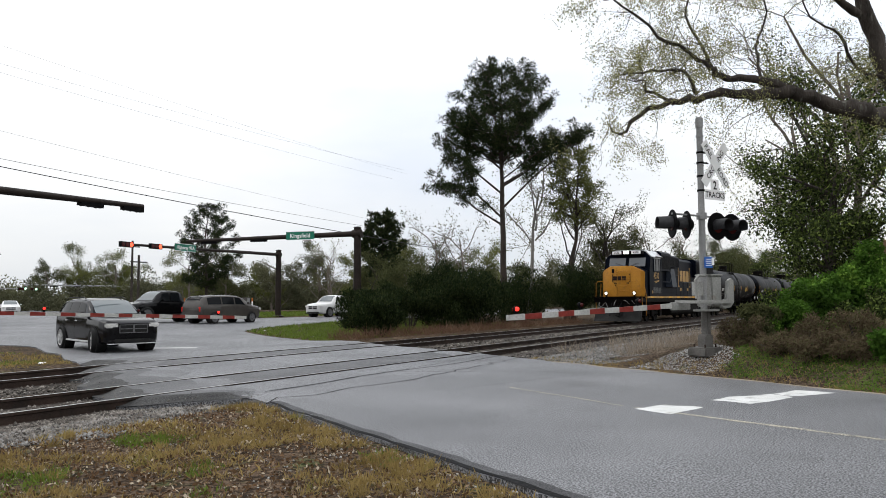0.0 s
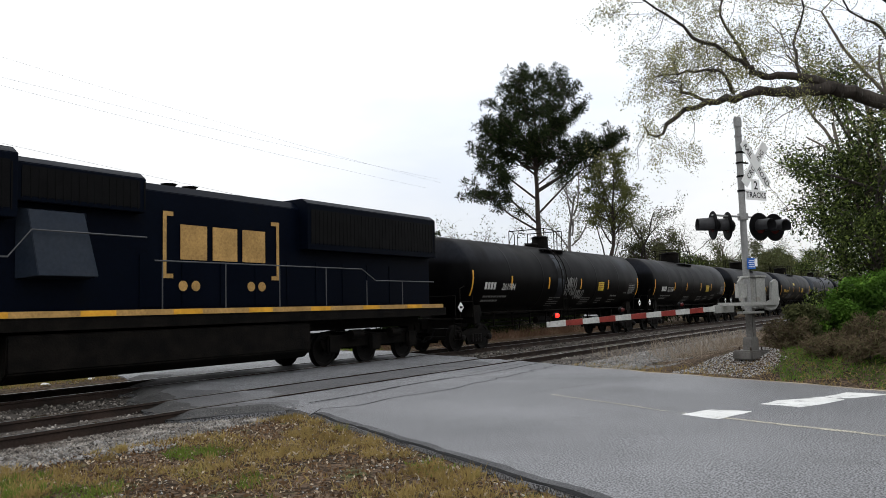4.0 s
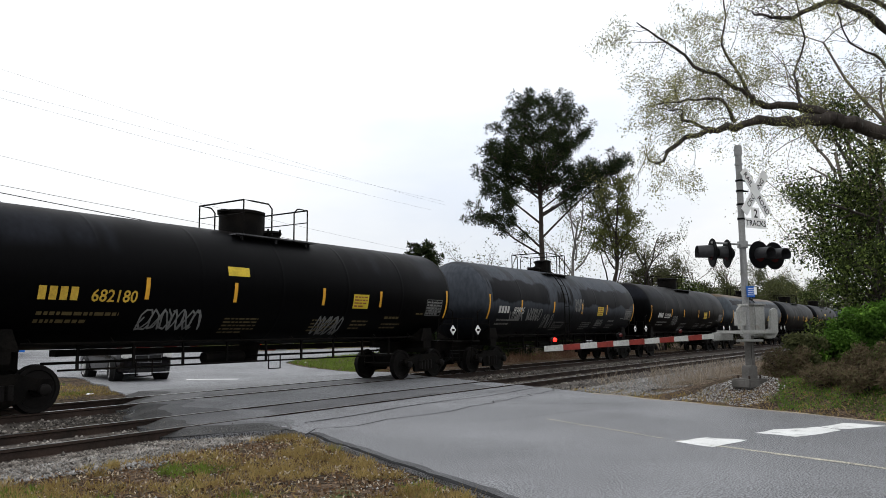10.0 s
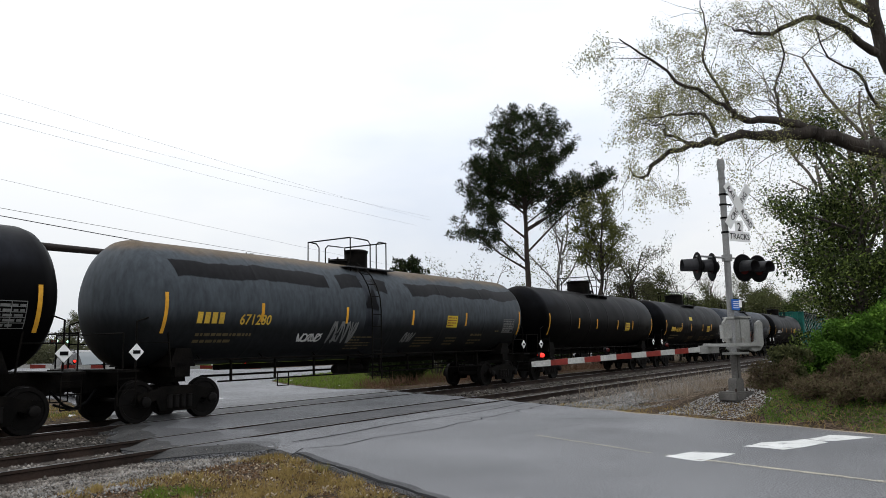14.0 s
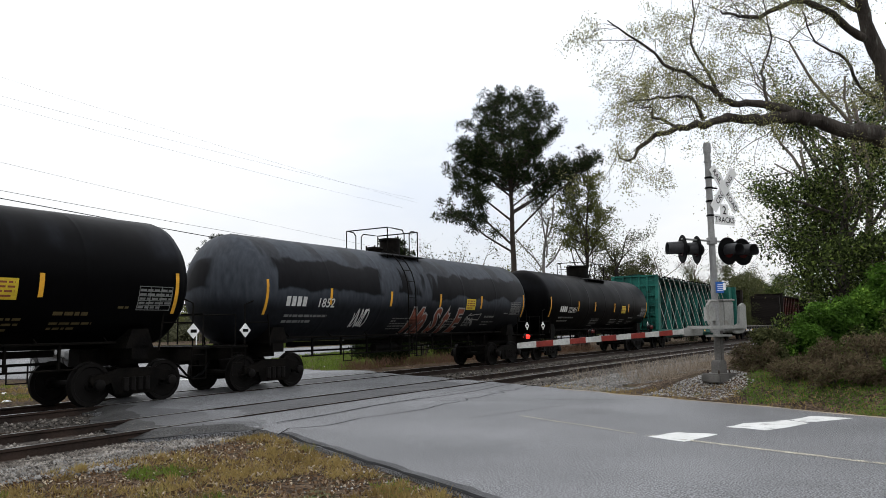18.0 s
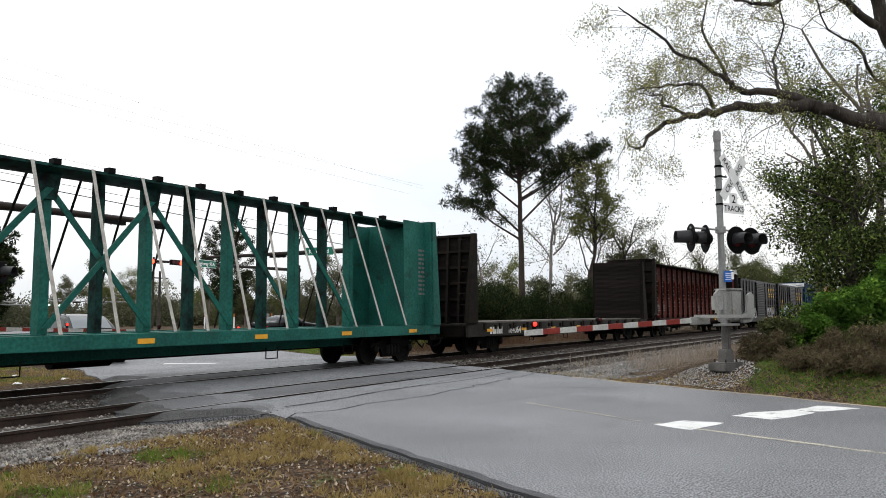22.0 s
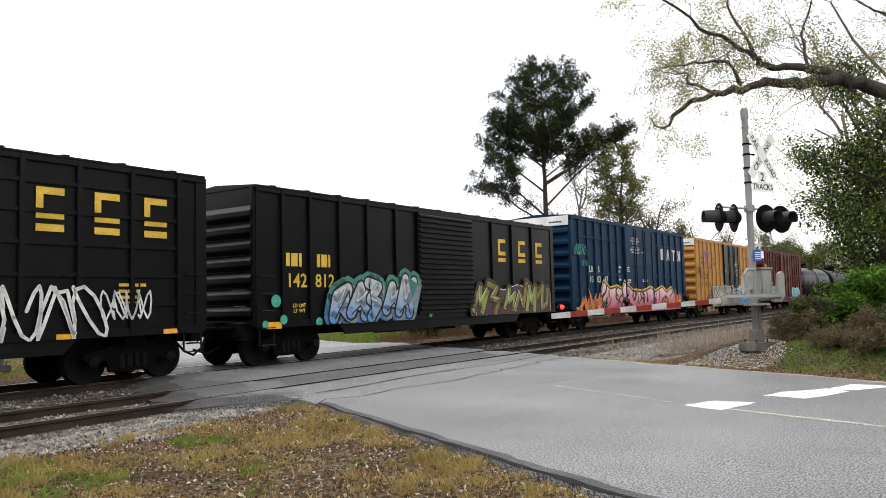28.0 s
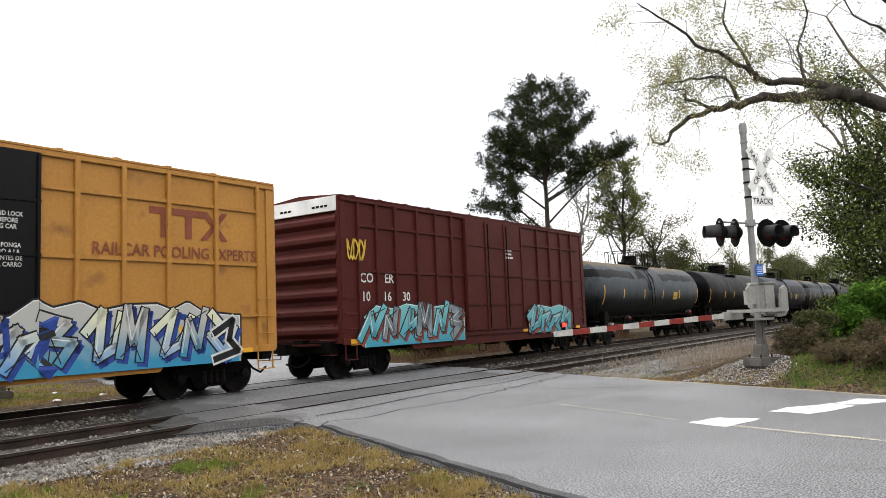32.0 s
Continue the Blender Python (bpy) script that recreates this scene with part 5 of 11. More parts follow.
def graffiti(parent, x0, x1, z0, z1, put, seed, n, fills, outline, w=0.24, glow=None, label="colourful sprayed graffiti lettering", jig=0.1, ink=None, soft=False):
    """Interlocking wild letters: a sprayed cloud behind, then for each letter a shadow, a dark outline, the fill and thin light lines."""
    rng = np.random.default_rng(seed)
    cw = (x1 - x0) / n
    h = z1 - z0
    draw = stroke if soft else edged
    shapes = []
    for k in range(n):
        g = GLYPHS[int(rng.integers(len(GLYPHS)))]
        ox, sx = x0 + cw * k + rng.normal() * cw * 0.05, cw * rng.uniform(0.95, 1.2)
        oz, sz = z0 + rng.uniform(0.08, 0.18) * h, h * rng.uniform(0.66, 0.82)
        sl = rng.uniform(-0.2, 0.3)
        shapes.append(([(ox + (a + sl * (b - 0.5)) * sx + rng.normal() * jig * cw * 0.2, oz + b * sz + rng.normal() * jig * 0.12) for a, b in g], w * rng.uniform(0.85, 1.1)))
    if glow:
        for k, (pts, ww) in enumerate(shapes):
            bm = bmesh.new()
            stroke(bm, pts, ww * 2.0, lambda x, z: put(x, z, 0.0006 + 0.0002 * (k % 5)))
            tagged(part("graffiti_halo", bm, glow, parent, smooth=0), "sprayed halo round the letters", kind="stuff")
    for k, (pts, ww) in enumerate(shapes):
        deep = 0.002 + 0.0007 * k
        for name, m, f, dx, lift in (("graffiti_shadow", ink or outline, ww * 1.35, 0.07, 0.0), ("graffiti_edge", outline, ww * 1.28, 0.0, 0.00015), ("graffiti_letter", fills[k % len(fills)], ww * 0.92, 0.0, 0.0003)):
            bm = bmesh.new()
            draw(bm, [(x + dx, z - dx) for x, z in pts], f, lambda x, z: put(x, z, deep + lift))
            part(name, bm, m, parent, label if name == "graffiti_letter" else "", smooth=0)
        bm = bmesh.new()
        edged(bm, [(x - ww * 0.22, z + ww * 0.2) for x, z in pts[1:4]], w * 0.10, lambda x, z: put(x, z, deep + 0.00045))
        part("graffiti_line", bm, M["spray_white"], parent, smooth=0)
        bm = bmesh.new()
        edged(bm, [(x + ww * 0.12, z - ww * 0.1) for x, z in pts[::2]], w * 0.12, lambda x, z: put(x, z, deep + 0.0006))
        part("graffiti_line", bm, outline, parent, smooth=0)


def mural(parent, put, x0, x1, z0, top, fill, lines, label):
    """A solid sprayed slab with a dark rim, cut into letters by dark lines with a light line beside each."""
    tx, tz = zip(*top)
    xs = np.arange(x0, x1 + 0.05, 0.1)
    for name, m, grow, lift in (("graffiti_edge", M["spray_black"], 0.07, 0.001), ("graffiti_rim", M["spray_white"], 0.025, 0.002), ("graffiti_slab", fill, 0.0, 0.003)):
        bm = bmesh.new()
        rows = [[bm.verts.new(put(x, z0 + (np.interp(x, tx, tz) + grow - z0) * v, lift)) for v in (0.0, 0.25, 0.5, 0.75, 1.0)] for x in np.concatenate(([x0 - grow], xs, [x1 + grow]))]
        for a, b in zip(rows, rows[1:]):
            for k in range(4):
                bm.faces.new((a[k], b[k], b[k + 1], a[k + 1]))
        part(name, bm, m, parent, label if name == "graffiti_slab" else "", smooth=0)
    for pts in lines:
        for name, m, wd, off, lift in (("graffiti_line", M["spray_white"], 0.25, 0.0, 0.0145), ("graffiti_gap", M["spray_black"], 0.15, 0.0, 0.0155)):
            bm = bmesh.new()
            edged(bm, [(x - off, z + off * 0.5) for x, z in pts], wd, lambda x, z: put(x, z, lift))
            part(name, bm, m, parent, smooth=0)


BUBBLE = {}


def prepare_bubble(chars, offs):
    """Fat letters as meshes, cut into level strips so that they can follow a round shell."""
    obs = {}
    for ch in chars:
        for o in offs:
            c = bpy.data.curves.new("letters", 'FONT')
            c.body = ch
            c.resolution_u = 2
            c.offset = o
            obs[ch, o] = new("letters", c)
    dg = bpy.context.evaluated_depsgraph_get()
    for key, o in obs.items():
        me = bpy.data.meshes.new_from_object(o.evaluated_get(dg))
        bm = bmesh.new()
        bm.from_mesh(me)
        for k in range(12):
            bmesh.ops.bisect_plane(bm, geom=bm.verts[:] + bm.edges[:] + bm.faces[:], plane_co=(0, -0.25 + k * 0.1, 0), plane_no=(0, 1, 0))
        BUBBLE[key] = bm
        bpy.data.objects.remove(o)


prepare_bubble("MaStE", (0.075, 0.028))


def bubble(parent, word, x, step, z, h, put, edge, fill):
    for k, ch in enumerate(word):
        for o, m, lift in ((0.075, edge, 0.006), (0.028, fill, 0.010)):
            bm = BUBBLE[ch, o].copy()
            tilt = (0.10, -0.06, 0.05, -0.08, 0.04)[k % 5]
            f = 1.18 if ch.islower() else 1.0
            for v in bm.verts:
                v.co = Vector(put(x + step * k + (v.co.x * 0.98 + tilt * v.co.y) * h * 1.15, z + v.co.y * f * h * 1.38 - 0.04 * (k % 2), lift + 0.001 * (k % 2)))
            part("graffiti_letter" if m is fill else "graffiti_edge", bm, m, parent, "rust red sprayed letter" if m is fill else "", smooth=0)


def scribble(parent, x0, x1, z0, z1, put, seed, material, w=0.03, n=5, label="thin sprayed scrawl"):
    rng = np.random.default_rng(seed)
    bm = bmesh.new()
    cw = (x1 - x0) / n
    for k in range(n):
        p1, p2, fa, fb = rng.uniform(0, 6.28), rng.uniform(0, 6.28), rng.uniform(0.7, 1.6), rng.uniform(1.4, 3.0)
        pts = [(x0 + cw * (k + 0.5 + 0.55 * math.sin(fa * s * 0.55 + p1)), (z0 + z1) / 2 + (z1 - z0) * 0.48 * math.sin(fb * s * 0.45 + p2)) for s in range(13)]
        stroke(bm, pts, w, lambda x, z: put(x, z, 0.006))
    part("scrawl", bm, material, parent, label, smooth=0)


def bars(parent, name, x, z, w, h, rows, y, material, seed=0, fillf=0.5):
    """Rows of small writing that cannot be read, as plain bars."""
    rng = np.random.default_rng(seed)
    bm = bmesh.new()
    for k in range(rows):
        zz = z + h * (rows - 1 - k) / rows
        xx, end = x, x + w * rng.uniform(0.7, 1.0)
        while xx < end:
            ln = min(rng.uniform(0.08, 0.26), max(0.03, end - xx))
            bm.faces.new([bm.verts.new((a, y, b)) for a, b in ((xx, zz), (xx + ln, zz), (xx + ln, zz + h / rows * fillf), (xx, zz + h / rows * fillf))])
            xx += ln + 0.045
    return part(name, bm, material, parent, smooth=0)


# ---- scrawls on the tank cars ----
def tank_put(x, z, lift):
    p = on_tank(x, z, TANK_R, TANK_Z, lift + 0.004).translation
    return p


M["chalk"] = mat("grey chalk marks", (0.20, 0.20, 0.195), 0.9, scale=4, fine=16, amount=0.7)
M["spray_rust"] = mat("rust red spray paint", (0.26, 0.075, 0.045), 0.6, col2=(0.12, 0.04, 0.03), scale=1.2, fine=8, amount=0.7)
for k, x0, x1, z0, z1, ink, w, n in ((0, -0.6, 0.5, 1.95, 2.75, "letter_dim", 0.045, 4), (0, 0.4, 1.4, 1.8, 2.2, "chalk", 0.03, 5), (2, 1.6, 2.5, 1.85, 2.3, "letter_dim", 0.028, 6), (2, 2.8, 3.5, 1.75, 2.05, "chalk", 0.028, 4),
                                     (2, -3.5, -2.0, 1.55, 2.2, "placard_yellow", 0.03, 6), (2, -0.5, 0.6, 1.6, 2.1, "chalk", 0.03, 5), (3, -3.9, -2.3, 1.6, 2.05, "chalk", 0.04, 6), (3, 1.5, 2.5, 1.45, 1.95, "letter_dim", 0.05, 4),
                                     (4, -5.6, -4.5, 1.9, 2.25, "chalk", 0.035, 5), (4, -4.2, -3.0, 1.9, 2.4, "chalk", 0.035, 6), (4, -2.7, -1.8, 1.6, 2.2, "chalk", 0.025, 4), (4, 0.1, 1.0, 2.3, 2.9, "letter_dim", 0.025, 5), (4, 2.8, 3.6, 1.7, 2.0, "chalk", 0.025, 5),
                                     (5, -3.5, -2.6, 1.75, 2.3, "chalk", 0.025, 5), (6, -4.0, -3.1, 1.75, 1.95, "letter_white", 0.04, 5), (6, -2.8, -1.7, 1.7, 2.3, "letter_dim", 0.05, 5), (6, 0.7, 1.3, 1.7, 2.0, "letter_dim", 0.035, 4),
                                     (9, -3.65, -3.0, 1.6, 2.15, "letter_white", 0.035, 4), (9, 2.9, 3.6, 1.6, 1.9, "chalk", 0.04, 3)):
    scribble(CARS[k], x0, x1, z0, z1, tank_put, 500 + int(x0 * 10) + k, M[ink], w, n, "thin chalked scrawl")
bubble(CARS[9], "MaStE", -0.75, 0.72, 1.42, 0.80, tank_put, M["spray_pale"], M["spray_rust"])
bm = bmesh.new()
edged(bm, [(3.55, 1.72), (2.95, 1.92), (3.2, 2.06), (3.12, 1.98), (3.95, 2.04), (3.9, 1.82), (3.3, 1.84)], 0.035, lambda x, z: tank_put(x, z, 0.006))
part("scrawl", bm, M["spray_pale"], CARS[9], "pale sprayed arrow", smooth=0)
for k, z in ((3, 2.86), (8, 2.9)):
    bm = bmesh.new()
    wrap(bm, -1.75, -1.1, z, z + 0.22, TANK_R, TANK_Z, 0.006)
    part("stencil_panel", bm, M["placard_yellow"], CARS[k], "small yellow stencil panel")


# ---- locomotive ----
def locomotive(u0, u1):
    t = thing("locomotive", "dark blue diesel locomotive with a golden yellow nose", "locomotive", "train")
    mid = (u0 + u1) / 2
    X = lambda q: q - mid
    blue, yel, und = M["csx_blue"], M["csx_yellow"], M["under"]
    bm = bmesh.new()
    box(bm, X(56.7), 0, 1.44, 21.0, 3.0, 0.26)
    box(bm, X(56.7), 0, 1.2, 20.0, 1.4, 0.4)
    part("underframe", bm, und, t)
    for s in (-1, 1):
        bm = bmesh.new()
        box(bm, X(57.3), s * 1.515, 1.62, 19.4, 0.03, 0.12)
        st = part("sill_stripe", bm, M["engine_number"], t, "faded gold sill stripe")
        for k in range(9):
            bm = bmesh.new()
            box(bm, X(48.6 + k * 2.1), s * 1.532, 1.62, 0.75, 0.01, 0.11)
            part("reflector", bm, M["stripe_yellow"], st)
    # nose: faceted in plan, sloping on top
    tops = {0.72: 3.62, 1.2: 3.40, 1.4: 3.27}
    bm = bmesh.new()
    plan = [(47.02, -0.72), (47.02, 0.72), (47.25, 1.2), (47.52, 1.4), (47.52, 0.72), (47.52, -0.72), (47.52, -1.4), (47.25, -1.2)]
    loft(bm, [[(X(a), b, 1.66) for a, b in plan], [(X(a), b, tops[abs(b)] - 0.05) for a, b in plan], [(X(a) + 0.03 * (a < 47.5), b * 0.97, tops[abs(b)]) for a, b in plan]])
    nose = part("nose", bm, yel, t, "golden yellow wide nose", bevel=0.02)
    bm = bmesh.new()
    loft(bm, [[(X(a), -1.41, 1.66), (X(a), -1.41, 3.27), (X(a), -0.74, 3.62), (X(a), 0.74, 3.62), (X(a), 1.41, 3.27), (X(a), 1.41, 1.66)] for a in (47.53, 48.5)])
    part("nose_side", bm, blue, t, "dark blue nose flank", bevel=0.01)
    bm = bmesh.new()
    for y, z in ((-0.12, 2.02), (-0.12, 2.35), (-0.3, 2.78), (-0.15, 3.28)):
        grab(bm, [(X(47.01), y + 0.24, z), (X(46.94), y + 0.24, z), (X(46.94), y - 0.24, z), (X(47.01), y - 0.24, z)], 0.017)
    grab(bm, [(X(47.01), 0.27, 3.25), (X(46.94), 0.27, 3.25), (X(46.94), 0.15, 3.25)], 0.017)
    grab(bm, [(X(47.01), -0.66, 3.35), (X(46.95), -0.66, 3.33), (X(46.95), -0.66, 3.2)], 0.02)
    part("nose_grab_irons", bm, yel, nose)
    bm = bmesh.new()
    for k in range(3):
        box(bm, X(47.004), 0.40 - k * 0.30, 2.83, 0.012, 0.25, 0.26)
    part("nose_emblem", bm, M["emblem_dark"], nose, "dark painted emblem blocks")
    for s in (-1, 1):
        bm = bmesh.new()
        box(bm, X(47.004), s * 0.58 - 0.02, 2.83, 0.012, 0.035, 0.50)
        for z in (2.60, 3.06):
            box(bm, X(47.003), s * 0.545 - 0.02, z, 0.012, 0.08, 0.04)
        part("emblem_bracket", bm, M["emblem_dark"], nose, "dark square bracket")
    bm = bmesh.new()
    for y, z in ((0.42, 2.52), (0.33, 2.52), (-0.40, 2.52), (-0.49, 2.52), (0.37, 2.38)):
        box(bm, X(47.006), y, z, 0.01, 0.06, 0.08)
    part("nose_marks", bm, M["emblem_dark"], nose)
    bm = bmesh.new()
    box(bm, X(47.0), 0.52, 3.3, 0.02, 0.16, 0.26)
    part("nose_hatch", bm, M["black"], nose, "small dark hatch", bevel=0.03)
    bm = bmesh.new()
    box(bm, X(47.005), 0.27, 2.6, 0.012, 0.012, 1.75)
    part("door_seam", bm, M["emblem_dark"], nose, "dark door seam")
    bm = bmesh.new()
    box(bm, X(47.014), -0.2, 2.42, 0.012, 0.9, 1.5)
    part("nose_door", bm, yel, nose, bevel=0.008)
    # cab
    sec = lambda a, zt, w=1.5: [(a(1.66), -w, 1.66), (a(3.3), -w, 3.3), (a(zt - 0.42), -w, zt - 0.42), (a(zt), -w * 0.72, zt), (a(zt), w * 0.72, zt), (a(zt - 0.42), w, zt - 0.42), (a(3.3), w, 3.3), (a(1.66), w, 1.66)]
    bm = bmesh.new()
    loft(bm, [sec(lambda z: X(48.15) + max(0, z - 3.3) * 0.36, 4.60), sec(lambda z: X(50.9), 4.72)])
    cab = part("cab", bm, blue, t, "dark blue cab", bevel=0.015)
    bm = bmesh.new()
    box(bm, X(49.85), 0, 4.70, 2.1, 1.9, 0.05)
    part("cab_roof", bm, M["silver"], cab, "light grey cab roof", bevel=0.015)
    for s in (-1, 1):
        bm = bmesh.new()
        loft(bm, [[(X(a), s * 1.515, 4.31 - d), (X(a), s * 1.11, 4.70 - d), (X(a), s * 1.07, 4.66 - d), (X(a), s * 1.475, 4.27 - d)] for a, d in ((48.75, 0.05), (50.95, -0.0))])
        part("roof_edge", bm, M["silver"], cab, "bright roof edge panel")
    nrm = Euler((0, math.atan(0.36), 0)).to_matrix().to_4x4()
    for s in (-1, 1):
        bm = bmesh.new()
        box(bm, 0, 0, 0, 0.03, 1.1, 0.62)
        o = part("windscreen", bm, M["glass_cab"], cab, "cab windscreen", bevel=0.01)
        o.matrix_basis = Matrix.Translation((X(48.15) + 0.20 - 0.015, s * 0.66, 3.9)) @ nrm
        bm = bmesh.new()
        tube(bm, [(X(48.2), s * 0.2, 3.66), (X(48.24), s * 0.75, 3.85)], 0.012, 5)
        part("wiper", bm, M["black"], cab)
        bm = bmesh.new()
        box(bm, X(49.85), s * 1.505, 3.72, 1.5, 0.02, 0.8)
        win = part("cab_window", bm, M["glass_dark"], cab, "sliding cab side window")
        bm = bmesh.new()
        for xx in (49.1, 49.55, 50.25, 50.6):
            box(bm, X(xx), s * 1.52, 3.72, 0.06, 0.03, 0.8)
        box(bm, X(49.85), s * 1.52, 3.31, 1.6, 0.05, 0.06)
        part("window_frame", bm, blue, win)
        bm = bmesh.new()
        prism(bm, [(X(49.0), 4.16), (X(50.5), 4.16), (X(50.5), 4.2), (X(49.0), 4.2)], s * 1.5, s * 1.5 + s * 0.05)
        box(bm, X(49.75), s * 1.62, 4.10, 1.5, 0.24, 0.025, Matrix.Translation((0, s * 1.5, 4.18)) @ Euler((radians(-28) * -s, 0, 0)).to_matrix().to_4x4() @ Matrix.Translation((0, -s * 1.5, -4.10)))
        part("sunshade", bm, M["silver"], cab, "bright metal window shade")
    bm = bmesh.new()
    box(bm, X(48.42), 0, 4.52, 0.5, 2.1, 0.26)
    hb = part("light_housing", bm, M["black"], cab, bevel=0.03)
    for s in (-1, 1):
        bm = bmesh.new()
        lathe(bm, [(0.0, 0.0), (0.085, 0.0), (0.095, 0.03), (0.0, 0.035)], Matrix.Translation((X(48.15), s * 0.1, 4.54)) @ Euler((0, radians(-90), 0)).to_matrix().to_4x4(), 14)
        part("headlight", bm, M["lamp_white"], hb, "lit round headlight")
        bm = bmesh.new()
        box(bm, X(48.16), s * 0.64, 4.53, 0.02, 0.62, 0.2)
        nb = part("number_board", bm, M["sign_white"], hb, "white number board", bevel=0.008)
        letters("4530", 0.14, Matrix.Translation((X(48.146), s * 0.64, 4.465)) @ Euler((radians(90), 0, radians(-90))).to_matrix().to_4x4(), M["black"], nb, sx=0.95)
        bm = bmesh.new()
        dm = Matrix.Translation((X(46.75), s * 0.92, 1.88)) @ Euler((0, radians(-90), 0)).to_matrix().to_4x4()
        lathe(bm, [(0.0, -0.14), (0.11, -0.12), (0.135, 0.0), (0.11, 0.02), (0.085, 0.0)], dm, 18)
        box(bm, X(46.83), s * 0.92, 1.71, 0.08, 0.1, 0.12)
        dl = part("ditch_light", bm, M["black"], t, "black ditch light housing")
        bm = bmesh.new()
        lathe(bm, [(0.085, 0.006), (0.06, 0.03), (0.0, 0.04)], dm, 16, False)
        part("lens", bm, M["lamp_white"], dl, "lit ditch light")
    bm = bmesh.new()
    tube(bm, [(X(48.9), 0.3, 4.66), (X(48.9), 0.3, 4.82), (X(48.9), -0.3, 4.82), (X(48.9), -0.3, 4.66)], 0.012, 5)
    part("antenna_guard", bm, M["black"], cab)
    for s in (-1, 1):
        mt = side(X(49.65), 2.84, -1.506) if s < 0 else Matrix.Translation((X(49.65), 1.506, 2.84)) @ Euler((radians(90), 0, radians(180))).to_matrix().to_4x4()
        letters("4530", 0.42, mt, M["engine_number"], cab, "gold cab number")
        bm = bmesh.new()
        y = s * 1.507
        for q in ([(49.05, 2.36), (49.6, 2.46), (49.45, 2.36), (49.9, 2.48), (49.75, 2.40), (50.3, 2.5), (50.25, 2.42), (49.7, 2.33), (49.75, 2.4), (49.35, 2.28), (49.5, 2.37)],):
            bm.faces.new([bm.verts.new((X(a), y, b + 0.25)) for a, b in q])
        bmesh.ops.triangulate(bm, faces=bm.faces[:])
        part("bolt_emblem", bm, M["engine_number"], cab, smooth=0)
        for k in range(3):
            bm = bmesh.new()
            for j in range(7):
                box(bm, X(49.15 + k * 0.62), s * 1.51, 1.9 + j * 0.055, 0.46, 0.02, 0.022)
            part("louvre", bm, M["letter_dim"], cab)
    # hoods
    bm = bmesh.new()
    hood = lambda a, w, zt: [(a, -w, 1.66), (a, -w, zt - 0.2), (a, -w + 0.22, zt), (a, w - 0.22, zt), (a, w, zt - 0.2), (a, w, 1.66)]
    loft(bm, [hood(X(50.92), 1.05, 4.5), hood(X(66.9), 1.05, 4.5)])
    hd = part("hood", bm, blue, t, "long dark blue engine hood", bevel=0.015)
    for a, b, w, z0, z1, nm in ((51.0, 53.35, 1.46, 3.4, 4.74, "blower_housing"), (53.35, 56.1, 1.3, 3.75, 4.62, "exhaust_housing"), (60.9, 66.88, 1.36, 3.2, 4.58, "radiator_housing")):
        bm = bmesh.new()
        loft(bm, [[(X(a), -w, z0), (X(a), -w, z1 - 0.14), (X(a), -w + 0.2, z1), (X(a), w - 0.2, z1), (X(a), w, z1 - 0.14), (X(a), w, z0)],
                  [(X(b), -w, z0), (X(b), -w, z1 - 0.14), (X(b), -w + 0.2, z1), (X(b), w - 0.2, z1), (X(b), w, z1 - 0.14), (X(b), w, z0)]])
        o = part(nm, bm, blue, hd, bevel=0.015)
        for s in (-1, 1):
            bm = bmesh.new()
            box(bm, X((a + b) / 2), s * (w + 0.002), (z0 + z1) / 2 - 0.05, b - a - 0.3, 0.012, (z1 - z0) * 0.66)
            part("intake_screen", bm, M["black"], hd, "black intake screen")
            bm = bmesh.new()
            n = int((b - a) / 0.16)
            for k in range(n):
                box(bm, X(a + 0.15 + k * 0.16), s * (w + 0.004), (z0 + z1) / 2 - 0.08, 0.03, 0.02, (z1 - z0) * 0.66)
            part("grille", bm, M["black"], hd, "black intake grille")
    for x in (57.6, 58.2, 62.0, 63.6, 65.2):
        bm = bmesh.new()
        lathe(bm, [(0.4, 4.45), (0.46, 4.56), (0.46, 4.68), (0.3, 4.72), (0.0, 4.72)] if x > 60 else [(0.15, 4.4), (0.15, 4.66), (0.2, 4.7), (0.0, 4.7)], Matrix.Translation((X(x), 0, 0)), 18)
        part("roof_fan", bm, und, hd)
    for s in (-1, 1):
        for k in range(9):
            bm = bmesh.new()
            box(bm, X(56.6 + k * 1.08), s * 1.056, 2.3, 1.0, 0.025, 1.15)
            part("engine_door", bm, blue, hd, bevel=0.008)
        bm = bmesh.new()
        loft(bm, [[(X(53.5), s * 1.06, 2.3), (X(54.9), s * 1.06, 2.3), (X(54.9), s * 1.06, 3.65), (X(53.5), s * 1.06, 3.65)],
                  [(X(53.75), s * 1.45, 2.35), (X(54.95), s * 1.45, 2.35), (X(54.7), s * 1.32, 3.6), (X(53.6), s * 1.32, 3.6)]])
        part("air_intake", bm, M["intake_blue"], hd, "sloping dark blue intake panel", bevel=0.01)
        bm = bmesh.new()
        tube(bm, [(X(51.4), s * 1.42, 2.66), (X(53.2), s * 1.42, 2.68), (X(53.6), s * 1.47, 3.2), (X(56.0), s * 1.47, 3.2)], 0.018, 5)
        tube(bm, [(X(56.2), s * 1.45, 2.72), (X(63.0), s * 1.45, 2.72), (X(63.6), s * 1.45, 2.4), (X(66.6), s * 1.45, 2.4)], 0.018, 5)
        for q in np.arange(56.4, 66.5, 1.7):
            rod(bm, (X(q), s * 1.45, 1.66), (X(q), s * 1.45, 2.7 if q < 63 else 2.4), 0.016, seg=5)
        part("walkway_rail", bm, M["rail_grey"], t, "slim walkway handrail")
        # emblem as plain blocks between brackets
        y = s * 1.072
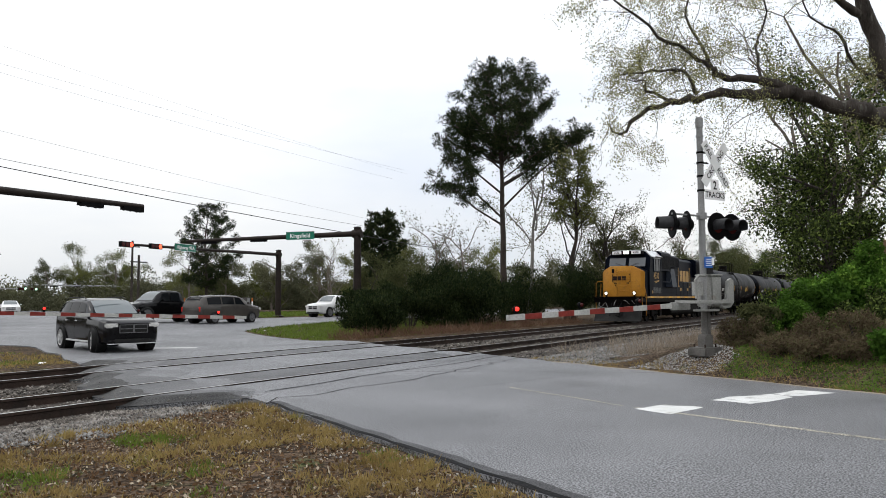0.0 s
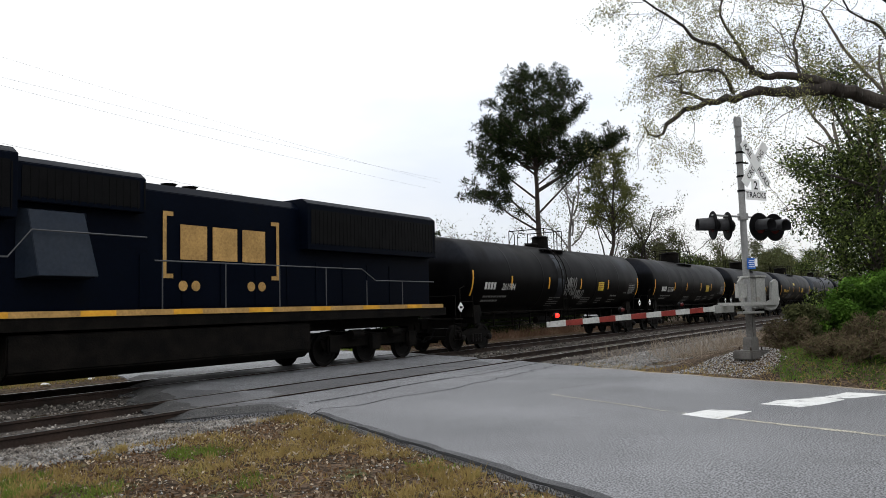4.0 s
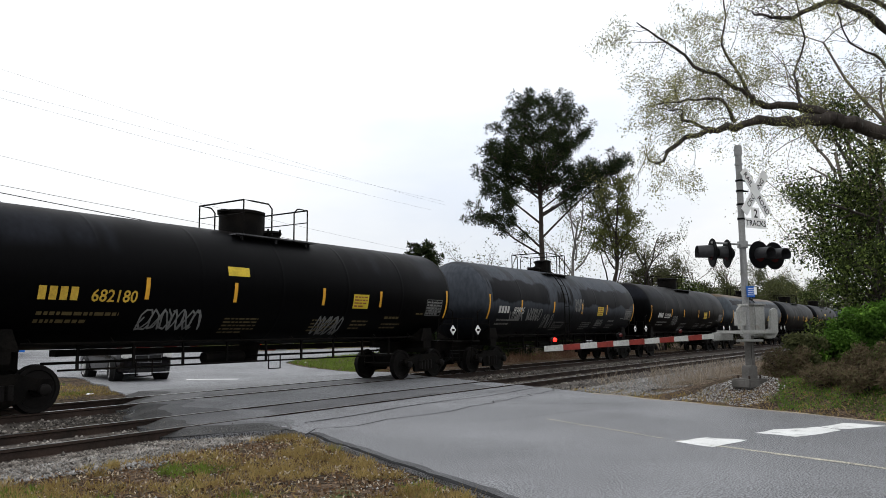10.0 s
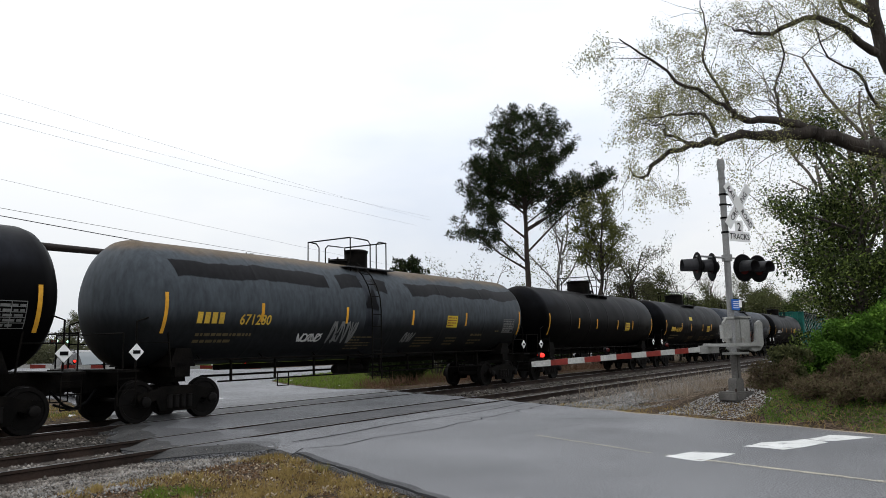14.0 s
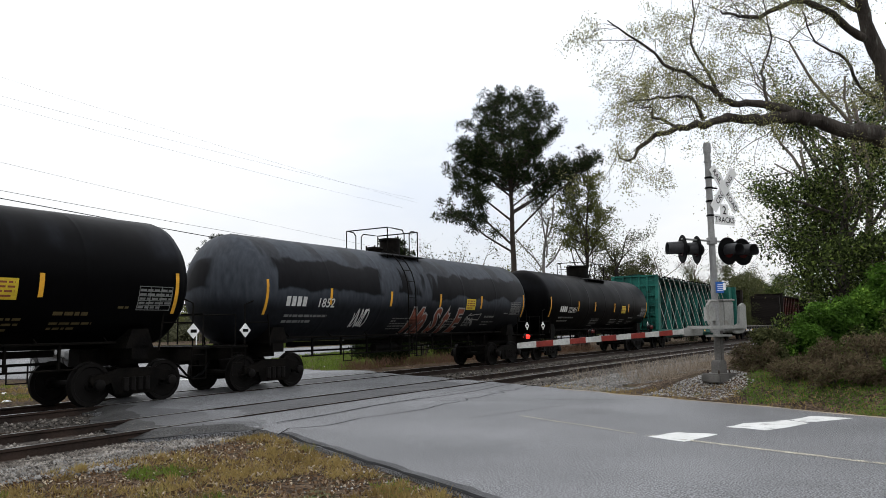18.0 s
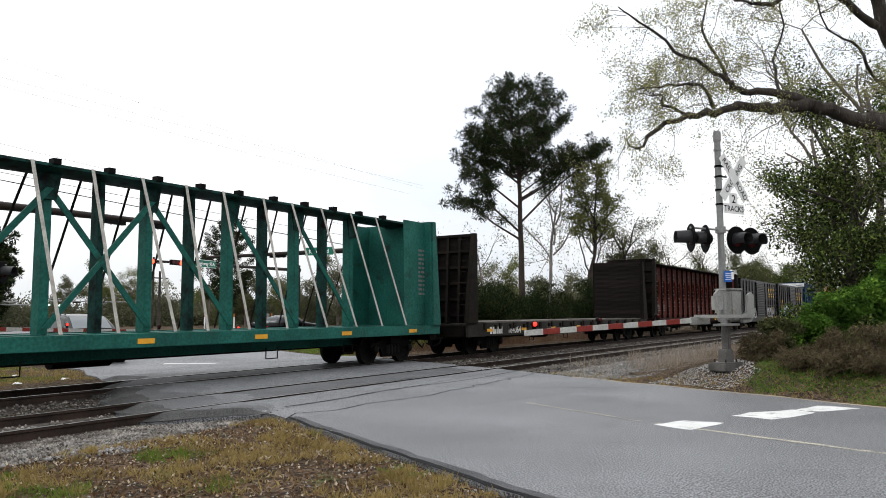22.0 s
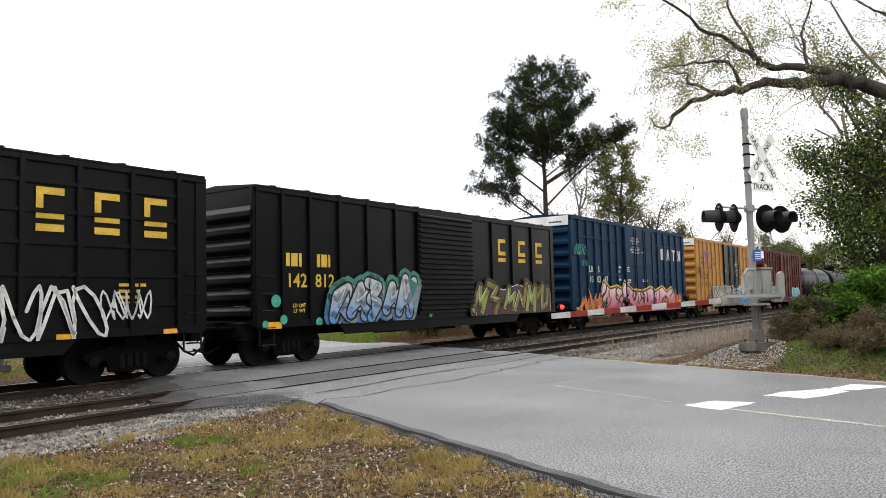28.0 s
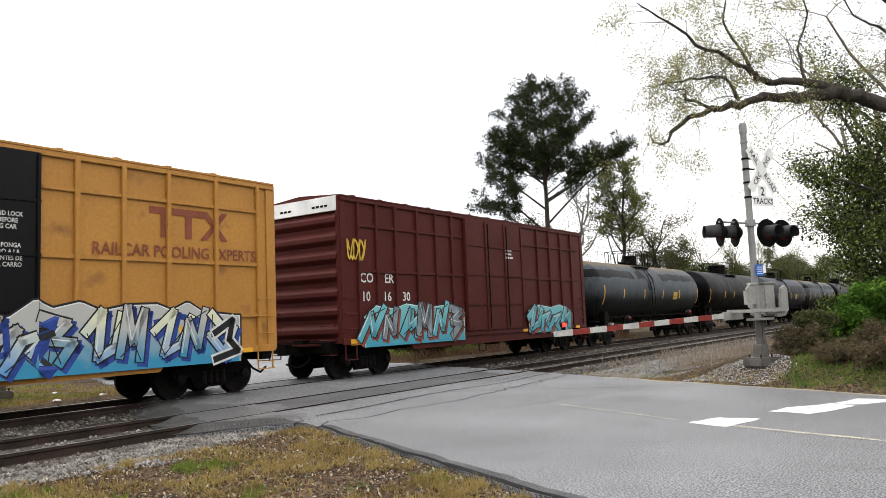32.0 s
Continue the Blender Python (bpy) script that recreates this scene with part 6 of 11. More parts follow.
        for a in (57.5, 58.4, 59.3):
            bm = bmesh.new()
            box(bm, X(a), y, 3.2, 0.74, 0.012, 0.8)
            part("emblem_block", bm, M["engine_number"], hd, "gold emblem block", bevel=0.004)
        for a, d in ((56.72, 1), (60.1, -1)):
            bm = bmesh.new()
            prism(bm, [(X(a) - d * 0.045, 2.37), (X(a) + d * 0.22, 2.37), (X(a) + d * 0.22, 2.47), (X(a) + d * 0.045, 2.47), (X(a) + d * 0.045, 3.77), (X(a) + d * 0.22, 3.77), (X(a) + d * 0.22, 3.87), (X(a) - d * 0.045, 3.87)], y - 0.006, y + 0.006)
            part("emblem_bracket", bm, M["engine_number"], hd, "gold square bracket")
        for a in (57.2, 57.55, 59.2, 59.55):
            bm = bmesh.new()
            lathe(bm, [(0.0, 0.0), (0.12, 0.0), (0.12, 0.012), (0.0, 0.012)], Matrix.Translation((X(a), y, 2.2)) @ Euler((radians(90), 0, 0)).to_matrix().to_4x4(), 14, False)
            part("emblem_disc", bm, M["engine_number"], hd)
        bm = bmesh.new()
        for z in (0.45, 0.8, 1.15, 1.5):
            box(bm, X(46.95), s * 1.3, z, 0.55, 0.34, 0.03)
        box(bm, X(47.25), s * 1.3, 1.0, 0.03, 0.34, 1.3)
        part("steps", bm, und, t)
        for a, b in ((46.3, 46.5), (47.15, 47.35)):
            bm = bmesh.new()
            tube(bm, [(X(b), s * 1.5, 0.8), (X(b), s * 1.5, 1.6), (X(a), s * 1.4, 2.5), (X(a) - 0.1, s * 1.25, 2.62), (X(a) - 0.1, s * 0.8, 2.62)] if a < 46.8 else [(X(b), s * 1.5, 0.45), (X(b), s * 1.5, 1.75), (X(b) - 0.1, s * 1.42, 2.5)], 0.02, 6)
            part("stair_rail", bm, yel, t, "yellow step handrail")
    # fuel tank, plough, couplers, trucks
    bm = bmesh.new()
    loft(bm, [[(X(a), -1.2, 0.35), (X(a), -1.45, 0.55), (X(a), -1.45, 1.25), (X(a), 1.45, 1.25), (X(a), 1.45, 0.55), (X(a), 1.2, 0.35)] for a in (53.2, 60.9)])
    part("fuel_tank", bm, und, t, bevel=0.03)
    bm = bmesh.new()
    loft(bm, [[(X(45.68) + abs(y) * 0.24, y, 0.12), (X(45.95) + abs(y) * 0.2, y, 0.42), (X(46.05) + abs(y) * 0.2, y, 0.82), (X(46.2) + abs(y) * 0.2, y, 0.82), (X(46.15) + abs(y) * 0.2, y, 0.42), (X(45.9) + abs(y) * 0.24, y, 0.12)] for y in np.linspace(-1.5, 1.5, 9)])
    part("snow_plough", bm, M["plough"], t, "dark grey curved pilot plough")
    bm = bmesh.new()
    box(bm, X(46.36), 0, 1.22, 0.18, 2.3, 0.8)
    part("pilot", bm, und, t)
    for pts in (((1.16, 1.32), (1.13, 1.14), (1.02, 1.02), (0.88, 1.08), (0.76, 1.24), (0.68, 1.29), (0.62, 1.2), (0.56, 1.0), (0.46, 0.86), (0.35, 0.83), (0.24, 0.92), (0.15, 1.08), (0.09, 1.28), (0.06, 1.45)), ((-0.42, 1.42), (-0.58, 1.42), (-0.70, 1.34), (-0.78, 1.18)), ((-0.95, 1.42), (-1.05, 1.36), (-1.12, 1.2))):
        bm = bmesh.new()
        tube(bm, [(X(46.2 if k in (0, len(pts) - 1) else 45.98), y, z) for k, (y, z) in enumerate(pts)], 0.017, 7)
        part("air_hose", bm, M["hose_grey"], t, "pale air hose hanging in loops")
    for y in (-0.3, 0.3):
        bm = bmesh.new()
        tube(bm, [(X(46.15), y, 1.3), (X(45.96), y, 1.1), (X(45.92), y + 0.04, 0.7), (X(45.86), y + 0.1, 0.42)], 0.03, 7)
        part("brake_hose", bm, M["black"], t, "black hanging brake hose")
    bm = bmesh.new()
    box(bm, X(46.28), 0, 1.63, 0.5, 3.0, 0.07)
    part("front_platform", bm, und, t, bevel=0.01)
    for s in (-1, 1):
        bm = bmesh.new()
        rod(bm, (X(46.0), s * 0.35, 0.93), (X(45.98), s * 1.2, 1.0), 0.018, seg=6)
        part("cut_lever", bm, M["hose_grey"], t, "pale uncoupling lever")
        bm = bmesh.new()
        lathe(bm, [(0.0, 0.0), (0.1, 0.0), (0.1, 0.012), (0.0, 0.012)], Matrix.Translation((X(48.75), s * 1.5, 1.95)) @ Euler((radians(90), 0, 0)).to_matrix().to_4x4(), 16, False)
        part("builder_disc", bm, M["engine_number"], t, "small gold disc")
    coupler(t, X(46.15), -1)
    coupler(t, X(66.9), 1)
    for q in (49.75, 63.9):
        truck(t, X(q), 3, 1.82, 0.46, "black three-axle truck")
        for s in (-1, 1):
            for k in range(3):
                bm = bmesh.new()
                box(bm, X(q + (k - 1) * 1.82), s * 1.12, 0.62, 0.46, 0.16, 0.5)
                part("axle_box", bm, und, t, bevel=0.04)
            for k in (-0.9, 0.9):
                bm = bmesh.new()
                rod(bm, (X(q + k) - 0.22, s * 1.16, 0.86), (X(q + k) + 0.22, s * 1.16, 0.86), 0.14, seg=12)
                part("brake_cylinder", bm, und, t, "black brake cylinder")
        for k in (-1.82, 0.0, 1.82):
            bm = bmesh.new()
            box(bm, X(q + k), 0, 0.66, 1.1, 1.3, 0.5)
            part("traction_motor", bm, und, t, bevel=0.05)
    t["u"] = mid
    return t


CARS.append(locomotive(44.35, 67.2))


# ---- box cars ----
RIB = {}


def rib_mesh(key, sx, sy, sz, material, bev=0.012):
    k = (key, round(sx, 3), round(sy, 3), round(sz, 3))
    if k not in RIB:
        bm = bmesh.new()
        if key.startswith("hat"):
            bm = bmesh.new()
            prof = [(sy / 2, -sz / 2), (-sy / 2, -sz / 6), (-sy / 2, sz / 6), (sy / 2, sz / 2)]
            loft(bm, [[(e * sx / 2, y, z) for y, z in prof] for e in (-1, 1)])
        else:
            box(bm, 0, 0, 0, sx, sy, sz)
        RIB[k] = finish(bm, "rib", material, bevel=bev)
    return RIB[k]


def put_mesh(name, me, parent, x, y, z):
    o = new(name, me)
    o.parent = parent
    o.location = (x, y, z)
    return o


def box_car(u0, u1, ztop, paint, door, posts, belts, label, panel=True, zbot=1.0, roof=None, door_paint=None, corrugated_door=False, skirt=True, louvred=False):
    t = thing("box_car", label, "box car", "freight cars of the train")
    mid = (u0 + u1) / 2
    X = lambda q: q - mid
    half = (u1 - u0) / 2
    w = 1.50 if ztop > 5 else 1.46
    me_p = M[paint]
    bm = bmesh.new()
    box(bm, 0, 0, (zbot + ztop) / 2, 2 * half - 0.06, 2 * w, ztop - zbot)
    body = part("body", bm, me_p, t, "", bevel=0.01)
    bm = bmesh.new()
    loft(bm, [[(a, -w - 0.07, ztop), (a, -w - 0.07, ztop + 0.04), (a, 0, ztop + 0.16), (a, w + 0.07, ztop + 0.04), (a, w + 0.07, ztop)] for a in (-half, half)])
    rf = part("roof", bm, M[roof or paint], t, "shallow ridged steel roof")
    for k in range(int(2 * half / 1.2)):
        bm = bmesh.new()
        a = -half + 0.6 + k * 1.2
        loft(bm, [[(q, -w - 0.04, ztop + 0.04), (q, -w - 0.04, ztop + 0.075), (q, 0, ztop + 0.2), (q, w + 0.04, ztop + 0.075), (q, w + 0.04, ztop + 0.04), (q, 0, ztop + 0.15)] for q in (a - 0.06, a + 0.06)])
        part("roof_rib", bm, M[roof or paint], rf)
    d0, d1 = door
    for s in (-1, 1):
        for q in posts:
            put_mesh("side_post", rib_mesh(paint, 0.11, 0.075, ztop - zbot - 0.04, me_p), body, X(q), s * (w + 0.035), (ztop + zbot) / 2)
        for z in belts:
            for a, b in ((u0 + 0.75, d0 - 0.03), (d1 + 0.03, u1 - 0.55)):
                put_mesh("side_belt", rib_mesh(paint, b - a, 0.05, 0.09, me_p), body, X((a + b) / 2), s * (w + 0.024), z)
        for a in (u0 + 0.12, u1 - 0.12):
            put_mesh("corner_post", rib_mesh(paint, 0.24, 0.03, ztop - zbot, me_p), body, X(a), s * (w + 0.015), (ztop + zbot) / 2)
        put_mesh("top_chord", rib_mesh(paint, 2 * half, 0.06, 0.12, me_p), body, 0, s * (w + 0.03), ztop - 0.06)
        put_mesh("side_sill", rib_mesh(paint, 2 * half, 0.05, 0.16, me_p), body, 0, s * (w + 0.025), zbot + 0.04)
        dm = M[door_paint or paint]
        bm = bmesh.new()
        box(bm, X((d0 + d1) / 2), s * (w + 0.06), (ztop + zbot) / 2 + 0.02, d1 - d0, 0.07, ztop - zbot - 0.22)
        dr = part("door", bm, dm, body, "sliding plug door" if not corrugated_door else "ribbed sliding door", bevel=0.01)
        if corrugated_door:
            n = 19
            for k in range(n):
                o = put_mesh("door_rib", rib_mesh("hat" + paint, d1 - d0 - 0.1, 0.06, 0.13, dm, 0.004), dr, X((d0 + d1) / 2), s * (w + 0.12), zbot + 0.28 + k * (ztop - zbot - 0.5) / (n - 1))
                o.rotation_euler = (0, 0, 0 if s < 0 else math.pi)
        else:
            for q in (d0 + 0.05, (d0 * 2 + d1) / 3, (d0 + d1 * 2) / 3, d1 - 0.05):
                put_mesh("door_bar", rib_mesh("d" + paint, 0.07, 0.05, ztop - zbot - 0.24, dm), dr, X(q), s * (w + 0.11), (ztop + zbot) / 2)
            for f in (0.25, 0.5, 0.75):
                put_mesh("door_bar", rib_mesh("d" + paint, d1 - d0, 0.05, 0.06, dm), dr, X((d0 + d1) / 2), s * (w + 0.105), zbot + (ztop - zbot) * f)
            bm = bmesh.new()
            for q in ((d0 * 2 + d1) / 3, (d0 + d1 * 2) / 3):
                rod(bm, (X(q) + 0.12, s * (w + 0.15), zbot + 0.2), (X(q) + 0.12, s * (w + 0.15), ztop - 0.2), 0.022, seg=6)
            part("lock_rod", bm, M["under"], dr)
        # deeper sill in the middle and reflectors
        bm = bmesh.new()
        prism(bm, [(X(u0 + 2.9), zbot), (X(u1 - 2.9), zbot), (X(u1 - 3.2), zbot - 0.32), (X(u0 + 3.2), zbot - 0.32)], s * (w - 0.06), s * w)
        part("fishbelly_sill", bm, me_p if skirt else M["under"], t)
        for q in (u0 + 0.55, u0 + 4.0, u1 - 5.5, u1 - 3.2, u1 - 0.9):
            bm = bmesh.new()
            box(bm, X(q), s * (w + 0.055), zbot + 0.02, 0.5 if q in (u0 + 0.55,) else 0.34, 0.01, 0.17 if q in (u0 + 0.55,) else 0.1)
            part("reflector", bm, M["stripe_yellow"], t, "orange-yellow reflector")
        bm = bmesh.new()
        for k in range(5):
            bm = bmesh.new()
            z = zbot - 0.45 + k * 0.42
            tube(bm, [(X(u0) + 0.1, s * (w + 0.03), z), (X(u0) + 0.1, s * (w + 0.1), z), (X(u0) + 0.55, s * (w + 0.1), z), (X(u0) + 0.55, s * (w + 0.03), z)], 0.013, 5)
            part("grab_iron", bm, me_p, t)
            bm = bmesh.new()
            tube(bm, [(X(u1) - 0.1, s * (w + 0.03), z), (X(u1) - 0.1, s * (w + 0.1), z), (X(u1) - 0.55, s * (w + 0.1), z), (X(u1) - 0.55, s * (w + 0.03), z)], 0.013, 5)
            part("grab_iron", bm, me_p, t)
        bm = bmesh.new()
        for e in (X(u0) + 0.1, X(u0) + 0.55, X(u1) - 0.1, X(u1) - 0.55):
            rod(bm, (e, s * (w + 0.03), zbot - 0.45), (e, s * (w + 0.03), zbot + 0.1), 0.02, seg=5)
        part("side_ladder", bm, me_p, t)
    # corrugated ends
    for d in (-1, 1):
        n = 7
        for k in range(n):
            bm = bmesh.new()
            z = zbot + 0.35 + k * (ztop - zbot - 1.0) / (n - 1)
            prism(bm, [(d * half - d * 0.03, z - 0.20), (d * half + d * 0.12, z - 0.07), (d * half + d * 0.12, z + 0.05), (d * half - d * 0.03, z + 0.20)], -w + 0.04, w - 0.04)
            part("end_rib", bm, me_p, body, bevel=0.01)
        for s in (-1, 1):
            bm = bmesh.new()
            box(bm, d * half, s * (w - 0.04), (zbot + ztop) / 2, 0.14, 0.1, ztop - zbot)
            part("end_post", bm, me_p, body, bevel=0.01)
        if panel:
            bm = bmesh.new()
            box(bm, d * half + d * 0.06, 0, ztop - 0.2, 0.06, 2 * w - 0.05, 0.42)
            pn = part("excess_height_panel", bm, M["panel_white"], body, "white end warning panel", bevel=0.008)
            bm = bmesh.new()
            for k in range(7):
                box(bm, d * half + d * 0.094, (-1.1 + 0.16 * k) if k < 4 else (0.35 + 0.16 * (k - 4)), ztop - 0.25, 0.006, 0.12, 0.06)
            part("panel_lettering", bm, M["black"], pn)
        bm = bmesh.new()
        box(bm, d * half, 0, zbot - 0.1, 0.3, 2.4, 0.3)
        box(bm, d * half * 0.5, 0, zbot - 0.18, half, 0.4, 0.3)
        box(bm, d * (half - 1.5), 0, zbot - 0.1, 0.5, 2.4, 0.22)
        part("centre_sill", bm, M["under"], t)
        bm = bmesh.new()
        for s in (-1, 1):
            for k in range(4):
                z = zbot - 0.3 + k * 0.4
                tube(bm, [(d * half, s * 1.3, z), (d * (half + 0.16), s * 1.3, z), (d * (half + 0.16), s * 0.85, z), (d * half, s * 0.85, z)], 0.014, 5)
        box(bm, d * (half + 0.2), 0, zbot - 0.02, 0.35, 1.7, 0.04)
        part("end_ladder", bm, me_p, t)
        coupler(t, d * half, d)
        truck(t, d * (half - 1.5))
    bm = bmesh.new()
    rod(bm, (-1.2, 0.5, 0.72), (0.2, 0.5, 0.72), 0.2, seg=12)
    box(bm, 1.2, -0.7, 0.75, 0.5, 0.4, 0.35)
    rod(bm, (-half + 2.5, -0.2, 0.7), (half - 2.5, -0.2, 0.7), 0.03, seg=6)
    tube(bm, [(-0.9, -w + 0.02, zbot), (-0.9, -w + 0.02, 0.42), (-0.45, -w + 0.02, 0.42), (-0.45, -w + 0.02, zbot)], 0.02, 5)
    part("brake_gear", bm, M["under"], t)
    t["u"] = mid
    return t, X, w


def on_side(X, w, door=(0.0, 0.0), low=0.97):
    """Paint that lies over the ribs of a car's side, and over its door, down to the sill."""
    return lambda x, z, lift: (X(x), -(w + 0.076 + (0.066 if door[0] <= x <= door[1] else 0.0)) - lift, max(z, low))


# two black cars with gold letters
c, X, w = box_car(330.2, 346.0, 4.44, "box_black", (336.2, 339.4), [331.2, 332.4, 333.6, 334.8, 340.6, 341.97, 343.06, 344.2, 345.31], [1.6, 2.2, 2.8, 3.4, 3.95], "black box car with gold letter blocks and white scrawls", panel=False, corrugated_door=True)
for a in (342.5, 343.65, 344.75):
    bm = bmesh.new()
    y = -(w + 0.03)
    for q in ([(-0.27, 0.0), (0.27, 0.0), (0.27, 0.14), (-0.13, 0.14), (-0.13, 0.46), (0.27, 0.46), (0.27, 0.6), (-0.27, 0.6)], [(-0.27, -0.24), (0.27, -0.24), (0.27, -0.1), (-0.27, -0.1)]):
        bm.faces.new([bm.verts.new((X(a) + u_, y, 3.25 + v)) for u_, v in q])
    part("gold_letter_block", bm, M["letter_yellow"], c, "gold letter block", smooth=0)
scribble(c, 341.0, 343.6, 0.95, 2.0, on_side(X, w), 31, M["spray_white"], 0.07, 4, "white sprayed scrawl")
scribble(c, 343.5, 344.6, 1.3, 1.9, on_side(X, w), 32, M["spray_white"], 0.04, 4, "white sprayed scrawl")
scribble(c, 331.0, 336.0, 1.0, 1.9, on_side(X, w), 33, M["spray_white"], 0.07, 5, "white sprayed scrawl")
bars(c, "fine_lettering", X(343.9), 1.6, 0.7, 0.5, 4, -(w + 0.04), M["letter_yellow"], 5)
CARS.append(c)
c, X, w = box_car(347.5, 363.4, 4.44, "box_black", (354.0, 357.15), [348.37, 349.34, 350.47, 351.64, 352.95, 358.52, 359.96, 361.53], [], "black box car with gold numbers and bright graffiti", panel=False, corrugated_door=True)
letters("142", 0.36, side(X(348.87), 1.97, -(w + 0.012)), M["letter_yellow"], c, "gold number")
letters("812", 0.36, side(X(349.9), 1.97, -(w + 0.012)), M["letter_yellow"], c, "gold number")
letters("LD LMT\nLT WT", 0.10, side(X(348.95), 1.45, -(w + 0.012)), M["letter_yellow"], c, "small gold stencils")
bars(c, "reporting_mark", X(348.5), 2.5, 0.75, 0.34, 1, -(w + 0.012), M["letter_yellow"], 2, 1.0)
bars(c, "reporting_mark", X(349.6), 2.5, 0.7, 0.34, 1, -(w + 0.012), M["letter_yellow"], 3, 1.0)
for a in (359.25, 360.75, 362.15):
    bm = bmesh.new()
    y = -(w + 0.012)
    for q in ([(-0.27, 0.0), (0.27, 0.0), (0.27, 0.14), (-0.13, 0.14), (-0.13, 0.46), (0.27, 0.46), (0.27, 0.6), (-0.27, 0.6)], [(-0.27, -0.24), (0.27, -0.24), (0.27, -0.1), (-0.27, -0.1)]):
        bm.faces.new([bm.verts.new((X(a) + u_, y, 3.15 + v)) for u_, v in q])
    part("gold_letter_block", bm, M["letter_yellow"], c, "gold letter block", smooth=0)
graffiti(c, 350.1, 353.7, 0.95, 2.25, on_side(X, w, (354.0, 357.15)), 41, 5, [M["spray_blue"]], M["spray_black"], 0.36, M["spray_deep"], "blue and silver graffiti with a mint edge", 0.1, M["spray_silver"], True)
for a, z, rr in ((348.1, 1.62, 0.16), (348.35, 1.15, 0.12), (347.75, 1.05, 0.10), (354.3, 1.55, 0.13), (354.6, 1.1, 0.09), (349.6, 1.05, 0.12), (352.6, 2.2, 0.14), (350.6, 2.0, 0.12)):
    bm = bmesh.new()
    bm.faces.new([bm.verts.new(on_side(X, w)(a + rr * math.cos(q * math.pi / 8), z + rr * math.sin(q * math.pi / 8), 0.0)) for q in range(16)])
    part("graffiti_dot", bm, M["spray_green"], c, "mint sprayed dot", smooth=0)
put = on_side(X, w, (354.0, 357.15))
over = lambda x, z, lift: put(x, z, lift + 0.004)
mural(c, put, 357.3, 362.9, 0.98, [(357.3, 1.7), (358.2, 2.0), (359.2, 1.85), (360.2, 2.05), (361.4, 1.88), (362.3, 2.0), (362.9, 1.75)], M["spray_maroon"], [], "maroon graffiti slab")
graffiti(c, 357.2, 362.8, 0.9, 2.18, over, 42, 6, [M["spray_lime"], M["spray_olive"]], M["spray_black"], 0.25, M["spray_tan"], "lime graffiti letters with maroon shadows", 0.2, M["spray_maroon"])
CARS.append(c)
# blue car
c, X, w = box_car(365.05, 380.6, 5.1, "box_blue", (371.0, 374.9), [365.83, 366.69, 367.54, 368.38, 369.28, 370.16, 375.9, 376.95, 378.0, 379.05, 380.1], [2.57, 4.23, 1.2], "deep blue box car with pink flame graffiti")
for a, z, q in ((367.1, 2.66, "LR"), (367.95, 2.66, "S"), (367.1, 2.2, "10"), (367.95, 2.2, "03"), (368.8, 2.2, "47")):
    letters(q, 0.30, side(X(a), z, -(w + 0.012)), M["letter_white"], c)
letters("CLOSE AND LOCK\nBOTH DOORS BEFORE\nMOVING CAR", 0.10, side(X(372.4), 4.42, -(w + 0.1)), M["letter_white"], c, "white door warning", 0.85)
letters("CIERRE Y BLOQUEE\nAMBAS PUERTAS ANTES\nDE MOVER EL CARRO", 0.10, side(X(372.4), 3.98, -(w + 0.1)), M["letter_white"], c, "white door warning", 0.85)
bars(c, "lettering", X(370.2), 2.3, 0.4, 0.8, 4, -(w + 0.02), M["letter_white"], 10)
bars(c, "lettering", X(371.25), 2.75, 0.35, 0.3, 3, -(w + 0.1), M["letter_white"], 13)
bars(c, "lettering", X(371.3), 2.2, 0.4, 0.22, 3, -(w + 0.1), M["letter_white"], 14)
bars(c, "lettering", X(373.3), 2.25, 0.9, 0.16, 2, -(w + 0.1), M["letter_white"], 15)
bars(c, "lettering", X(373.3), 3.75, 0.5, 0.1, 1, -(w + 0.1), M["letter_white"], 16)
for k, a in enumerate((376.75, 377.7, 378.65, 379.6)):
    bm = bmesh.new()
    y = -(w + 0.012)
    sh = [[(-0.27, 0), (0.27, 0), (0.27, 0.34), (0.04, 0.34), (0.04, 0.22), (0.13, 0.22), (0.13, 0.13), (-0.12, 0.13), (-0.12, 0.49), (0.27, 0.49), (0.27, 0.62), (-0.27, 0.62)], [(-0.28, 0), (-0.12, 0), (0, 0.42), (0.12, 0), (0.28, 0), (0.08, 0.62), (-0.08, 0.62)],
          [(-0.08, 0), (0.08, 0), (0.08, 0.5), (0.26, 0.5), (0.26, 0.62), (-0.26, 0.62), (-0.26, 0.5), (-0.08, 0.5)], [(-0.28, 0), (-0.1, 0), (0, 0.2), (0.1, 0), (0.28, 0), (0.1, 0.31), (0.28, 0.62), (0.1, 0.62), (0, 0.42), (-0.1, 0.62), (-0.28, 0.62), (-0.1, 0.31)]][k]
    bm.faces.new([bm.verts.new((X(a) + u_, y, 3.5 + v)) for u_, v in sh])
    bmesh.ops.triangulate(bm, faces=bm.faces[:])
    part("white_emblem_block", bm, M["letter_white"], c, "white emblem block", smooth=0)
rng = np.random.default_rng(5)
put = on_side(X, w, (371.0, 374.9), 0.72)
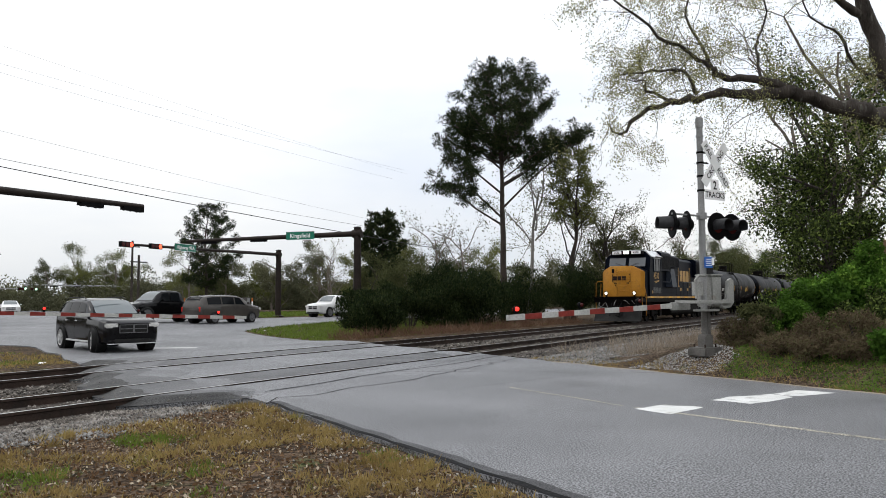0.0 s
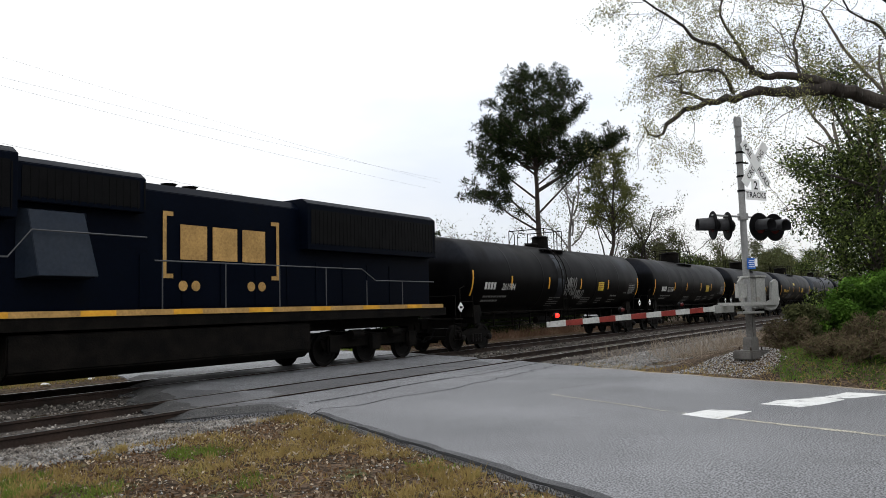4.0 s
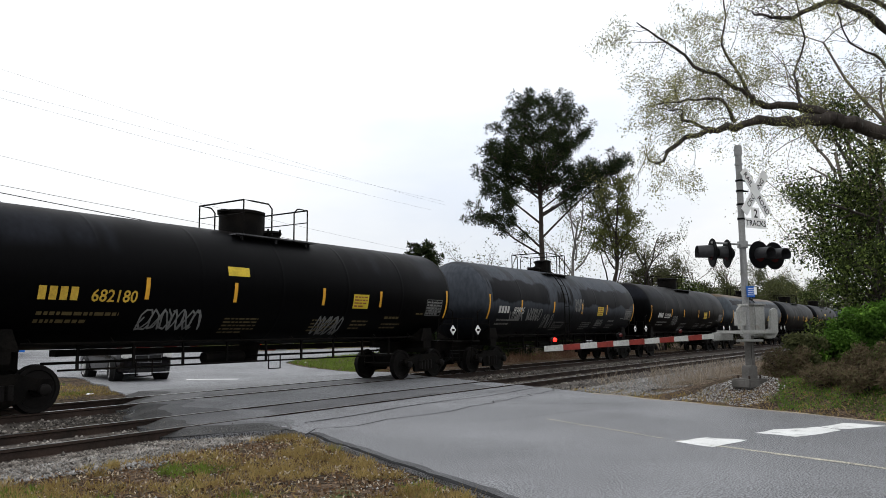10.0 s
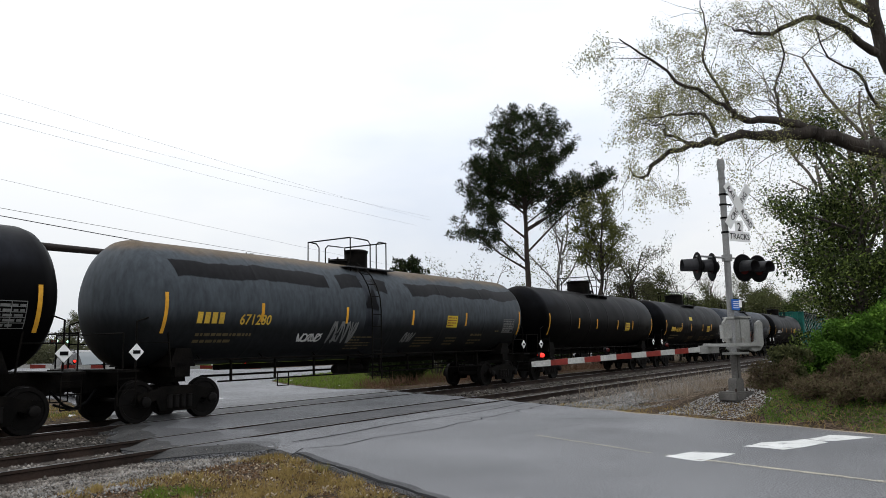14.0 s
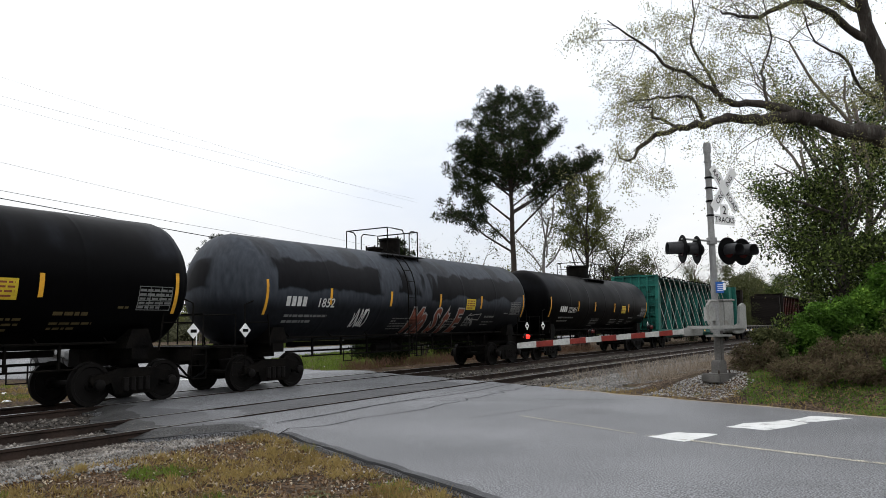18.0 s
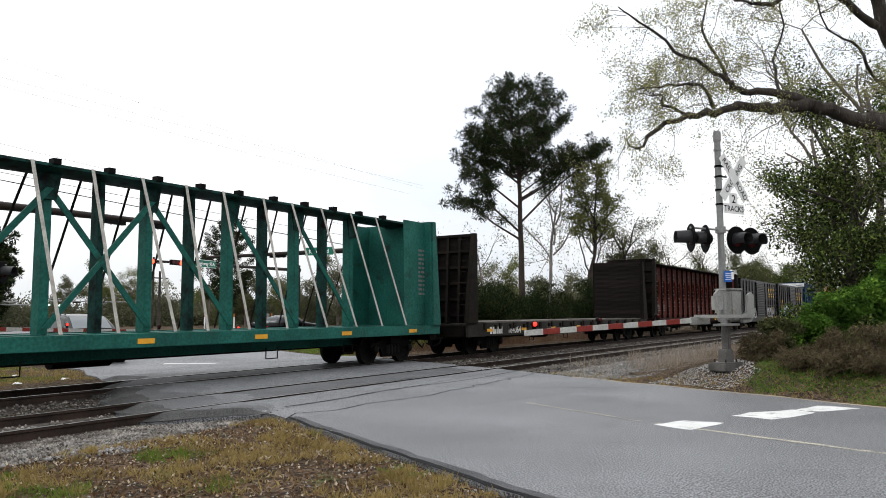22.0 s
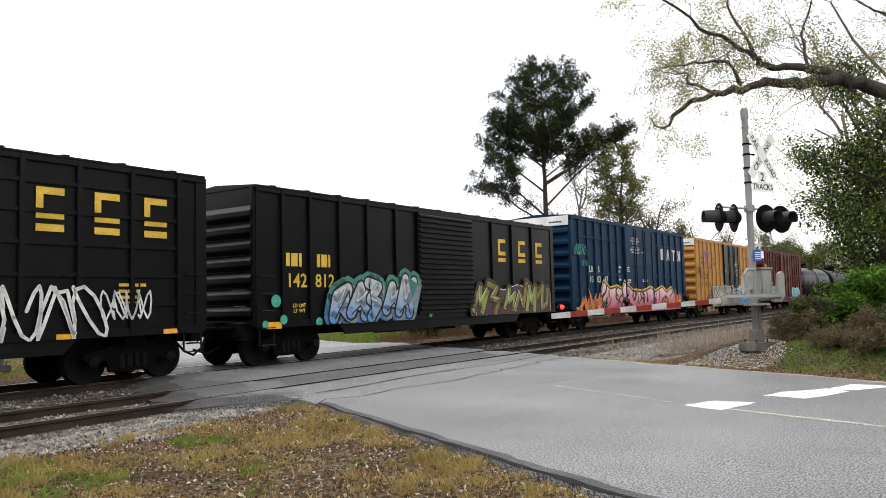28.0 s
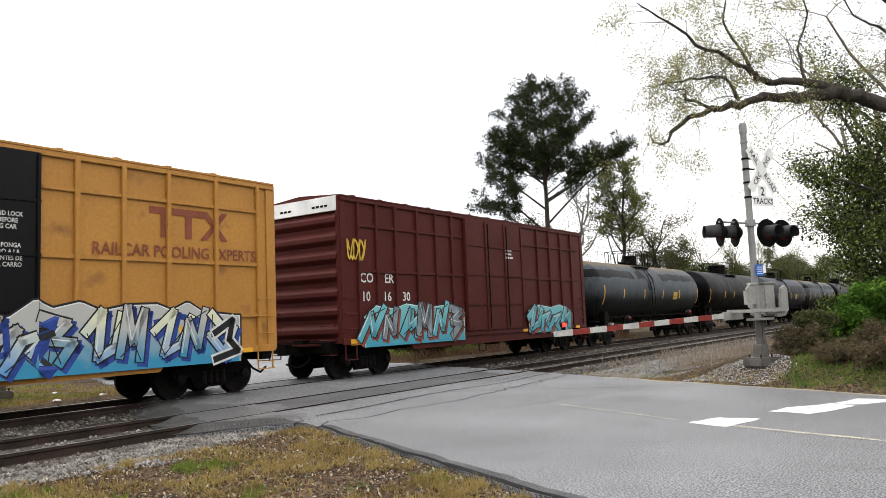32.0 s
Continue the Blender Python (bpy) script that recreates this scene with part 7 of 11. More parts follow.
# a pink crown with a pale spiky top, edged in gold and black, between orange flames
spikes = [(366.9, 1.0), (367.8, 1.5), (368.3, 2.3), (369.0, 1.95), (369.9, 2.05), (370.5, 1.9), (370.9, 2.3), (371.7, 1.85), (373.2, 1.8), (374.3, 2.0), (375.2, 1.8), (376.3, 2.05), (377.0, 1.75), (377.8, 2.0), (378.6, 1.3), (379.3, 0.8)]
bm = bmesh.new()
for p, q in zip(spikes, spikes[1:]):
    bm.faces.new([bm.verts.new(put(x, z, 0.004)) for x, z in ((p[0], 0.72), (q[0], 0.72), q, p)])
part("graffiti_ground", bm, M["spray_pink"], c, "pink sprayed crown shape", smooth=0)
bm = bmesh.new()
stroke(bm, spikes, 0.13, lambda x, z: put(x, z, 0.007))
part("graffiti_edge", bm, M["letter_yellow"], c, smooth=0)
bm = bmesh.new()
stroke(bm, [(x, z - 0.06) for x, z in spikes], 0.07, lambda x, z: put(x, z, 0.010))
part("graffiti_edge", bm, M["spray_black"], c, smooth=0)
for a, b in ((365.5, 367.9), (377.2, 379.4)):
    for k in range(12):
        x0, wd, hh, bend_ = rng.uniform(a, b), rng.uniform(0.22, 0.42), rng.uniform(0.5, 1.05), rng.uniform(-0.25, 0.35)
        zz = rng.uniform(0.78, 1.0)
        left, right = [], []
        for i in range(7):
            f = i / 6
            cx = x0 + bend_ * f * f + 0.06 * math.sin(f * 7 + k)
            half_ = wd * 0.5 * (1 - f) ** 0.7 * (0.75 + 0.5 * math.sin(f * 3.0))
            left.append((cx - half_ - 0.004, zz + hh * f))
            right.append((cx + half_ + 0.004, zz + hh * f))
        bm = bmesh.new()
        for i in range(6):
            bm.faces.new([bm.verts.new(put(*p, 0.013 + 0.001 * k)) for p in (left[i], right[i], right[i + 1], left[i + 1])])
        part("graffiti_flame", bm, M["spray_ember" if k % 3 == 0 else "spray_orange"], c, "orange sprayed flame", smooth=0)
for k in range(46):
    x0, z0 = rng.uniform(368.0, 377.6), rng.uniform(0.8, 1.55)
    sx, sz, cv = rng.uniform(-0.35, 0.5), rng.uniform(0.25, 0.6), rng.normal() * 0.18
    pts = [(x0 + sx * f + cv * 4 * f * (1 - f), z0 + sz * f) for f in (0, 0.25, 0.5, 0.75, 1)]
    for m, wd, lift in ((("letter_yellow", 0.14, 0.014), ("spray_black", 0.09, 0.017)) if k % 4 == 0 else (("spray_black", 0.05 + 0.012 * (k % 6), 0.017),)):
        bm = bmesh.new()
        edged(bm, pts, wd, lambda x, z: put(x, z, lift))
        part("graffiti_line", bm, M[m], c, smooth=0)
put = on_side(X, w)
scribble(c, 365.3, 366.6, 3.4, 3.9, put, 47, M["spray_green"], 0.035, 6, "mint green scrawl")
scribble(c, 366.0, 366.6, 2.9, 3.2, put, 48, M["spray_green"], 0.025, 4, "mint green scrawl")
CARS.append(c)
# ochre car with a black door
c, X, w = box_car(382.48, 398.05, 5.05, "box_yellow", (388.5, 392.3), [383.24, 384.06, 384.96, 385.85, 386.77, 387.69, 393.02, 394.01, 395.06, 396.31, 397.54], [1.83, 3.04, 4.34], "ochre box car with a black door and graffiti", door_paint="box_black")
for a, wd, z, s in ((383.5, 0.34, 2.52, "FB"), (384.5, 0.34, 2.52, "OX"), (383.5, 0.34, 2.02, "50"), (384.5, 0.34, 2.02, "68"), (385.35, 0.34, 2.02, "49")):
    letters(s, wd, side(X(a), z, -(w + 0.012)), M["box_black"], c)
letters("next\nload", 0.24, side(X(383.65), 3.78, -(w + 0.012)), M["box_black"], c)
letters("any\nroad", 0.24, side(X(386.3), 3.78, -(w + 0.012)), M["box_black"], c)
for k, (dx, cm, wd, off) in enumerate(((1, "logo_blue", 0.15, 0.11), (1, "logo_red", 0.15, -0.04), (-1, "logo_blue", 0.15, -0.11), (-1, "logo_red", 0.15, 0.04))):
    for way in (1, -1):
        # an arm that bends at the middle, with an arrow head at each end
        e = (0.66 * way, 0.56 * way * dx)
        n_ = Vector((-e[1], e[0])).normalized()
        p0, p1 = n_ * off * way, Vector(e) * 0.86 + n_ * off * way
        q = [p0 - n_ * wd / 2, p1 - n_ * wd / 2, Vector(e) * 1.04 + n_ * off * way, p1 + n_ * wd / 2, p0 + n_ * wd / 2]
        bm = bmesh.new()
        bm.faces.new([bm.verts.new((X(384.98 + p.x), -(w + 0.012 + 0.003 * k), 3.82 + p.y)) for p in q])
        part("emblem_arm", bm, M[cm], c, "arm of the crossed arrow emblem", smooth=0)
letters("RAILCAR POOLING EXPERTS", 0.26, side(X(395.4), 3.12, -(w + 0.02)), M["letter_rust"], c, "rust brown slogan", sx=0.9)
bm = bmesh.new()
y = -(w + 0.012)
for q in ([(394.6, 4.05), (396.0, 4.05), (396.0, 4.2), (394.6, 4.2)], [(394.88, 3.55), (395.05, 3.55), (395.05, 4.05), (394.88, 4.05)], [(395.5, 3.55), (395.67, 3.55), (395.67, 4.05), (395.5, 4.05)], [(395.9, 3.55), (396.08, 3.55), (396.66, 4.2), (396.48, 4.2)], [(396.48, 3.55), (396.66, 3.55), (396.08, 4.2), (395.9, 4.2)]):
    bm.faces.new([bm.verts.new((X(a), y - 0.002 * (b > 0), b)) for a, b in q])
bmesh.ops.triangulate(bm, faces=bm.faces[:])
part("emblem", bm, M["letter_rust"], c, "rust brown emblem", smooth=0)
letters("CLOSE AND LOCK\nDOOR BEFORE\nMOVING CAR", 0.085, side(X(391.55), 3.72, -(w + 0.1)), M["letter_white"], c, "white door warning", 0.85)
letters("CIERRE Y PONGA\nEL SEGURO A LA\nPUERTA ANTES DE\nMOVER EL CARRO", 0.085, side(X(391.55), 3.15, -(w + 0.1)), M["letter_white"], c, "white door warning", 0.85)
bars(c, "lettering", X(388.75), 3.0, 0.25, 0.3, 4, -(w + 0.1), M["letter_white"], 22)
put = on_side(X, w, (388.5, 392.3), 0.72)
mural(c, put, 385.6, 390.75, 0.72, [(385.6, 2.0), (386.9, 2.08), (387.2, 2.0), (388.6, 2.09), (389.0, 1.98), (390.4, 2.1), (390.75, 1.9)], M["spray_slab"],
      [[(386.83, 2.05), (386.77, 1.72), (386.28, 1.36), (386.37, 1.22), (386.67, 1.28), (386.46, 1.04), (386.77, 0.76)], [(387.18, 1.36), (387.32, 1.21)], [(387.29, 1.36), (387.47, 0.86), (387.21, 0.76), (386.9, 1.01), (386.8, 0.77)], [(387.91, 1.41), (388.02, 0.76)],
       [(388.06, 1.47), (388.4, 1.45), (388.28, 1.16)], [(389.03, 1.97), (388.94, 1.55), (388.54, 1.53)], [(388.76, 1.19), (388.6, 0.77), (388.21, 0.77)], [(389.42, 1.77), (389.55, 1.46), (389.38, 1.03)], [(390.0, 1.97), (390.08, 1.6), (389.9, 1.35), (390.26, 1.36), (390.64, 1.72)], [(389.82, 1.0), (390.4, 1.35)]],
      "warm grey block graffiti with black gaps")
mural(c, put, 390.85, 396.9, 0.78, [(390.85, 1.85), (391.7, 1.85), (392.2, 2.2), (392.54, 2.02), (393.08, 2.14), (393.5, 1.96), (394.1, 2.07), (394.76, 2.08), (395.1, 1.95), (395.5, 2.13), (395.9, 1.9), (396.8, 1.81)], M["spray_tide"],
      [[(396.2, 1.45), (396.7, 1.73), (396.6, 1.29), (396.85, 1.03), (396.2, 0.86)]],
      "turquoise and silver spiked graffiti")
over = lambda x, z, lift: put(x, z, lift + 0.004)
graffiti(c, 386.0, 390.6, 0.78, 2.05, over, 51, 5, [M["spray_slab"], M["spray_slab_pale"]], M["spray_black"], 0.3, None, "warm grey block letters", 0.05, M["spray_slab_pale"])
graffiti(c, 391.0, 396.8, 0.82, 2.15, over, 52, 8, [M["spray_tide"], M["spray_aqua"]], M["spray_black"], 0.2, None, "spiked turquoise and silver letters", 0.12, M["spray_cobalt"])
for pts, m, wd in (([(390.92, 1.74), (391.67, 1.74), (391.71, 1.22), (390.93, 1.2), (390.9, 1.74)], "spray_cobalt", 0.12), ([(394.7, 1.72), (395.3, 1.84), (395.9, 1.72)], "spray_cobalt", 0.13), ([(392.85, 1.2), (392.85, 1.6)], "letter_yellow", 0.13), ([(395.45, 1.15), (395.3, 1.6)], "letter_yellow", 0.11),
                   ([(385.3, 1.1), (384.75, 1.12), (384.6, 1.28), (384.75, 1.45), (385.3, 1.48)], "spray_cobalt", 0.16)):
    bm = bmesh.new()
    edged(bm, pts, wd, lambda x, z: put(x, z, 0.007))
    part("graffiti_stroke", bm, M[m], c, smooth=0)
for a in (385.72, 388.08):
    bm = bmesh.new()
    box(bm, X(a), -(w + 0.09), 1.35, 0.13, 0.008, 0.42)
    part("reflector", bm, M["stripe_yellow"], c, "upright yellow reflector")
scribble(c, 382.55, 383.3, 2.85, 3.3, on_side(X, w), 53, M["spray_black"], 0.03, 4, "black scrawl")
c["u"] += 0.45
CARS.append(c)
# oxide red car
c, X, w = box_car(400.22, 415.8, 5.08, "box_red", (406.3, 410.2), [400.95, 401.75, 402.63, 403.7, 404.7, 405.6, 411.58, 412.6, 413.6, 414.6], [1.75, 3.01, 4.31], "oxide red box car with turquoise graffiti")
for a, z, s in ((401.3, 2.69, "CO"), (402.3, 2.69, "ER"), (401.25, 2.16, "10"), (402.2, 2.16, "16"), (403.1, 2.16, "30")):
    letters(s, 0.28, side(X(a), z, -(w + 0.012)), M["letter_white"], c)
bars(c, "lettering", X(409.0), 3.7, 0.6, 0.4, 3, -(w + 0.1), M["letter_white"], 25)
put = on_side(X, w, (406.3, 410.2), 0.8)
over = lambda x, z, lift: put(x, z, lift + 0.004)
mural(c, put, 401.1, 406.1, 0.85, [(401.1, 1.7), (401.6, 2.0), (402.4, 1.9), (403.0, 2.05), (404.2, 1.92), (405.0, 2.0), (406.1, 1.75)], M["spray_teal"], [], "turquoise graffiti slab")
mural(c, put, 410.6, 414.2, 0.9, [(410.6, 1.75), (411.4, 1.95), (412.4, 1.85), (413.2, 1.95), (414.2, 1.7)], M["spray_teal"], [], "turquoise graffiti slab")
graffiti(c, 401.0, 406.0, 0.88, 2.1, over, 61, 6, [M["spray_teal"], M["spray_silver"]], M["spray_black"], 0.26, None, "turquoise graffiti letters", 0.1, M["spray_red"])
graffiti(c, 410.6, 414.1, 0.9, 2.0, over, 62, 4, [M["spray_teal"]], M["spray_black"], 0.26, None, "turquoise graffiti letters", 0.1, M["spray_red"])
scribble(c, 400.45, 401.2, 3.3, 3.9, on_side(X, w), 63, M["letter_yellow"], 0.05, 3, "yellow scrawl")
c["u"] += 0.7
CARS.append(c)


# ---- lumber cars and the flat car ----
def frame_car(u0, u1, paint, name, label, zdeck=1.18, sill=0.30, front=2.2):
    t = thing(name, label, "lumber car" if name == "lumber_car" else "flat car", "freight cars of the train")
    mid = (u0 + u1) / 2
    half = (u1 - u0) / 2
    bm = bmesh.new()
    for s in (-1, 1):
        box(bm, 0, s * 1.40, zdeck - sill / 2, 2 * half, 0.1, sill)
    box(bm, 0, 0, zdeck - 0.3, 2 * half, 0.5, 0.6)
    box(bm, 0, 0, zdeck - 0.05, 2 * half, 2.7, 0.06)
    part("deck_frame", bm, M[{"beam_red": "sill_rust", "flat_rust": "sill_grey"}.get(paint, paint)], t, bevel=0.008)
    for d in (-1, 1):
        bm = bmesh.new()
        box(bm, d * (half - 0.2), 0, zdeck - 0.3, 0.4, 2.6, 0.4)
        part("end_sill", bm, M["under"], t)
        bm = bmesh.new()
        box(bm, d * (half - (front if d < 0 else 2.2)), 0, zdeck - 0.4, 0.5, 2.4, 0.3)
        part("bolster", bm, M["under"], t)
        coupler(t, d * half, d)
        truck(t, d * (half - (front if d < 0 else 2.2)))
    bm = bmesh.new()
    for q in (-half + 5, -half + 8.5, half - 8, half - 5):
        tube(bm, [(q, -1.4, zdeck - 0.45), (q, -1.4, 0.45), (q + 0.4, -1.4, 0.45), (q + 0.4, -1.4, zdeck - 0.45)], 0.018, 5)
    rod(bm, (-half + 3.5, -0.9, 0.62), (half - 3.5, -0.9, 0.62), 0.02, seg=5)
    rod(bm, (-1.0, 0.5, 0.6), (0.4, 0.5, 0.6), 0.2, seg=12)
    part("brake_gear", bm, M["under"], t)
    for k in range(7):
        bm = bmesh.new()
        box(bm, -half + 1.6 + k * (2 * half - 3.2) / 6, -1.456, zdeck - sill * 0.55, 0.42, 0.012, 0.11)
        part("reflector", bm, M["stripe_yellow"], t, "yellow reflector")
    if name == "flat_car":
        for k in range(16):
            bm = bmesh.new()
            xx = -half + 1.2 + k * (2 * half - 2.4) / 15
            box(bm, xx, -1.47, zdeck - 0.12, 0.16, 0.06, 0.24)
            part("stake_pocket", bm, M["flat_rust"], t, bevel=0.008)
            bm = bmesh.new()
            box(bm, xx + 0.35, -1.3, zdeck + 0.012 + 0.014 * (k % 3), 0.5 + 0.12 * (k % 4), 0.14, 0.05 + 0.02 * (k % 2))
            part("deck_board", bm, M["deck"], t, "pale broken deck board", bevel=0.006)
    t["u"] = mid
    return t, (lambda q: q - mid), half


def bulkhead(t, x, d, zdeck, top, paint, slats=False, thick=0.5):
    """An end wall that faces the load on its inner side; ribs outside."""
    bm = bmesh.new()
    box(bm, x, 0, (zdeck + top) / 2, 0.08, 2.95, top - zdeck)
    b = part("bulkhead", bm, M["wood_dark"] if slats else M[paint], t, "tall end bulkhead")
    for y in (-1.44, 1.44):
        bm = bmesh.new()
        prism(bm, [(x + d * 0.04, zdeck), (x + d * 0.04, top), (x + d * 0.22, top), (x + d * thick * 0.9, zdeck + 0.6), (x + d * thick, zdeck)], y - 0.09, y + 0.09)
        part("bulkhead_post", bm, M[paint], b, bevel=0.01)
    for y in (-0.8, -0.27, 0.27, 0.8):
        bm = bmesh.new()
        prism(bm, [(x + d * 0.04, zdeck), (x + d * 0.04, top), (x + d * 0.12, top), (x + d * 0.3, zdeck)], y - 0.05, y + 0.05)
        part("bulkhead_rib", bm, M[paint], b)
    for z in np.linspace(zdeck + 0.3, top - 0.05, 6):
        bm = bmesh.new()
        box(bm, x + d * 0.1, 0, z, 0.1, 2.7, 0.09)
        part("bulkhead_beam", bm, M[paint], b)
    if slats:
        n = 13
        for k in range(n):
            put_mesh("plank", rib_mesh("plank", 0.05, 2.78, (top - zdeck) / n - 0.015, M["wood_dark"], 0.006), b, x - d * 0.06, 0, zdeck + (k + 0.5) * (top - zdeck) / n)
    bm = bmesh.new()
    for k in range(8):
        rod(bm, (x + d * 0.52, -1.3, zdeck + 0.3 + k * 0.4), (x + d * 0.4, -0.9, zdeck + 0.3 + k * 0.4), 0.013, seg=5)
    part("ladder", bm, M[paint], b)
    return b


def centre_beam(u0, u1, paint, label, solid):
    t, X, half = frame_car(u0, u1, paint, "lumber_car", label, front=2.9 if solid else 2.2)
    pm = M[paint]
    top = 4.77 if solid else 4.70
    ends = "flat_rust" if solid else paint
    bulkhead(t, -half + 0.45, -1, 1.18, top + (0.08 if solid else -0.02), ends, thick=0.5)
    bulkhead(t, half - 0.55, 1, 1.18, top - 0.02, ends, thick=0.5)
    for d in (-1, 1):
        for y in (-1.2, 1.2):
            bm = bmesh.new()
            prism(bm, [(d * (half - 0.6), 1.2), (d * (half - 0.6), top - 0.05), (d * (half - (0.95 if d < 0 else 1.75)), top - 0.05), (d * (half - (0.95 if d < 0 else 1.75)), 1.2)] if not solid else
                  [(d * (half - 0.6), 1.2), (d * (half - 0.6), top - 0.05), (d * (half - 0.9), top - 0.05), (d * (half - 1.2), 1.2)], y - 0.02, y + 0.02)
            part("end_gusset", bm, pm, t)
    bm = bmesh.new()
    loft(bm, [[(a, -0.55, top - 0.06), (a, -0.55, top + 0.0), (a, -0.2, top + 0.07), (a, 0.2, top + 0.07), (a, 0.55, top), (a, 0.55, top - 0.06), (a, 0.2, top - 0.14), (a, -0.2, top - 0.14)] for a in (-half + 0.5, half - 0.5)])
    part("top_chord", bm, M["beam_green_dark"] if not solid else M["flat_rust"], t, "heavy weathered top chord")
    if solid:
        holes = [310.59 + 1.235 * k for k in range(13)]
        # web built as plates round the oval windows
        def web_piece(c, wd):
            bm = bmesh.new()
            n = 20
            ov = [(0.36 * math.sin(2 * math.pi * k / n) * (1 - 0.12 * math.cos(2 * math.pi * k / n)), 0.72 * math.cos(2 * math.pi * k / n)) for k in range(n)]
            zc, z0, z1 = 3.03, 1.18, top - 0.1
            def edge(p):
                s = max(abs(p[0]) / (wd / 2), (p[1] / (z1 - zc)) if p[1] > 0 else (-p[1] / (zc - z0)))
                return p[0] / s, p[1] / s
            rings = []
            for y in (-0.06, 0.06):
                inner = [bm.verts.new((a, y, zc + b)) for a, b in ov]
                outer = [bm.verts.new((e[0], y, zc + e[1])) for e in map(edge, ov)]
                for k in range(n):
                    bm.faces.new((inner[k], inner[(k + 1) % n], outer[(k + 1) % n], outer[k]))
                rings.append(inner)
            for k in range(n):
                bm.faces.new((rings[0][k], rings[0][(k + 1) % n], rings[1][(k + 1) % n], rings[1][k]))
            return finish(bm, "web_panel", pm, smooth=0)
        me = web_piece(0, 1.235)
        for q in holes:
            put_mesh("web_panel", me, t, X(q), 0, 0)
        for a, b in ((u0 + 0.55, holes[0] - 0.6175), (holes[-1] + 0.6175, u1 - 0.55)):
            bm = bmesh.new()
            box(bm, X((a + b) / 2), 0, (1.18 + top - 0.1) / 2, b - a, 0.12, top - 1.28)
            part("web_panel", bm, pm, t)
        qs = [holes[0] - 0.6175 + 1.235 * k for k in range(14)] + [u0 + 1.3, u0 + 2.4, u1 - 2.6, u1 - 1.4]
        bm = bmesh.new()
        prism(bm, [(-0.045, 1.18), (0.045, 1.18), (0.045, top - 0.1), (-0.045, top - 0.1)], -0.17, 0.17)
        rib = finish(bm, "web_rib", M["rib_rust"])
        bm = bmesh.new()
        box(bm, 0, 0, 0, 0.06, 0.05, 0.05)
        ratchet = finish(bm, "strap_anchor", M["letter_dim"])
        for k, q in enumerate(qs):
            put_mesh("web_rib", rib, t, X(q), 0, 0)
            for j in range(11):
                if (j * 5 + k * 3) % 4:
                    put_mesh("strap_anchor", ratchet, t, X(q), -0.19, 1.45 + j * 0.27)
        for a, b in ((u0 + 0.7, holes[0] - 0.66), (holes[-1] + 0.66, u1 - 0.7)):
            for z in (2.35, 3.5):
                put_mesh("web_belt", rib_mesh("belt", b - a, 0.05, 0.05, pm), t, X((a + b) / 2), -0.08, z)
        bars(t, "instruction_lettering", X(u0 + 0.75), 3.85, 0.95, 0.5, 5, -0.075, M["letter_dim"], 77)
        for a in (311.8, 313.0, 321.7, 322.6):
            bars(t, "lettering", X(a) - 0.3, 1.65, 0.6, 0.5, 4, -0.075, M["letter_dim"], int(a))
        letters("600648", 0.26, side(X(313.0), 0.8, -1.456), M["letter_white"], t)
        bars(t, "reporting_mark", X(310.9), 0.8, 0.9, 0.26, 1, -1.456, M["letter_white"], 4, 1.0)
    else:
        posts = [262.57 + 1.238 * k for k in range(15)]
        bm = bmesh.new()
        prism(bm, [(-0.085, 1.18), (0.085, 1.18), (0.07, top - 0.1), (-0.07, top - 0.1)], -0.15, 0.15)
        post = finish(bm, "beam_post", M["beam_green_dark"], bevel=0.01)
        bm = bmesh.new()
        prism(bm, [(-0.105, 1.18), (0.105, 1.18), (0.09, top - 0.1), (-0.09, top - 0.1)], -0.15, 0.15)
        wide = finish(bm, "beam_post", pm, bevel=0.01)
        for k, q in enumerate(posts):
            put_mesh("beam_post", post if k % 2 else wide, t, X(q), 0, 0)
            if k % 2 == 0:
                bm = bmesh.new()
                prism(bm, [(X(q) - 0.16, top - 0.7), (X(q) + 0.16, top - 0.7), (X(q) + 0.26, top - 0.12), (X(q) - 0.26, top - 0.12)], -0.2, -0.16)
                part("gusset_plate", bm, M["beam_green_dark"], t)
        # braces that span two bays, leaning to the middle and crossing there
        for k, up in [(k, 1) for k in (0, 2, 4, 6)] + [(k, -1) for k in (6, 8, 10, 12)]:
            a, b = X(posts[k]), X(posts[k + 2])
            z0, z1 = (1.3, top - 0.45) if up > 0 else (top - 0.45, 1.3)
            yy = -0.16 - 0.04 * (up > 0)
            bm = bmesh.new()
            prism(bm, [(a - 0.085, z0), (a + 0.085, z0), (b + 0.085, z1), (b - 0.085, z1)], yy - 0.035, yy)
            part("diagonal_brace", bm, pm, t, "sea-green diagonal brace")
        rng = np.random.default_rng(3)
        for k in range(16):
            q = 261.9 + 1.238 * k
            bm = bmesh.new()
            x0, x1 = X(q) + rng.uniform(-0.15, 0.1), X(q) + rng.uniform(0.1, 0.7)
            prism(bm, [(x0, top), (x0 + 0.08, top), (x1 + 0.08, 1.2), (x1, 1.2)], -0.62, -0.612, Matrix.Translation((0, 0, 0)) @ Matrix(((1, 0, 0, 0), (0, 1, 0.23, -0.23 * top), (0, 0, 1, 0), (0, 0, 0, 1))))
            part("load_strap", bm, M["strap"], t, "pale slack webbing strap")
            bm = bmesh.new()
            x0, x1 = X(q) + 0.6, X(q) + rng.uniform(-0.2, 0.5)
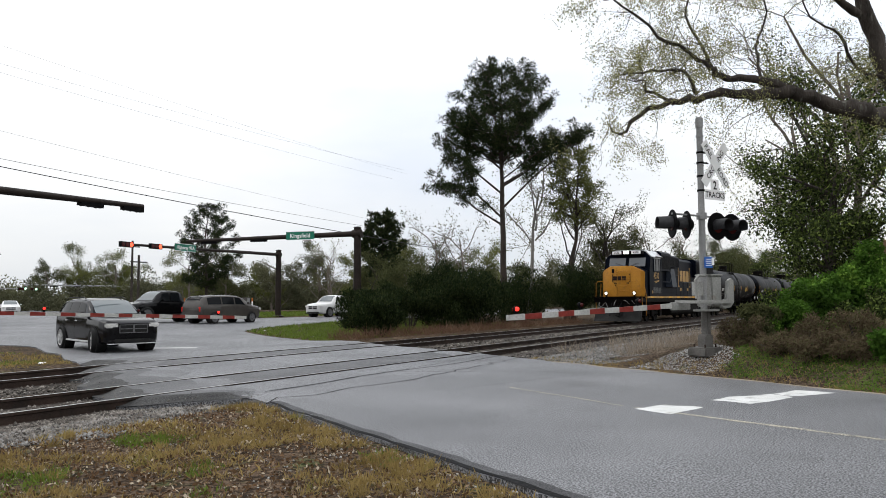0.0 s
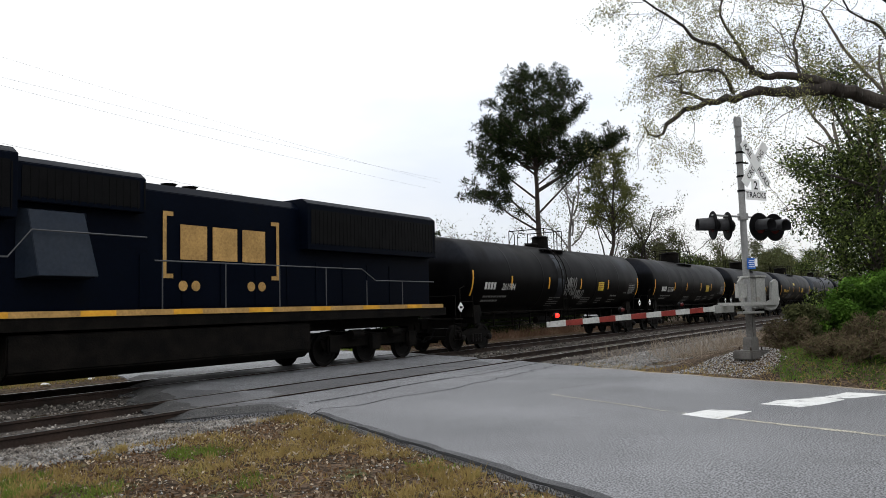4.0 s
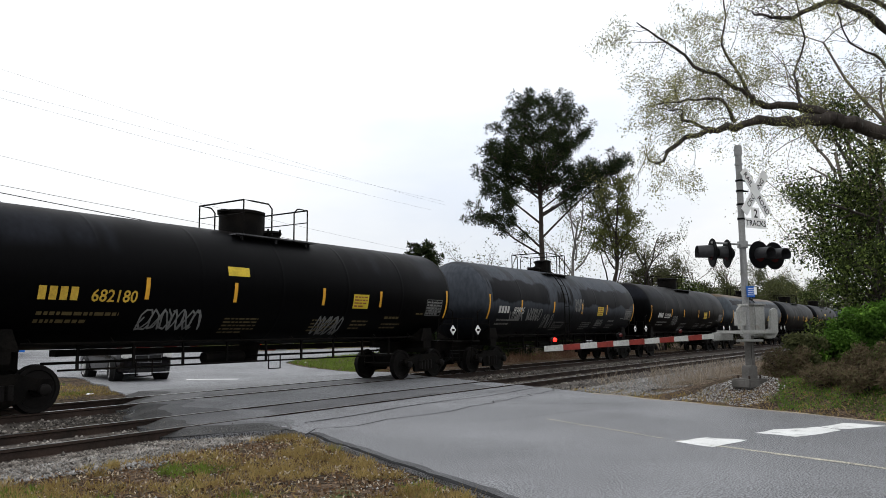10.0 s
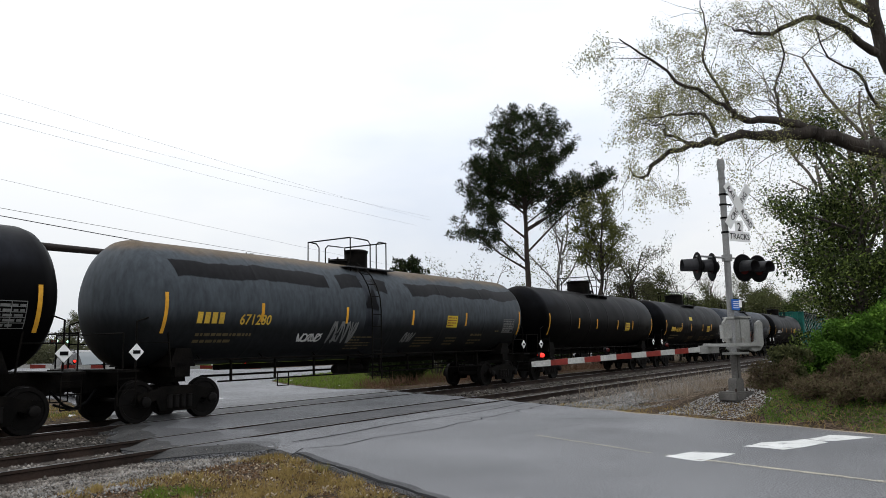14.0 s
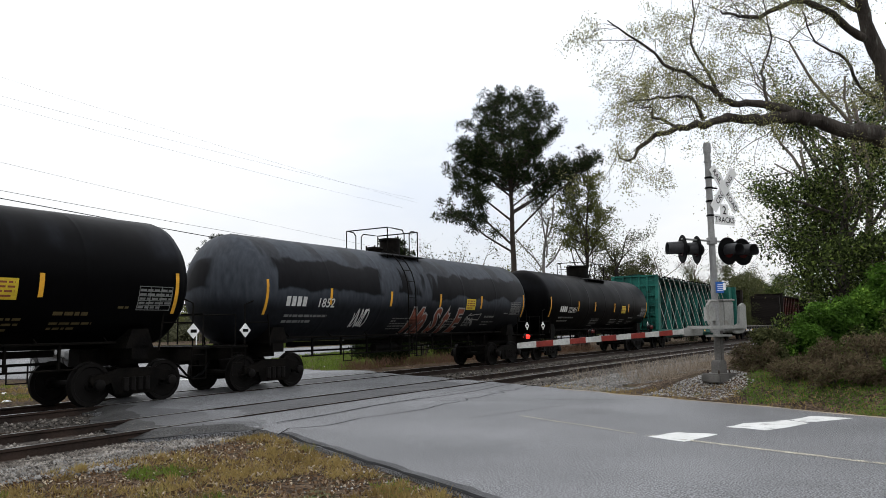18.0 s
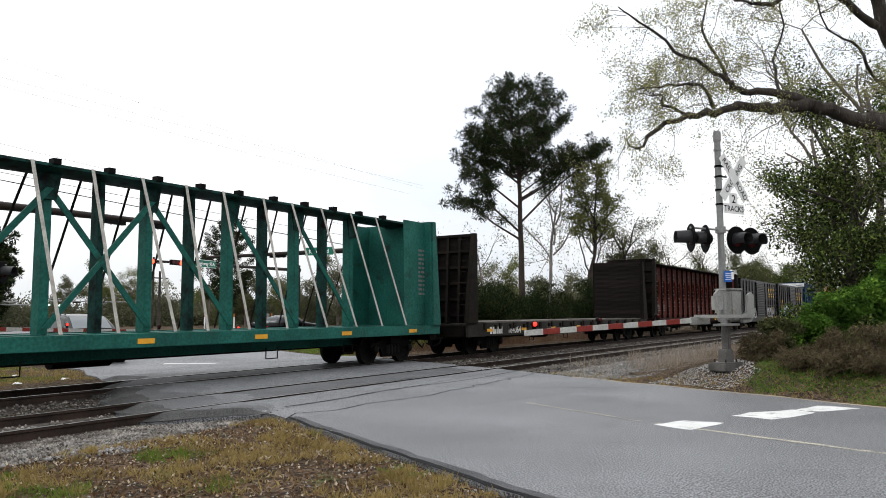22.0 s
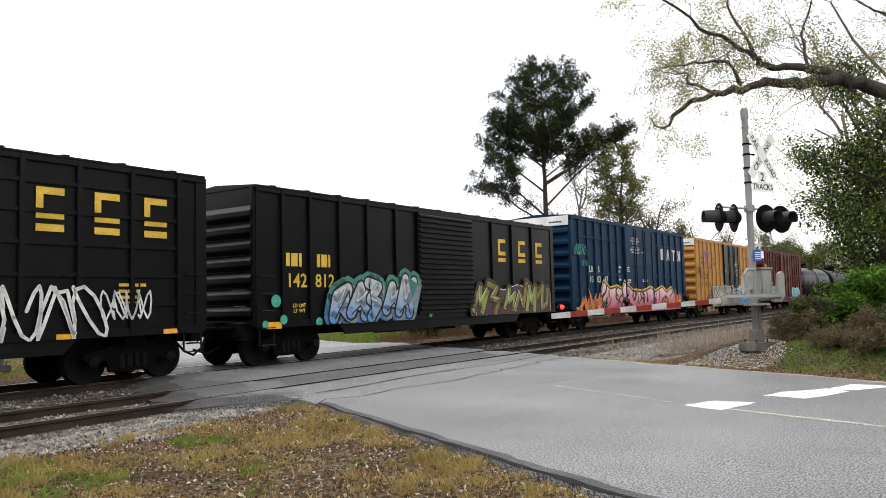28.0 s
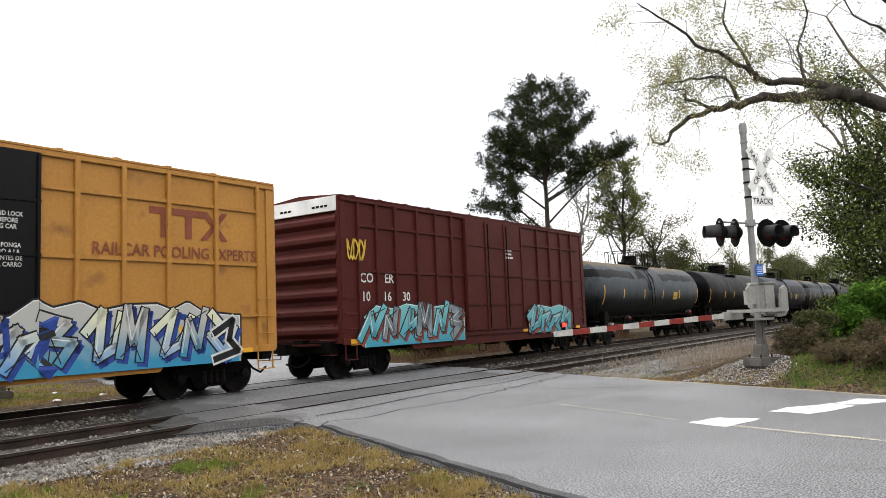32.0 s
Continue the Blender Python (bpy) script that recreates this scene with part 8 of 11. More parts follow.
            prism(bm, [(x0, top), (x0 + 0.06, top), (x1 + 0.06, 1.2), (x1, 1.2)], 0.612, 0.62, Matrix(((1, 0, 0, 0), (0, 1, -0.23, 0.23 * top), (0, 0, 1, 0), (0, 0, 0, 1))))
            part("load_strap", bm, M["bronze"], t)
            bm = bmesh.new()
            box(bm, x0, -0.5, top + 0.05, 0.16, 0.2, 0.12)
            part("strap_winch", bm, M["black"], t)
        bars(t, "lettering", X(282.1), 2.2, 0.55, 1.6, 11, -1.225, M["letter_dim"], 12)
        letters("000146", 0.26, side(X(266.4), 0.86, -1.456), M["letter_white"], t)
    return t


CARS.append(centre_beam(260.0, 283.05, "beam_green", "empty sea-green centre-beam lumber car with slack straps", False))
CARS.append(centre_beam(306.45, 329.3, "beam_red", "rusty red lumber car with oval windows", True))
t, X, half = frame_car(284.9, 305.1, "flat_rust", "flat_car", "empty dark flat car with wooden bulkheads", 1.2, 0.5)
bulkhead(t, X(285.55), -1, 1.2, 4.54, "flat_rust", True, 0.75)
bulkhead(t, X(304.3), 1, 1.2, 4.54, "flat_rust", True, 0.75)
for k in range(56):
    put_mesh("deck_board", rib_mesh("deck", 0.3, 2.84, 0.05, M["deck"], 0.0), t, X(286.4 + k * 0.31), 0, 1.225)
for k in range(15):
    bm = bmesh.new()
    box(bm, X(286.9 + k * 1.2), -1.49, 1.05, 0.1, 0.08, 0.16)
    part("stake_pocket", bm, M["flat_rust"], t)
letters("164064", 0.27, side(X(288.5), 0.78, -1.458), M["letter_white"], t, "white car number")
bars(t, "reporting_mark", X(286.5), 0.78, 1.0, 0.27, 1, -1.458, M["letter_white"], 4, 1.0)
bars(t, "lettering", X(291.5), 0.86, 1.0, 0.16, 2, -1.458, M["letter_dim"], 6)
CARS.append(t)


# ---- road vehicles ----
M["paint_grey"] = mat("dark grey car paint", (0.006, 0.0057, 0.0066), 0.14, 0.0, spec=0.14, scale=1, fine=10, amount=0.1)
M["paint_black"] = mat("black car paint", (0.003, 0.003, 0.0035), 0.16, 0.0, spec=0.12, scale=1, fine=10, amount=0.1)
M["paint_taupe"] = mat("grey-brown van paint", (0.062, 0.056, 0.051), 0.16, 0.0, spec=0.16, scale=1, fine=10, amount=0.1)
M["paint_white"] = mat("white car paint", (0.68, 0.68, 0.67), 0.3, scale=1, fine=10, amount=0.1)
M["car_glass"] = glass("car glass", (0.006, 0.007, 0.008), 0.05)
M["car_glass"].node_tree.nodes["Principled BSDF"].inputs["Specular IOR Level"].default_value = 0.07
for key, weight in (("paint_grey", 0.1), ("paint_black", 0.1), ("paint_taupe", 0.2)):
    lacquer = M[key].node_tree.nodes["Principled BSDF"]
    lacquer.inputs["Coat Weight"].default_value = weight
    lacquer.inputs["Coat Roughness"].default_value = 0.04
M["tyre"] = mat("tyre rubber", (0.01, 0.01, 0.01), 0.85, scale=4, fine=30)
M["rim"] = mat("alloy rim", (0.42, 0.42, 0.42), 0.35, 0.1, scale=3, fine=20, amount=0.2)
M["chrome"] = mat("chrome trim", (0.72, 0.72, 0.72), 0.2, 0.3, scale=3, fine=20, amount=0.1)
M["rim_dim"] = mat("satin grey trim", (0.16, 0.16, 0.165), 0.3, 0.2, scale=3, fine=20, amount=0.1)
M["plastic"] = mat("black trim plastic", (0.012, 0.012, 0.012), 0.6, scale=3, fine=20)
M["tail"] = mat("red tail light", (0.4, 0.02, 0.015), 0.25, emit=0.4)
# the pale base colour imitates reflected sky, on top of the real gloss
M["windshield"] = glass("windshield glass", (0.10, 0.115, 0.12), 0.05)
M["windshield"].node_tree.nodes["Principled BSDF"].inputs["Specular IOR Level"].default_value = 0.45
M["head"] = mat("car headlight", (0.55, 0.545, 0.53), 0.12, emit=0.08)


# along the car: share of its length, then sill, belt and top as shares of its height, half width at the flank and at the top
FRONT = [(0.0, 0.25, 0.47, 0.53, 0.70, 0.56), (0.012, 0.20, 0.50, 0.555, 0.83, 0.68), (0.04, 0.165, 0.54, 0.59, 0.93, 0.77), (0.10, 0.15, 0.575, 0.615, 0.985, 0.82), (0.20, 0.15, 0.60, 0.64, 1.0, 0.85)]
BACK = [(0.975, 0.17, 0.64, 0.74, 0.94, 0.75), (0.992, 0.21, 0.58, 0.65, 0.90, 0.74), (1.0, 0.27, 0.52, 0.57, 0.82, 0.66)]
SHAPES = {
    "suv": FRONT + [(0.265, 0.15, 0.615, 0.66, 1.0, 0.86), (0.30, 0.15, 0.62, 0.72, 1.0, 0.85), (0.38, 0.15, 0.63, 0.865, 1.0, 0.80), (0.45, 0.15, 0.635, 0.96, 1.0, 0.765), (0.53, 0.15, 0.64, 0.992, 1.0, 0.755), (0.66, 0.15, 0.645, 1.0, 1.0, 0.755),
                    (0.80, 0.15, 0.65, 0.985, 1.0, 0.75), (0.89, 0.15, 0.66, 0.955, 0.985, 0.735), (0.945, 0.155, 0.66, 0.885, 0.965, 0.735)] + BACK,
    "van": FRONT[:4] + [(0.16, 0.15, 0.59, 0.64, 1.0, 0.86), (0.22, 0.15, 0.60, 0.73, 1.0, 0.85), (0.31, 0.15, 0.61, 0.90, 1.0, 0.80), (0.38, 0.15, 0.615, 0.97, 1.0, 0.775), (0.55, 0.15, 0.62, 1.0, 1.0, 0.765), (0.80, 0.15, 0.62, 0.99, 1.0, 0.76), (0.91, 0.15, 0.62, 0.955, 0.985, 0.75), (0.955, 0.16, 0.62, 0.87, 0.965, 0.75)] + BACK,
    "sedan": FRONT[:4] + [(0.20, 0.14, 0.61, 0.65, 1.0, 0.84), (0.28, 0.14, 0.635, 0.69, 1.0, 0.84), (0.33, 0.14, 0.645, 0.78, 1.0, 0.80), (0.41, 0.14, 0.65, 0.93, 1.0, 0.74), (0.50, 0.14, 0.655, 0.995, 1.0, 0.70), (0.60, 0.14, 0.66, 0.99, 1.0, 0.70), (0.72, 0.14, 0.665, 0.90, 1.0, 0.72), (0.82, 0.14, 0.67, 0.76, 0.99, 0.78), (0.86, 0.14, 0.665, 0.715, 0.985, 0.80), (0.95, 0.16, 0.65, 0.70, 0.955, 0.80)] + BACK[1:],
    "pickup": FRONT + [(0.255, 0.16, 0.615, 0.66, 1.0, 0.86), (0.285, 0.16, 0.62, 0.73, 1.0, 0.84), (0.34, 0.16, 0.625, 0.90, 1.0, 0.79), (0.39, 0.16, 0.63, 0.98, 1.0, 0.76), (0.48, 0.16, 0.63, 1.0, 1.0, 0.755), (0.57, 0.16, 0.63, 0.99, 1.0, 0.755), (0.605, 0.16, 0.63, 0.93, 1.0, 0.77), (0.625, 0.16, 0.63, 0.70, 1.0, 0.86), (0.635, 0.16, 0.62, 0.65, 1.0, 0.92), (0.95, 0.17, 0.62, 0.65, 0.99, 0.92), (0.985, 0.20, 0.62, 0.65, 0.97, 0.90), (1.0, 0.24, 0.60, 0.63, 0.95, 0.88)]}


def vehicle(name, label, category, L, W, H, paint, kind_, steer=0.0):
    """A car that points along local -y, its middle at the origin, wheels on z = 0."""
    t = thing(name, label, category, "road vehicles")
    table = np.array(SHAPES[kind_])
    f, r, h = -L / 2, L / 2, W / 2
    wb0, wb1 = f + L * 0.185, r - L * 0.20
    wr = 0.40 if kind_ in ("suv", "pickup") else 0.33
    raised = 0.16 if kind_ == "pickup" and H > 2 else 0.0
    if raised:
        wr = 0.50
    clear = 0.155 * H + raised
    hood, belt, tail = 0.60 * H, 0.64 * H, 0.62 * H

    def half_ring(q):
        """The right half of the cross-section at the share q of the length, from the sill to the middle of the top."""
        z0, zb, zt, w, wt = [float(np.interp(q, table[:, 0], table[:, k])) for k in range(1, 6)]
        z0, zb, zt, w, wt = z0 * H + raised, zb * H, zt * H, w * h, wt * h
        g, up = zb - z0, zt - zb
        pts = [(w * 0.86, z0), (w * 0.97, z0 + 0.06), (w, z0 + g * 0.42), (w * 0.992, z0 + g * 0.72), (w * 0.972, zb - 0.02), (w * 0.945, zb + up * 0.06), (wt * 1.03, zb + up * 0.82), (wt * 0.96, zt - up * 0.08), (wt * 0.82, zt - up * 0.025), (wt * 0.45, zt)]
        return [Vector((x, f + L * q, z)) for x, z in pts]

    bm = bmesh.new()
    qs = sorted(set(list(table[:, 0]) + list(np.linspace(0, 1, 45))))
    loft(bm, [[(-p.x, p.y, p.z) for p in half_ring(q)] + [tuple(p) for p in half_ring(q)[::-1]] for q in qs])
    body = part("body", bm, paint, t, "", smooth=45)

    def skin(name, q0, q1, i0, i1, v0, v1, s, lift, material, label="", slant=0.0, parent=None):
        """A panel that lies on the flank between two lines of the cross-section."""
        bm = bmesh.new()
        rows = []
        for k in range(9):
            col = []
            for v in (v0, (v0 + v1) / 2, v1):
                q = q0 + (q1 - q0) * k / 8 + slant * (v - v0) / (v1 - v0) * (1 - k / 8)
                hr = half_ring(q)
                span = i0 + (i1 - i0) * v
                i = min(int(span), i1 - 1)
                p = hr[i].lerp(hr[i + 1], span - i)
                col.append(bm.verts.new((s * (p.x + lift), p.y, p.z + lift * 0.3)))
            rows.append(col)
        for a, b in zip(rows, rows[1:]):
            for m in (0, 1):
                bm.faces.new((a[m], b[m], b[m + 1], a[m + 1]))
        return part(name, bm, material, parent or body, label, smooth=60)

    def screen(name, q0, q1, material, label):
        """A pane across the top of the body."""
        bm = bmesh.new()
        rows = []
        for k in range(7):
            hr = half_ring(q0 + (q1 - q0) * k / 6)
            half_ = [hr[7] * 0.35 + hr[8] * 0.65, hr[9]]
            row = [(-p.x, p.y, p.z) for p in half_] + [(p.x, p.y, p.z) for p in half_[::-1]]
            rows.append([bm.verts.new((x * 0.98, y + (-0.012 if q1 < 0.5 else 0.012), z + 0.012)) for x, y, z in row])
        for a, b in zip(rows, rows[1:]):
            for m in range(3):
                bm.faces.new((a[m], b[m], b[m + 1], a[m + 1]))
        part(name, bm, material, body, label, smooth=60)

    w0, w1, rear0, rear1 = {"suv": (0.285, 0.445, 0.905, 0.965), "van": (0.185, 0.37, 0.92, 0.965), "sedan": (0.30, 0.48, 0.64, 0.80), "pickup": (0.275, 0.38, 0.59, 0.618)}[kind_]
    screen("windshield", w0, w1, M["windshield"], "sky-reflecting windshield")
    screen("rear_window", rear0, rear1, M["car_glass"], "dark tinted glass")
    glazed = {"suv": ((0.375, 0.525, 0.055), (0.545, 0.69, 0.0), (0.71, 0.85, 0.0)), "van": ((0.29, 0.45, 0.07), (0.47, 0.66, 0.0), (0.68, 0.89, 0.0)), "sedan": ((0.38, 0.52, 0.07), (0.54, 0.67, 0.0)), "pickup": ((0.33, 0.45, 0.04), (0.47, 0.575, 0.0))}[kind_]
    doors = {"suv": ((0.32, 0.535), (0.54, 0.73)), "van": ((0.24, 0.46), (0.465, 0.70)), "sedan": ((0.32, 0.53), (0.535, 0.74)), "pickup": ((0.29, 0.46), (0.465, 0.605))}[kind_]
    for s in (-1, 1):
        for q0, q1, slant in glazed:
            skin("side_window", q0, q1, 5, 6, 0.08, 0.97, s, 0.008, M["car_glass"], "dark tinted glass", slant)
        bm = bmesh.new()
        box(bm, s * (h + 0.07), f + L * (w0 + 0.075), belt + 0.10, 0.2, 0.12, 0.15)
        part("mirror", bm, paint, body, bevel=0.04)
        for q0, q1 in doors:
            dr = skin("door", q0 + 0.004, q1 - 0.004, 1, 4, 0.12, 0.98, s, 0.006, paint)
            bm = bmesh.new()
            box(bm, s * (h + 0.02), f + L * (q1 - 0.03), belt - 0.13, 0.03, 0.20, 0.035)
            part("door_handle", bm, M["chrome"] if kind_ == "suv" else paint, dr, bevel=0.008)
        bm = bmesh.new()
        box(bm, s * (h * 0.97), (wb0 + wb1) / 2, clear + 0.06, 0.06, (wb1 - wb0) - 2 * wr - 0.05, 0.06)
        part("sill_trim", bm, M["chrome"] if kind_ == "suv" else M["plastic"], body, bevel=0.01)
        bm = bmesh.new()
        box(bm, s * h * 0.70, f + 0.13, hood * 0.82, h * 0.40, 0.30, 0.15)
        part("headlight", bm, M["head"], body, "clear headlight", bevel=0.03)
        bm = bmesh.new()
        box(bm, s * h * 0.78, r - 0.04, tail * 0.80, h * 0.16, 0.08, 0.3 if kind_ != "sedan" else 0.14)
        part("tail_light", bm, M["tail"], body, "red tail light", bevel=0.02)
        for y in (wb0, wb1):
            # black disc proud of the flank, in place of the arch's shaded hollow
            bm = bmesh.new()
            m = Matrix.Translation((s * (h - 0.02), y, wr)) @ Euler((0, radians(90 * s), 0)).to_matrix().to_4x4()
            lathe(bm, [(wr * 1.14, -0.3), (wr * 1.14, 0.024)], m, 28, True)
            part("wheel_arch", bm, M["tyre"], body)
            w = new("wheel")
            w.parent = t
            w.matrix_basis = Matrix.Translation((s * (h - 0.07), y, wr)) @ Matrix.Rotation(steer if y == wb0 else 0, 4, 'Z')
            wm = Euler((0, radians(90 * s), 0)).to_matrix().to_4x4()
            bm = bmesh.new()
            lathe(bm, [(wr * 0.70, -0.12), (wr * 0.94, -0.13), (wr, -0.08), (wr, 0.08), (wr * 0.93, 0.13), (wr * 0.73, 0.13), (wr * 0.70, 0.1)], wm, 26, False)
            part("tyre", bm, M["tyre"], w, "black tyre")
            bm = bmesh.new()
            lathe(bm, [(0.0, 0.11), (wr * 0.14, 0.125), (wr * 0.16, 0.10), (wr * 0.64, 0.095), (wr * 0.73, 0.13)], wm, 20, False)
            for k in range(5):
                ang = k * 2 * math.pi / 5
                box(bm, 0, 0, 0, wr * 0.5, wr * 0.16, 0.03, wm @ Matrix.Rotation(ang, 4, 'Z') @ Matrix.Translation((wr * 0.38, 0, 0.115)))
            part("rim", bm, M["rim"] if kind_ == "suv" else M["rim_dim"], w, "five-spoke rim")
    bm = bmesh.new()
    box(bm, 0, f + 0.02, hood * 0.72, h * 0.95, 0.10, 0.26)
    gr = part("grille", bm, M["plastic"], body, "dark front grille", bevel=0.02)
    bm = bmesh.new()
    box(bm, 0, f - 0.035, hood * 0.72, h * 0.9, 0.02, 0.025)
    box(bm, 0, f - 0.035, hood * 0.72, 0.05, 0.02, 0.24)
    for zz in (-0.13, 0.13):
        box(bm, 0, f - 0.033, hood * 0.72 + zz, h * 0.97, 0.02, 0.02)
    for ss in (-1, 1):
        box(bm, ss * h * 0.475, f - 0.033, hood * 0.72, 0.02, 0.02, 0.26)
    part("grille_bar", bm, M["rim_dim"] if kind_ == "suv" else M["chrome"], gr)
    bm = bmesh.new()
    box(bm, 0, f + 0.02, clear + 0.1, h * 1.3, 0.12, 0.14)
    part("bumper_intake", bm, M["plastic"], body, bevel=0.03)
    bm = bmesh.new()
    box(bm, 0, f + 0.03, clear + 0.01, h * 1.7, 0.16, 0.03)
    part("chin_trim", bm, M["chrome"] if kind_ == "suv" else M["plastic"], body, bevel=0.01)
    bm = bmesh.new()
    box(bm, 0, r - 0.02, clear + 0.22, h * 1.75, 0.16, 0.24)
    part("rear_bumper", bm, paint if kind_ != "pickup" else M["chrome"], body, bevel=0.04)
    if kind_ == "suv":
        for s in (-1, 1):
            bm = bmesh.new()
            tube(bm, [(s * h * 0.70, f + L * 0.50, H - 0.03), (s * h * 0.70, f + L * 0.54, H + 0.03), (s * h * 0.70, f + L * 0.84, H + 0.02), (s * h * 0.70, f + L * 0.88, H - 0.07)], 0.02, 6)
            part("roof_rail", bm, M["plastic"], body)
    if kind_ == "pickup":
        bm = bmesh.new()
        box(bm, 0, f + L * 0.81, 0.652 * H, h * 1.6, L * 0.31, 0.012)
        part("bed", bm, M["plastic"], body, "dark open load bed")
    return t


suv = vehicle("suv", "dark grey sport utility car waiting at the gate", "car", 5.1, 1.93, 1.80, M["paint_grey"], "suv", radians(-14))
black_pickup = vehicle("pickup_truck", "black crew-cab pickup truck on the highway", "pickup truck", 6.5, 2.03, 2.05, M["paint_black"], "pickup")
van = vehicle("minivan", "grey-brown minivan on the highway", "van", 5.0, 1.95, 1.75, M["paint_taupe"], "van")
sedan = vehicle("sedan", "black sedan on the highway", "car", 4.9, 1.85, 1.46, M["paint_black"], "sedan")
white_pickup = vehicle("pickup_truck", "white crew-cab pickup truck on the highway", "pickup truck", 5.4, 1.9, 1.80, M["paint_white"], "pickup")
white_car = vehicle("hatchback", "small white car on the side road", "car", 4.4, 1.8, 1.55, M["paint_white"], "suv")
waiting_car = vehicle("hatchback", "silver car with lit headlights waiting beyond the highway", "car", 4.4, 1.8, 1.45, M["paint_white"], "sedan")
late_sedan = vehicle("sedan", "black sedan that passes later on the highway", "car", 4.8, 1.85, 1.45, M["paint_black"], "sedan")


def drive_rows(y, z, way, keys):
    """Poses along the highway: way -1 drives towards -x, +1 towards +x."""
    return [(t, pose(x, y, z, 0, 0, 90 * way)) for t, x in keys]


# ---- crossing signals and gates ----
M["old_steel"] = mat("stained grey steel", (0.11, 0.105, 0.098), 0.7, col2=(0.06, 0.055, 0.05), scale=3, fine=25, amount=0.5)
M["visor"] = mat("faded black visor paint", (0.028, 0.028, 0.030), 0.5, spec=0.2, scale=3, fine=25)

def road_frame(x, y, z, flip=1):
    """Axes of a roadside sign: local x across the road, local y along it, z up; the front faces -y."""
    n, uu = ROAD_N * flip, ROAD_U * flip
    return Matrix(((n.x, uu.x, 0, x), (n.y, uu.y, 0, y), (0, 0, 1, z), (0, 0, 0, 1)))


def board(bm, outline, y, depth=0.02, m=None):
    prism(bm, outline, y, y - depth, m)


def crossing_signal(x, y, z, flip, label, number=True):
    t = thing("crossing_signal", label, "crossing signal", "crossing signals", at=road_frame(x, y, z, flip))
    bm = bmesh.new()
    rod(bm, (0, 0, 0.95), (0, 0, 5.2), 0.072, 0.068, 16)
    lathe(bm, [(0.085, 5.02), (0.085, 5.2), (0.07, 5.24), (0.0, 5.25)], Matrix(), 16)
    lathe(bm, [(0.085, 4.8), (0.085, 4.84)], Matrix(), 16)
    lower = bmesh.new()
    rod(lower, (0, 0, 0.12), (0, 0, 0.98), 0.066, 0.066, 14)
    mast = part("mast", bm, M["galv"], t, "weathered grey steel mast")
    part("mast_foot", lower, M["old_steel"], t, "stained lower mast")
    bm = bmesh.new()
    box(bm, 0.02, 0, 0.04, 0.62, 0.5, 0.2)
    part("base_slab", bm, M["old_steel"], t, "dark weathered base slab", bevel=0.03)
    bm = bmesh.new()
    prism(bm, [(-0.11, 0.1), (0.15, 0.1), (0.15, 0.38), (0.12, 0.42), (-0.08, 0.42), (-0.11, 0.36)], -0.11, 0.11)
    ped = part("pedestal", bm, M["old_steel"], t, "dull grey pedestal shoe", bevel=0.015)
    for k in range(4):
        a = math.pi / 4 + k * math.pi / 2
        bm = bmesh.new()
        rod(bm, (0.25 * math.cos(a), 0.2 * math.sin(a), 0.12), (0.25 * math.cos(a), 0.2 * math.sin(a), 0.21), 0.02, seg=6)
        part("anchor_bolt", bm, M["rust"], ped)
    bm = bmesh.new()
    box(bm, 0.13, 0.03, 0.72, 0.09, 0.12, 0.66)
    part("conduit_box", bm, M["old_steel"], t, "grey conduit beside the mast")
    for zz in (4.45, 4.22, 3.92, 3.6):
        bm = bmesh.new()
        lathe(bm, [(0.07, zz - 0.02), (0.085, zz - 0.02), (0.085, zz + 0.02), (0.07, zz + 0.02)], Matrix(), 14)
        box(bm, 0.14, -0.05, zz, 0.12, 0.03, 0.03)
        part("sign_clamp", bm, M["black"], mast)
    # crossbuck
    cz, cx = 4.20, 0.34
    for k, (word, ang) in enumerate((("CROSSING", 50), ("RAIL", -50))):
        m = Matrix.Translation((cx, -0.12 - 0.016 * k, cz)) @ Euler((0, radians(-ang), 0)).to_matrix().to_4x4()
        bm = bmesh.new()
        board(bm, [(-0.61, -0.115), (0.61, -0.115), (0.61, 0.115), (-0.61, 0.115)], 0, 0.012, m)
        bl = part("crossbuck_blade", bm, M["sign_white"], t, "white crossbuck blade with black letters")
        face = Matrix.Translation((0, -0.014, -0.062)) @ Euler((radians(90), 0, 0)).to_matrix().to_4x4()
        if word == "CROSSING":
            letters("CROSSING", 0.125, m @ face, M["black"], bl, sx=1.02)
        else:
            letters("RAIL", 0.125, m @ Matrix.Translation((-0.36, 0, 0)) @ face, M["black"], bl)
            letters("ROAD", 0.125, m @ Matrix.Translation((0.36, 0, 0)) @ face, M["black"], bl)
    bm = bmesh.new()
    board(bm, [(cx - 0.34, 3.40), (cx + 0.34, 3.40), (cx + 0.34, 3.62), (cx + 0.13, 3.62), (cx + 0.13, 3.86), (cx - 0.13, 3.86), (cx - 0.13, 3.62), (cx - 0.34, 3.62)], -0.1, 0.012)
    pl = part("track_count_sign", bm, M["sign_white"], t, "white sign for two tracks")
    fc = Euler((radians(90), 0, 0)).to_matrix().to_4x4()
    letters("2", 0.19, Matrix.Translation((cx, -0.114, 3.64)) @ fc, M["black"], pl)
    letters("TRACKS", 0.13, Matrix.Translation((cx, -0.114, 3.45)) @ fc, M["black"], pl)
    bm = bmesh.new()
    rod(bm, (-0.98, 0, 3.03), (1.05, 0, 3.03), 0.022, seg=8)
    lathe(bm, [(0.085, 2.96), (0.11, 2.96), (0.11, 3.1), (0.085, 3.1)], Matrix(), 14)
    part("crossarm", bm, M["galv"], t)
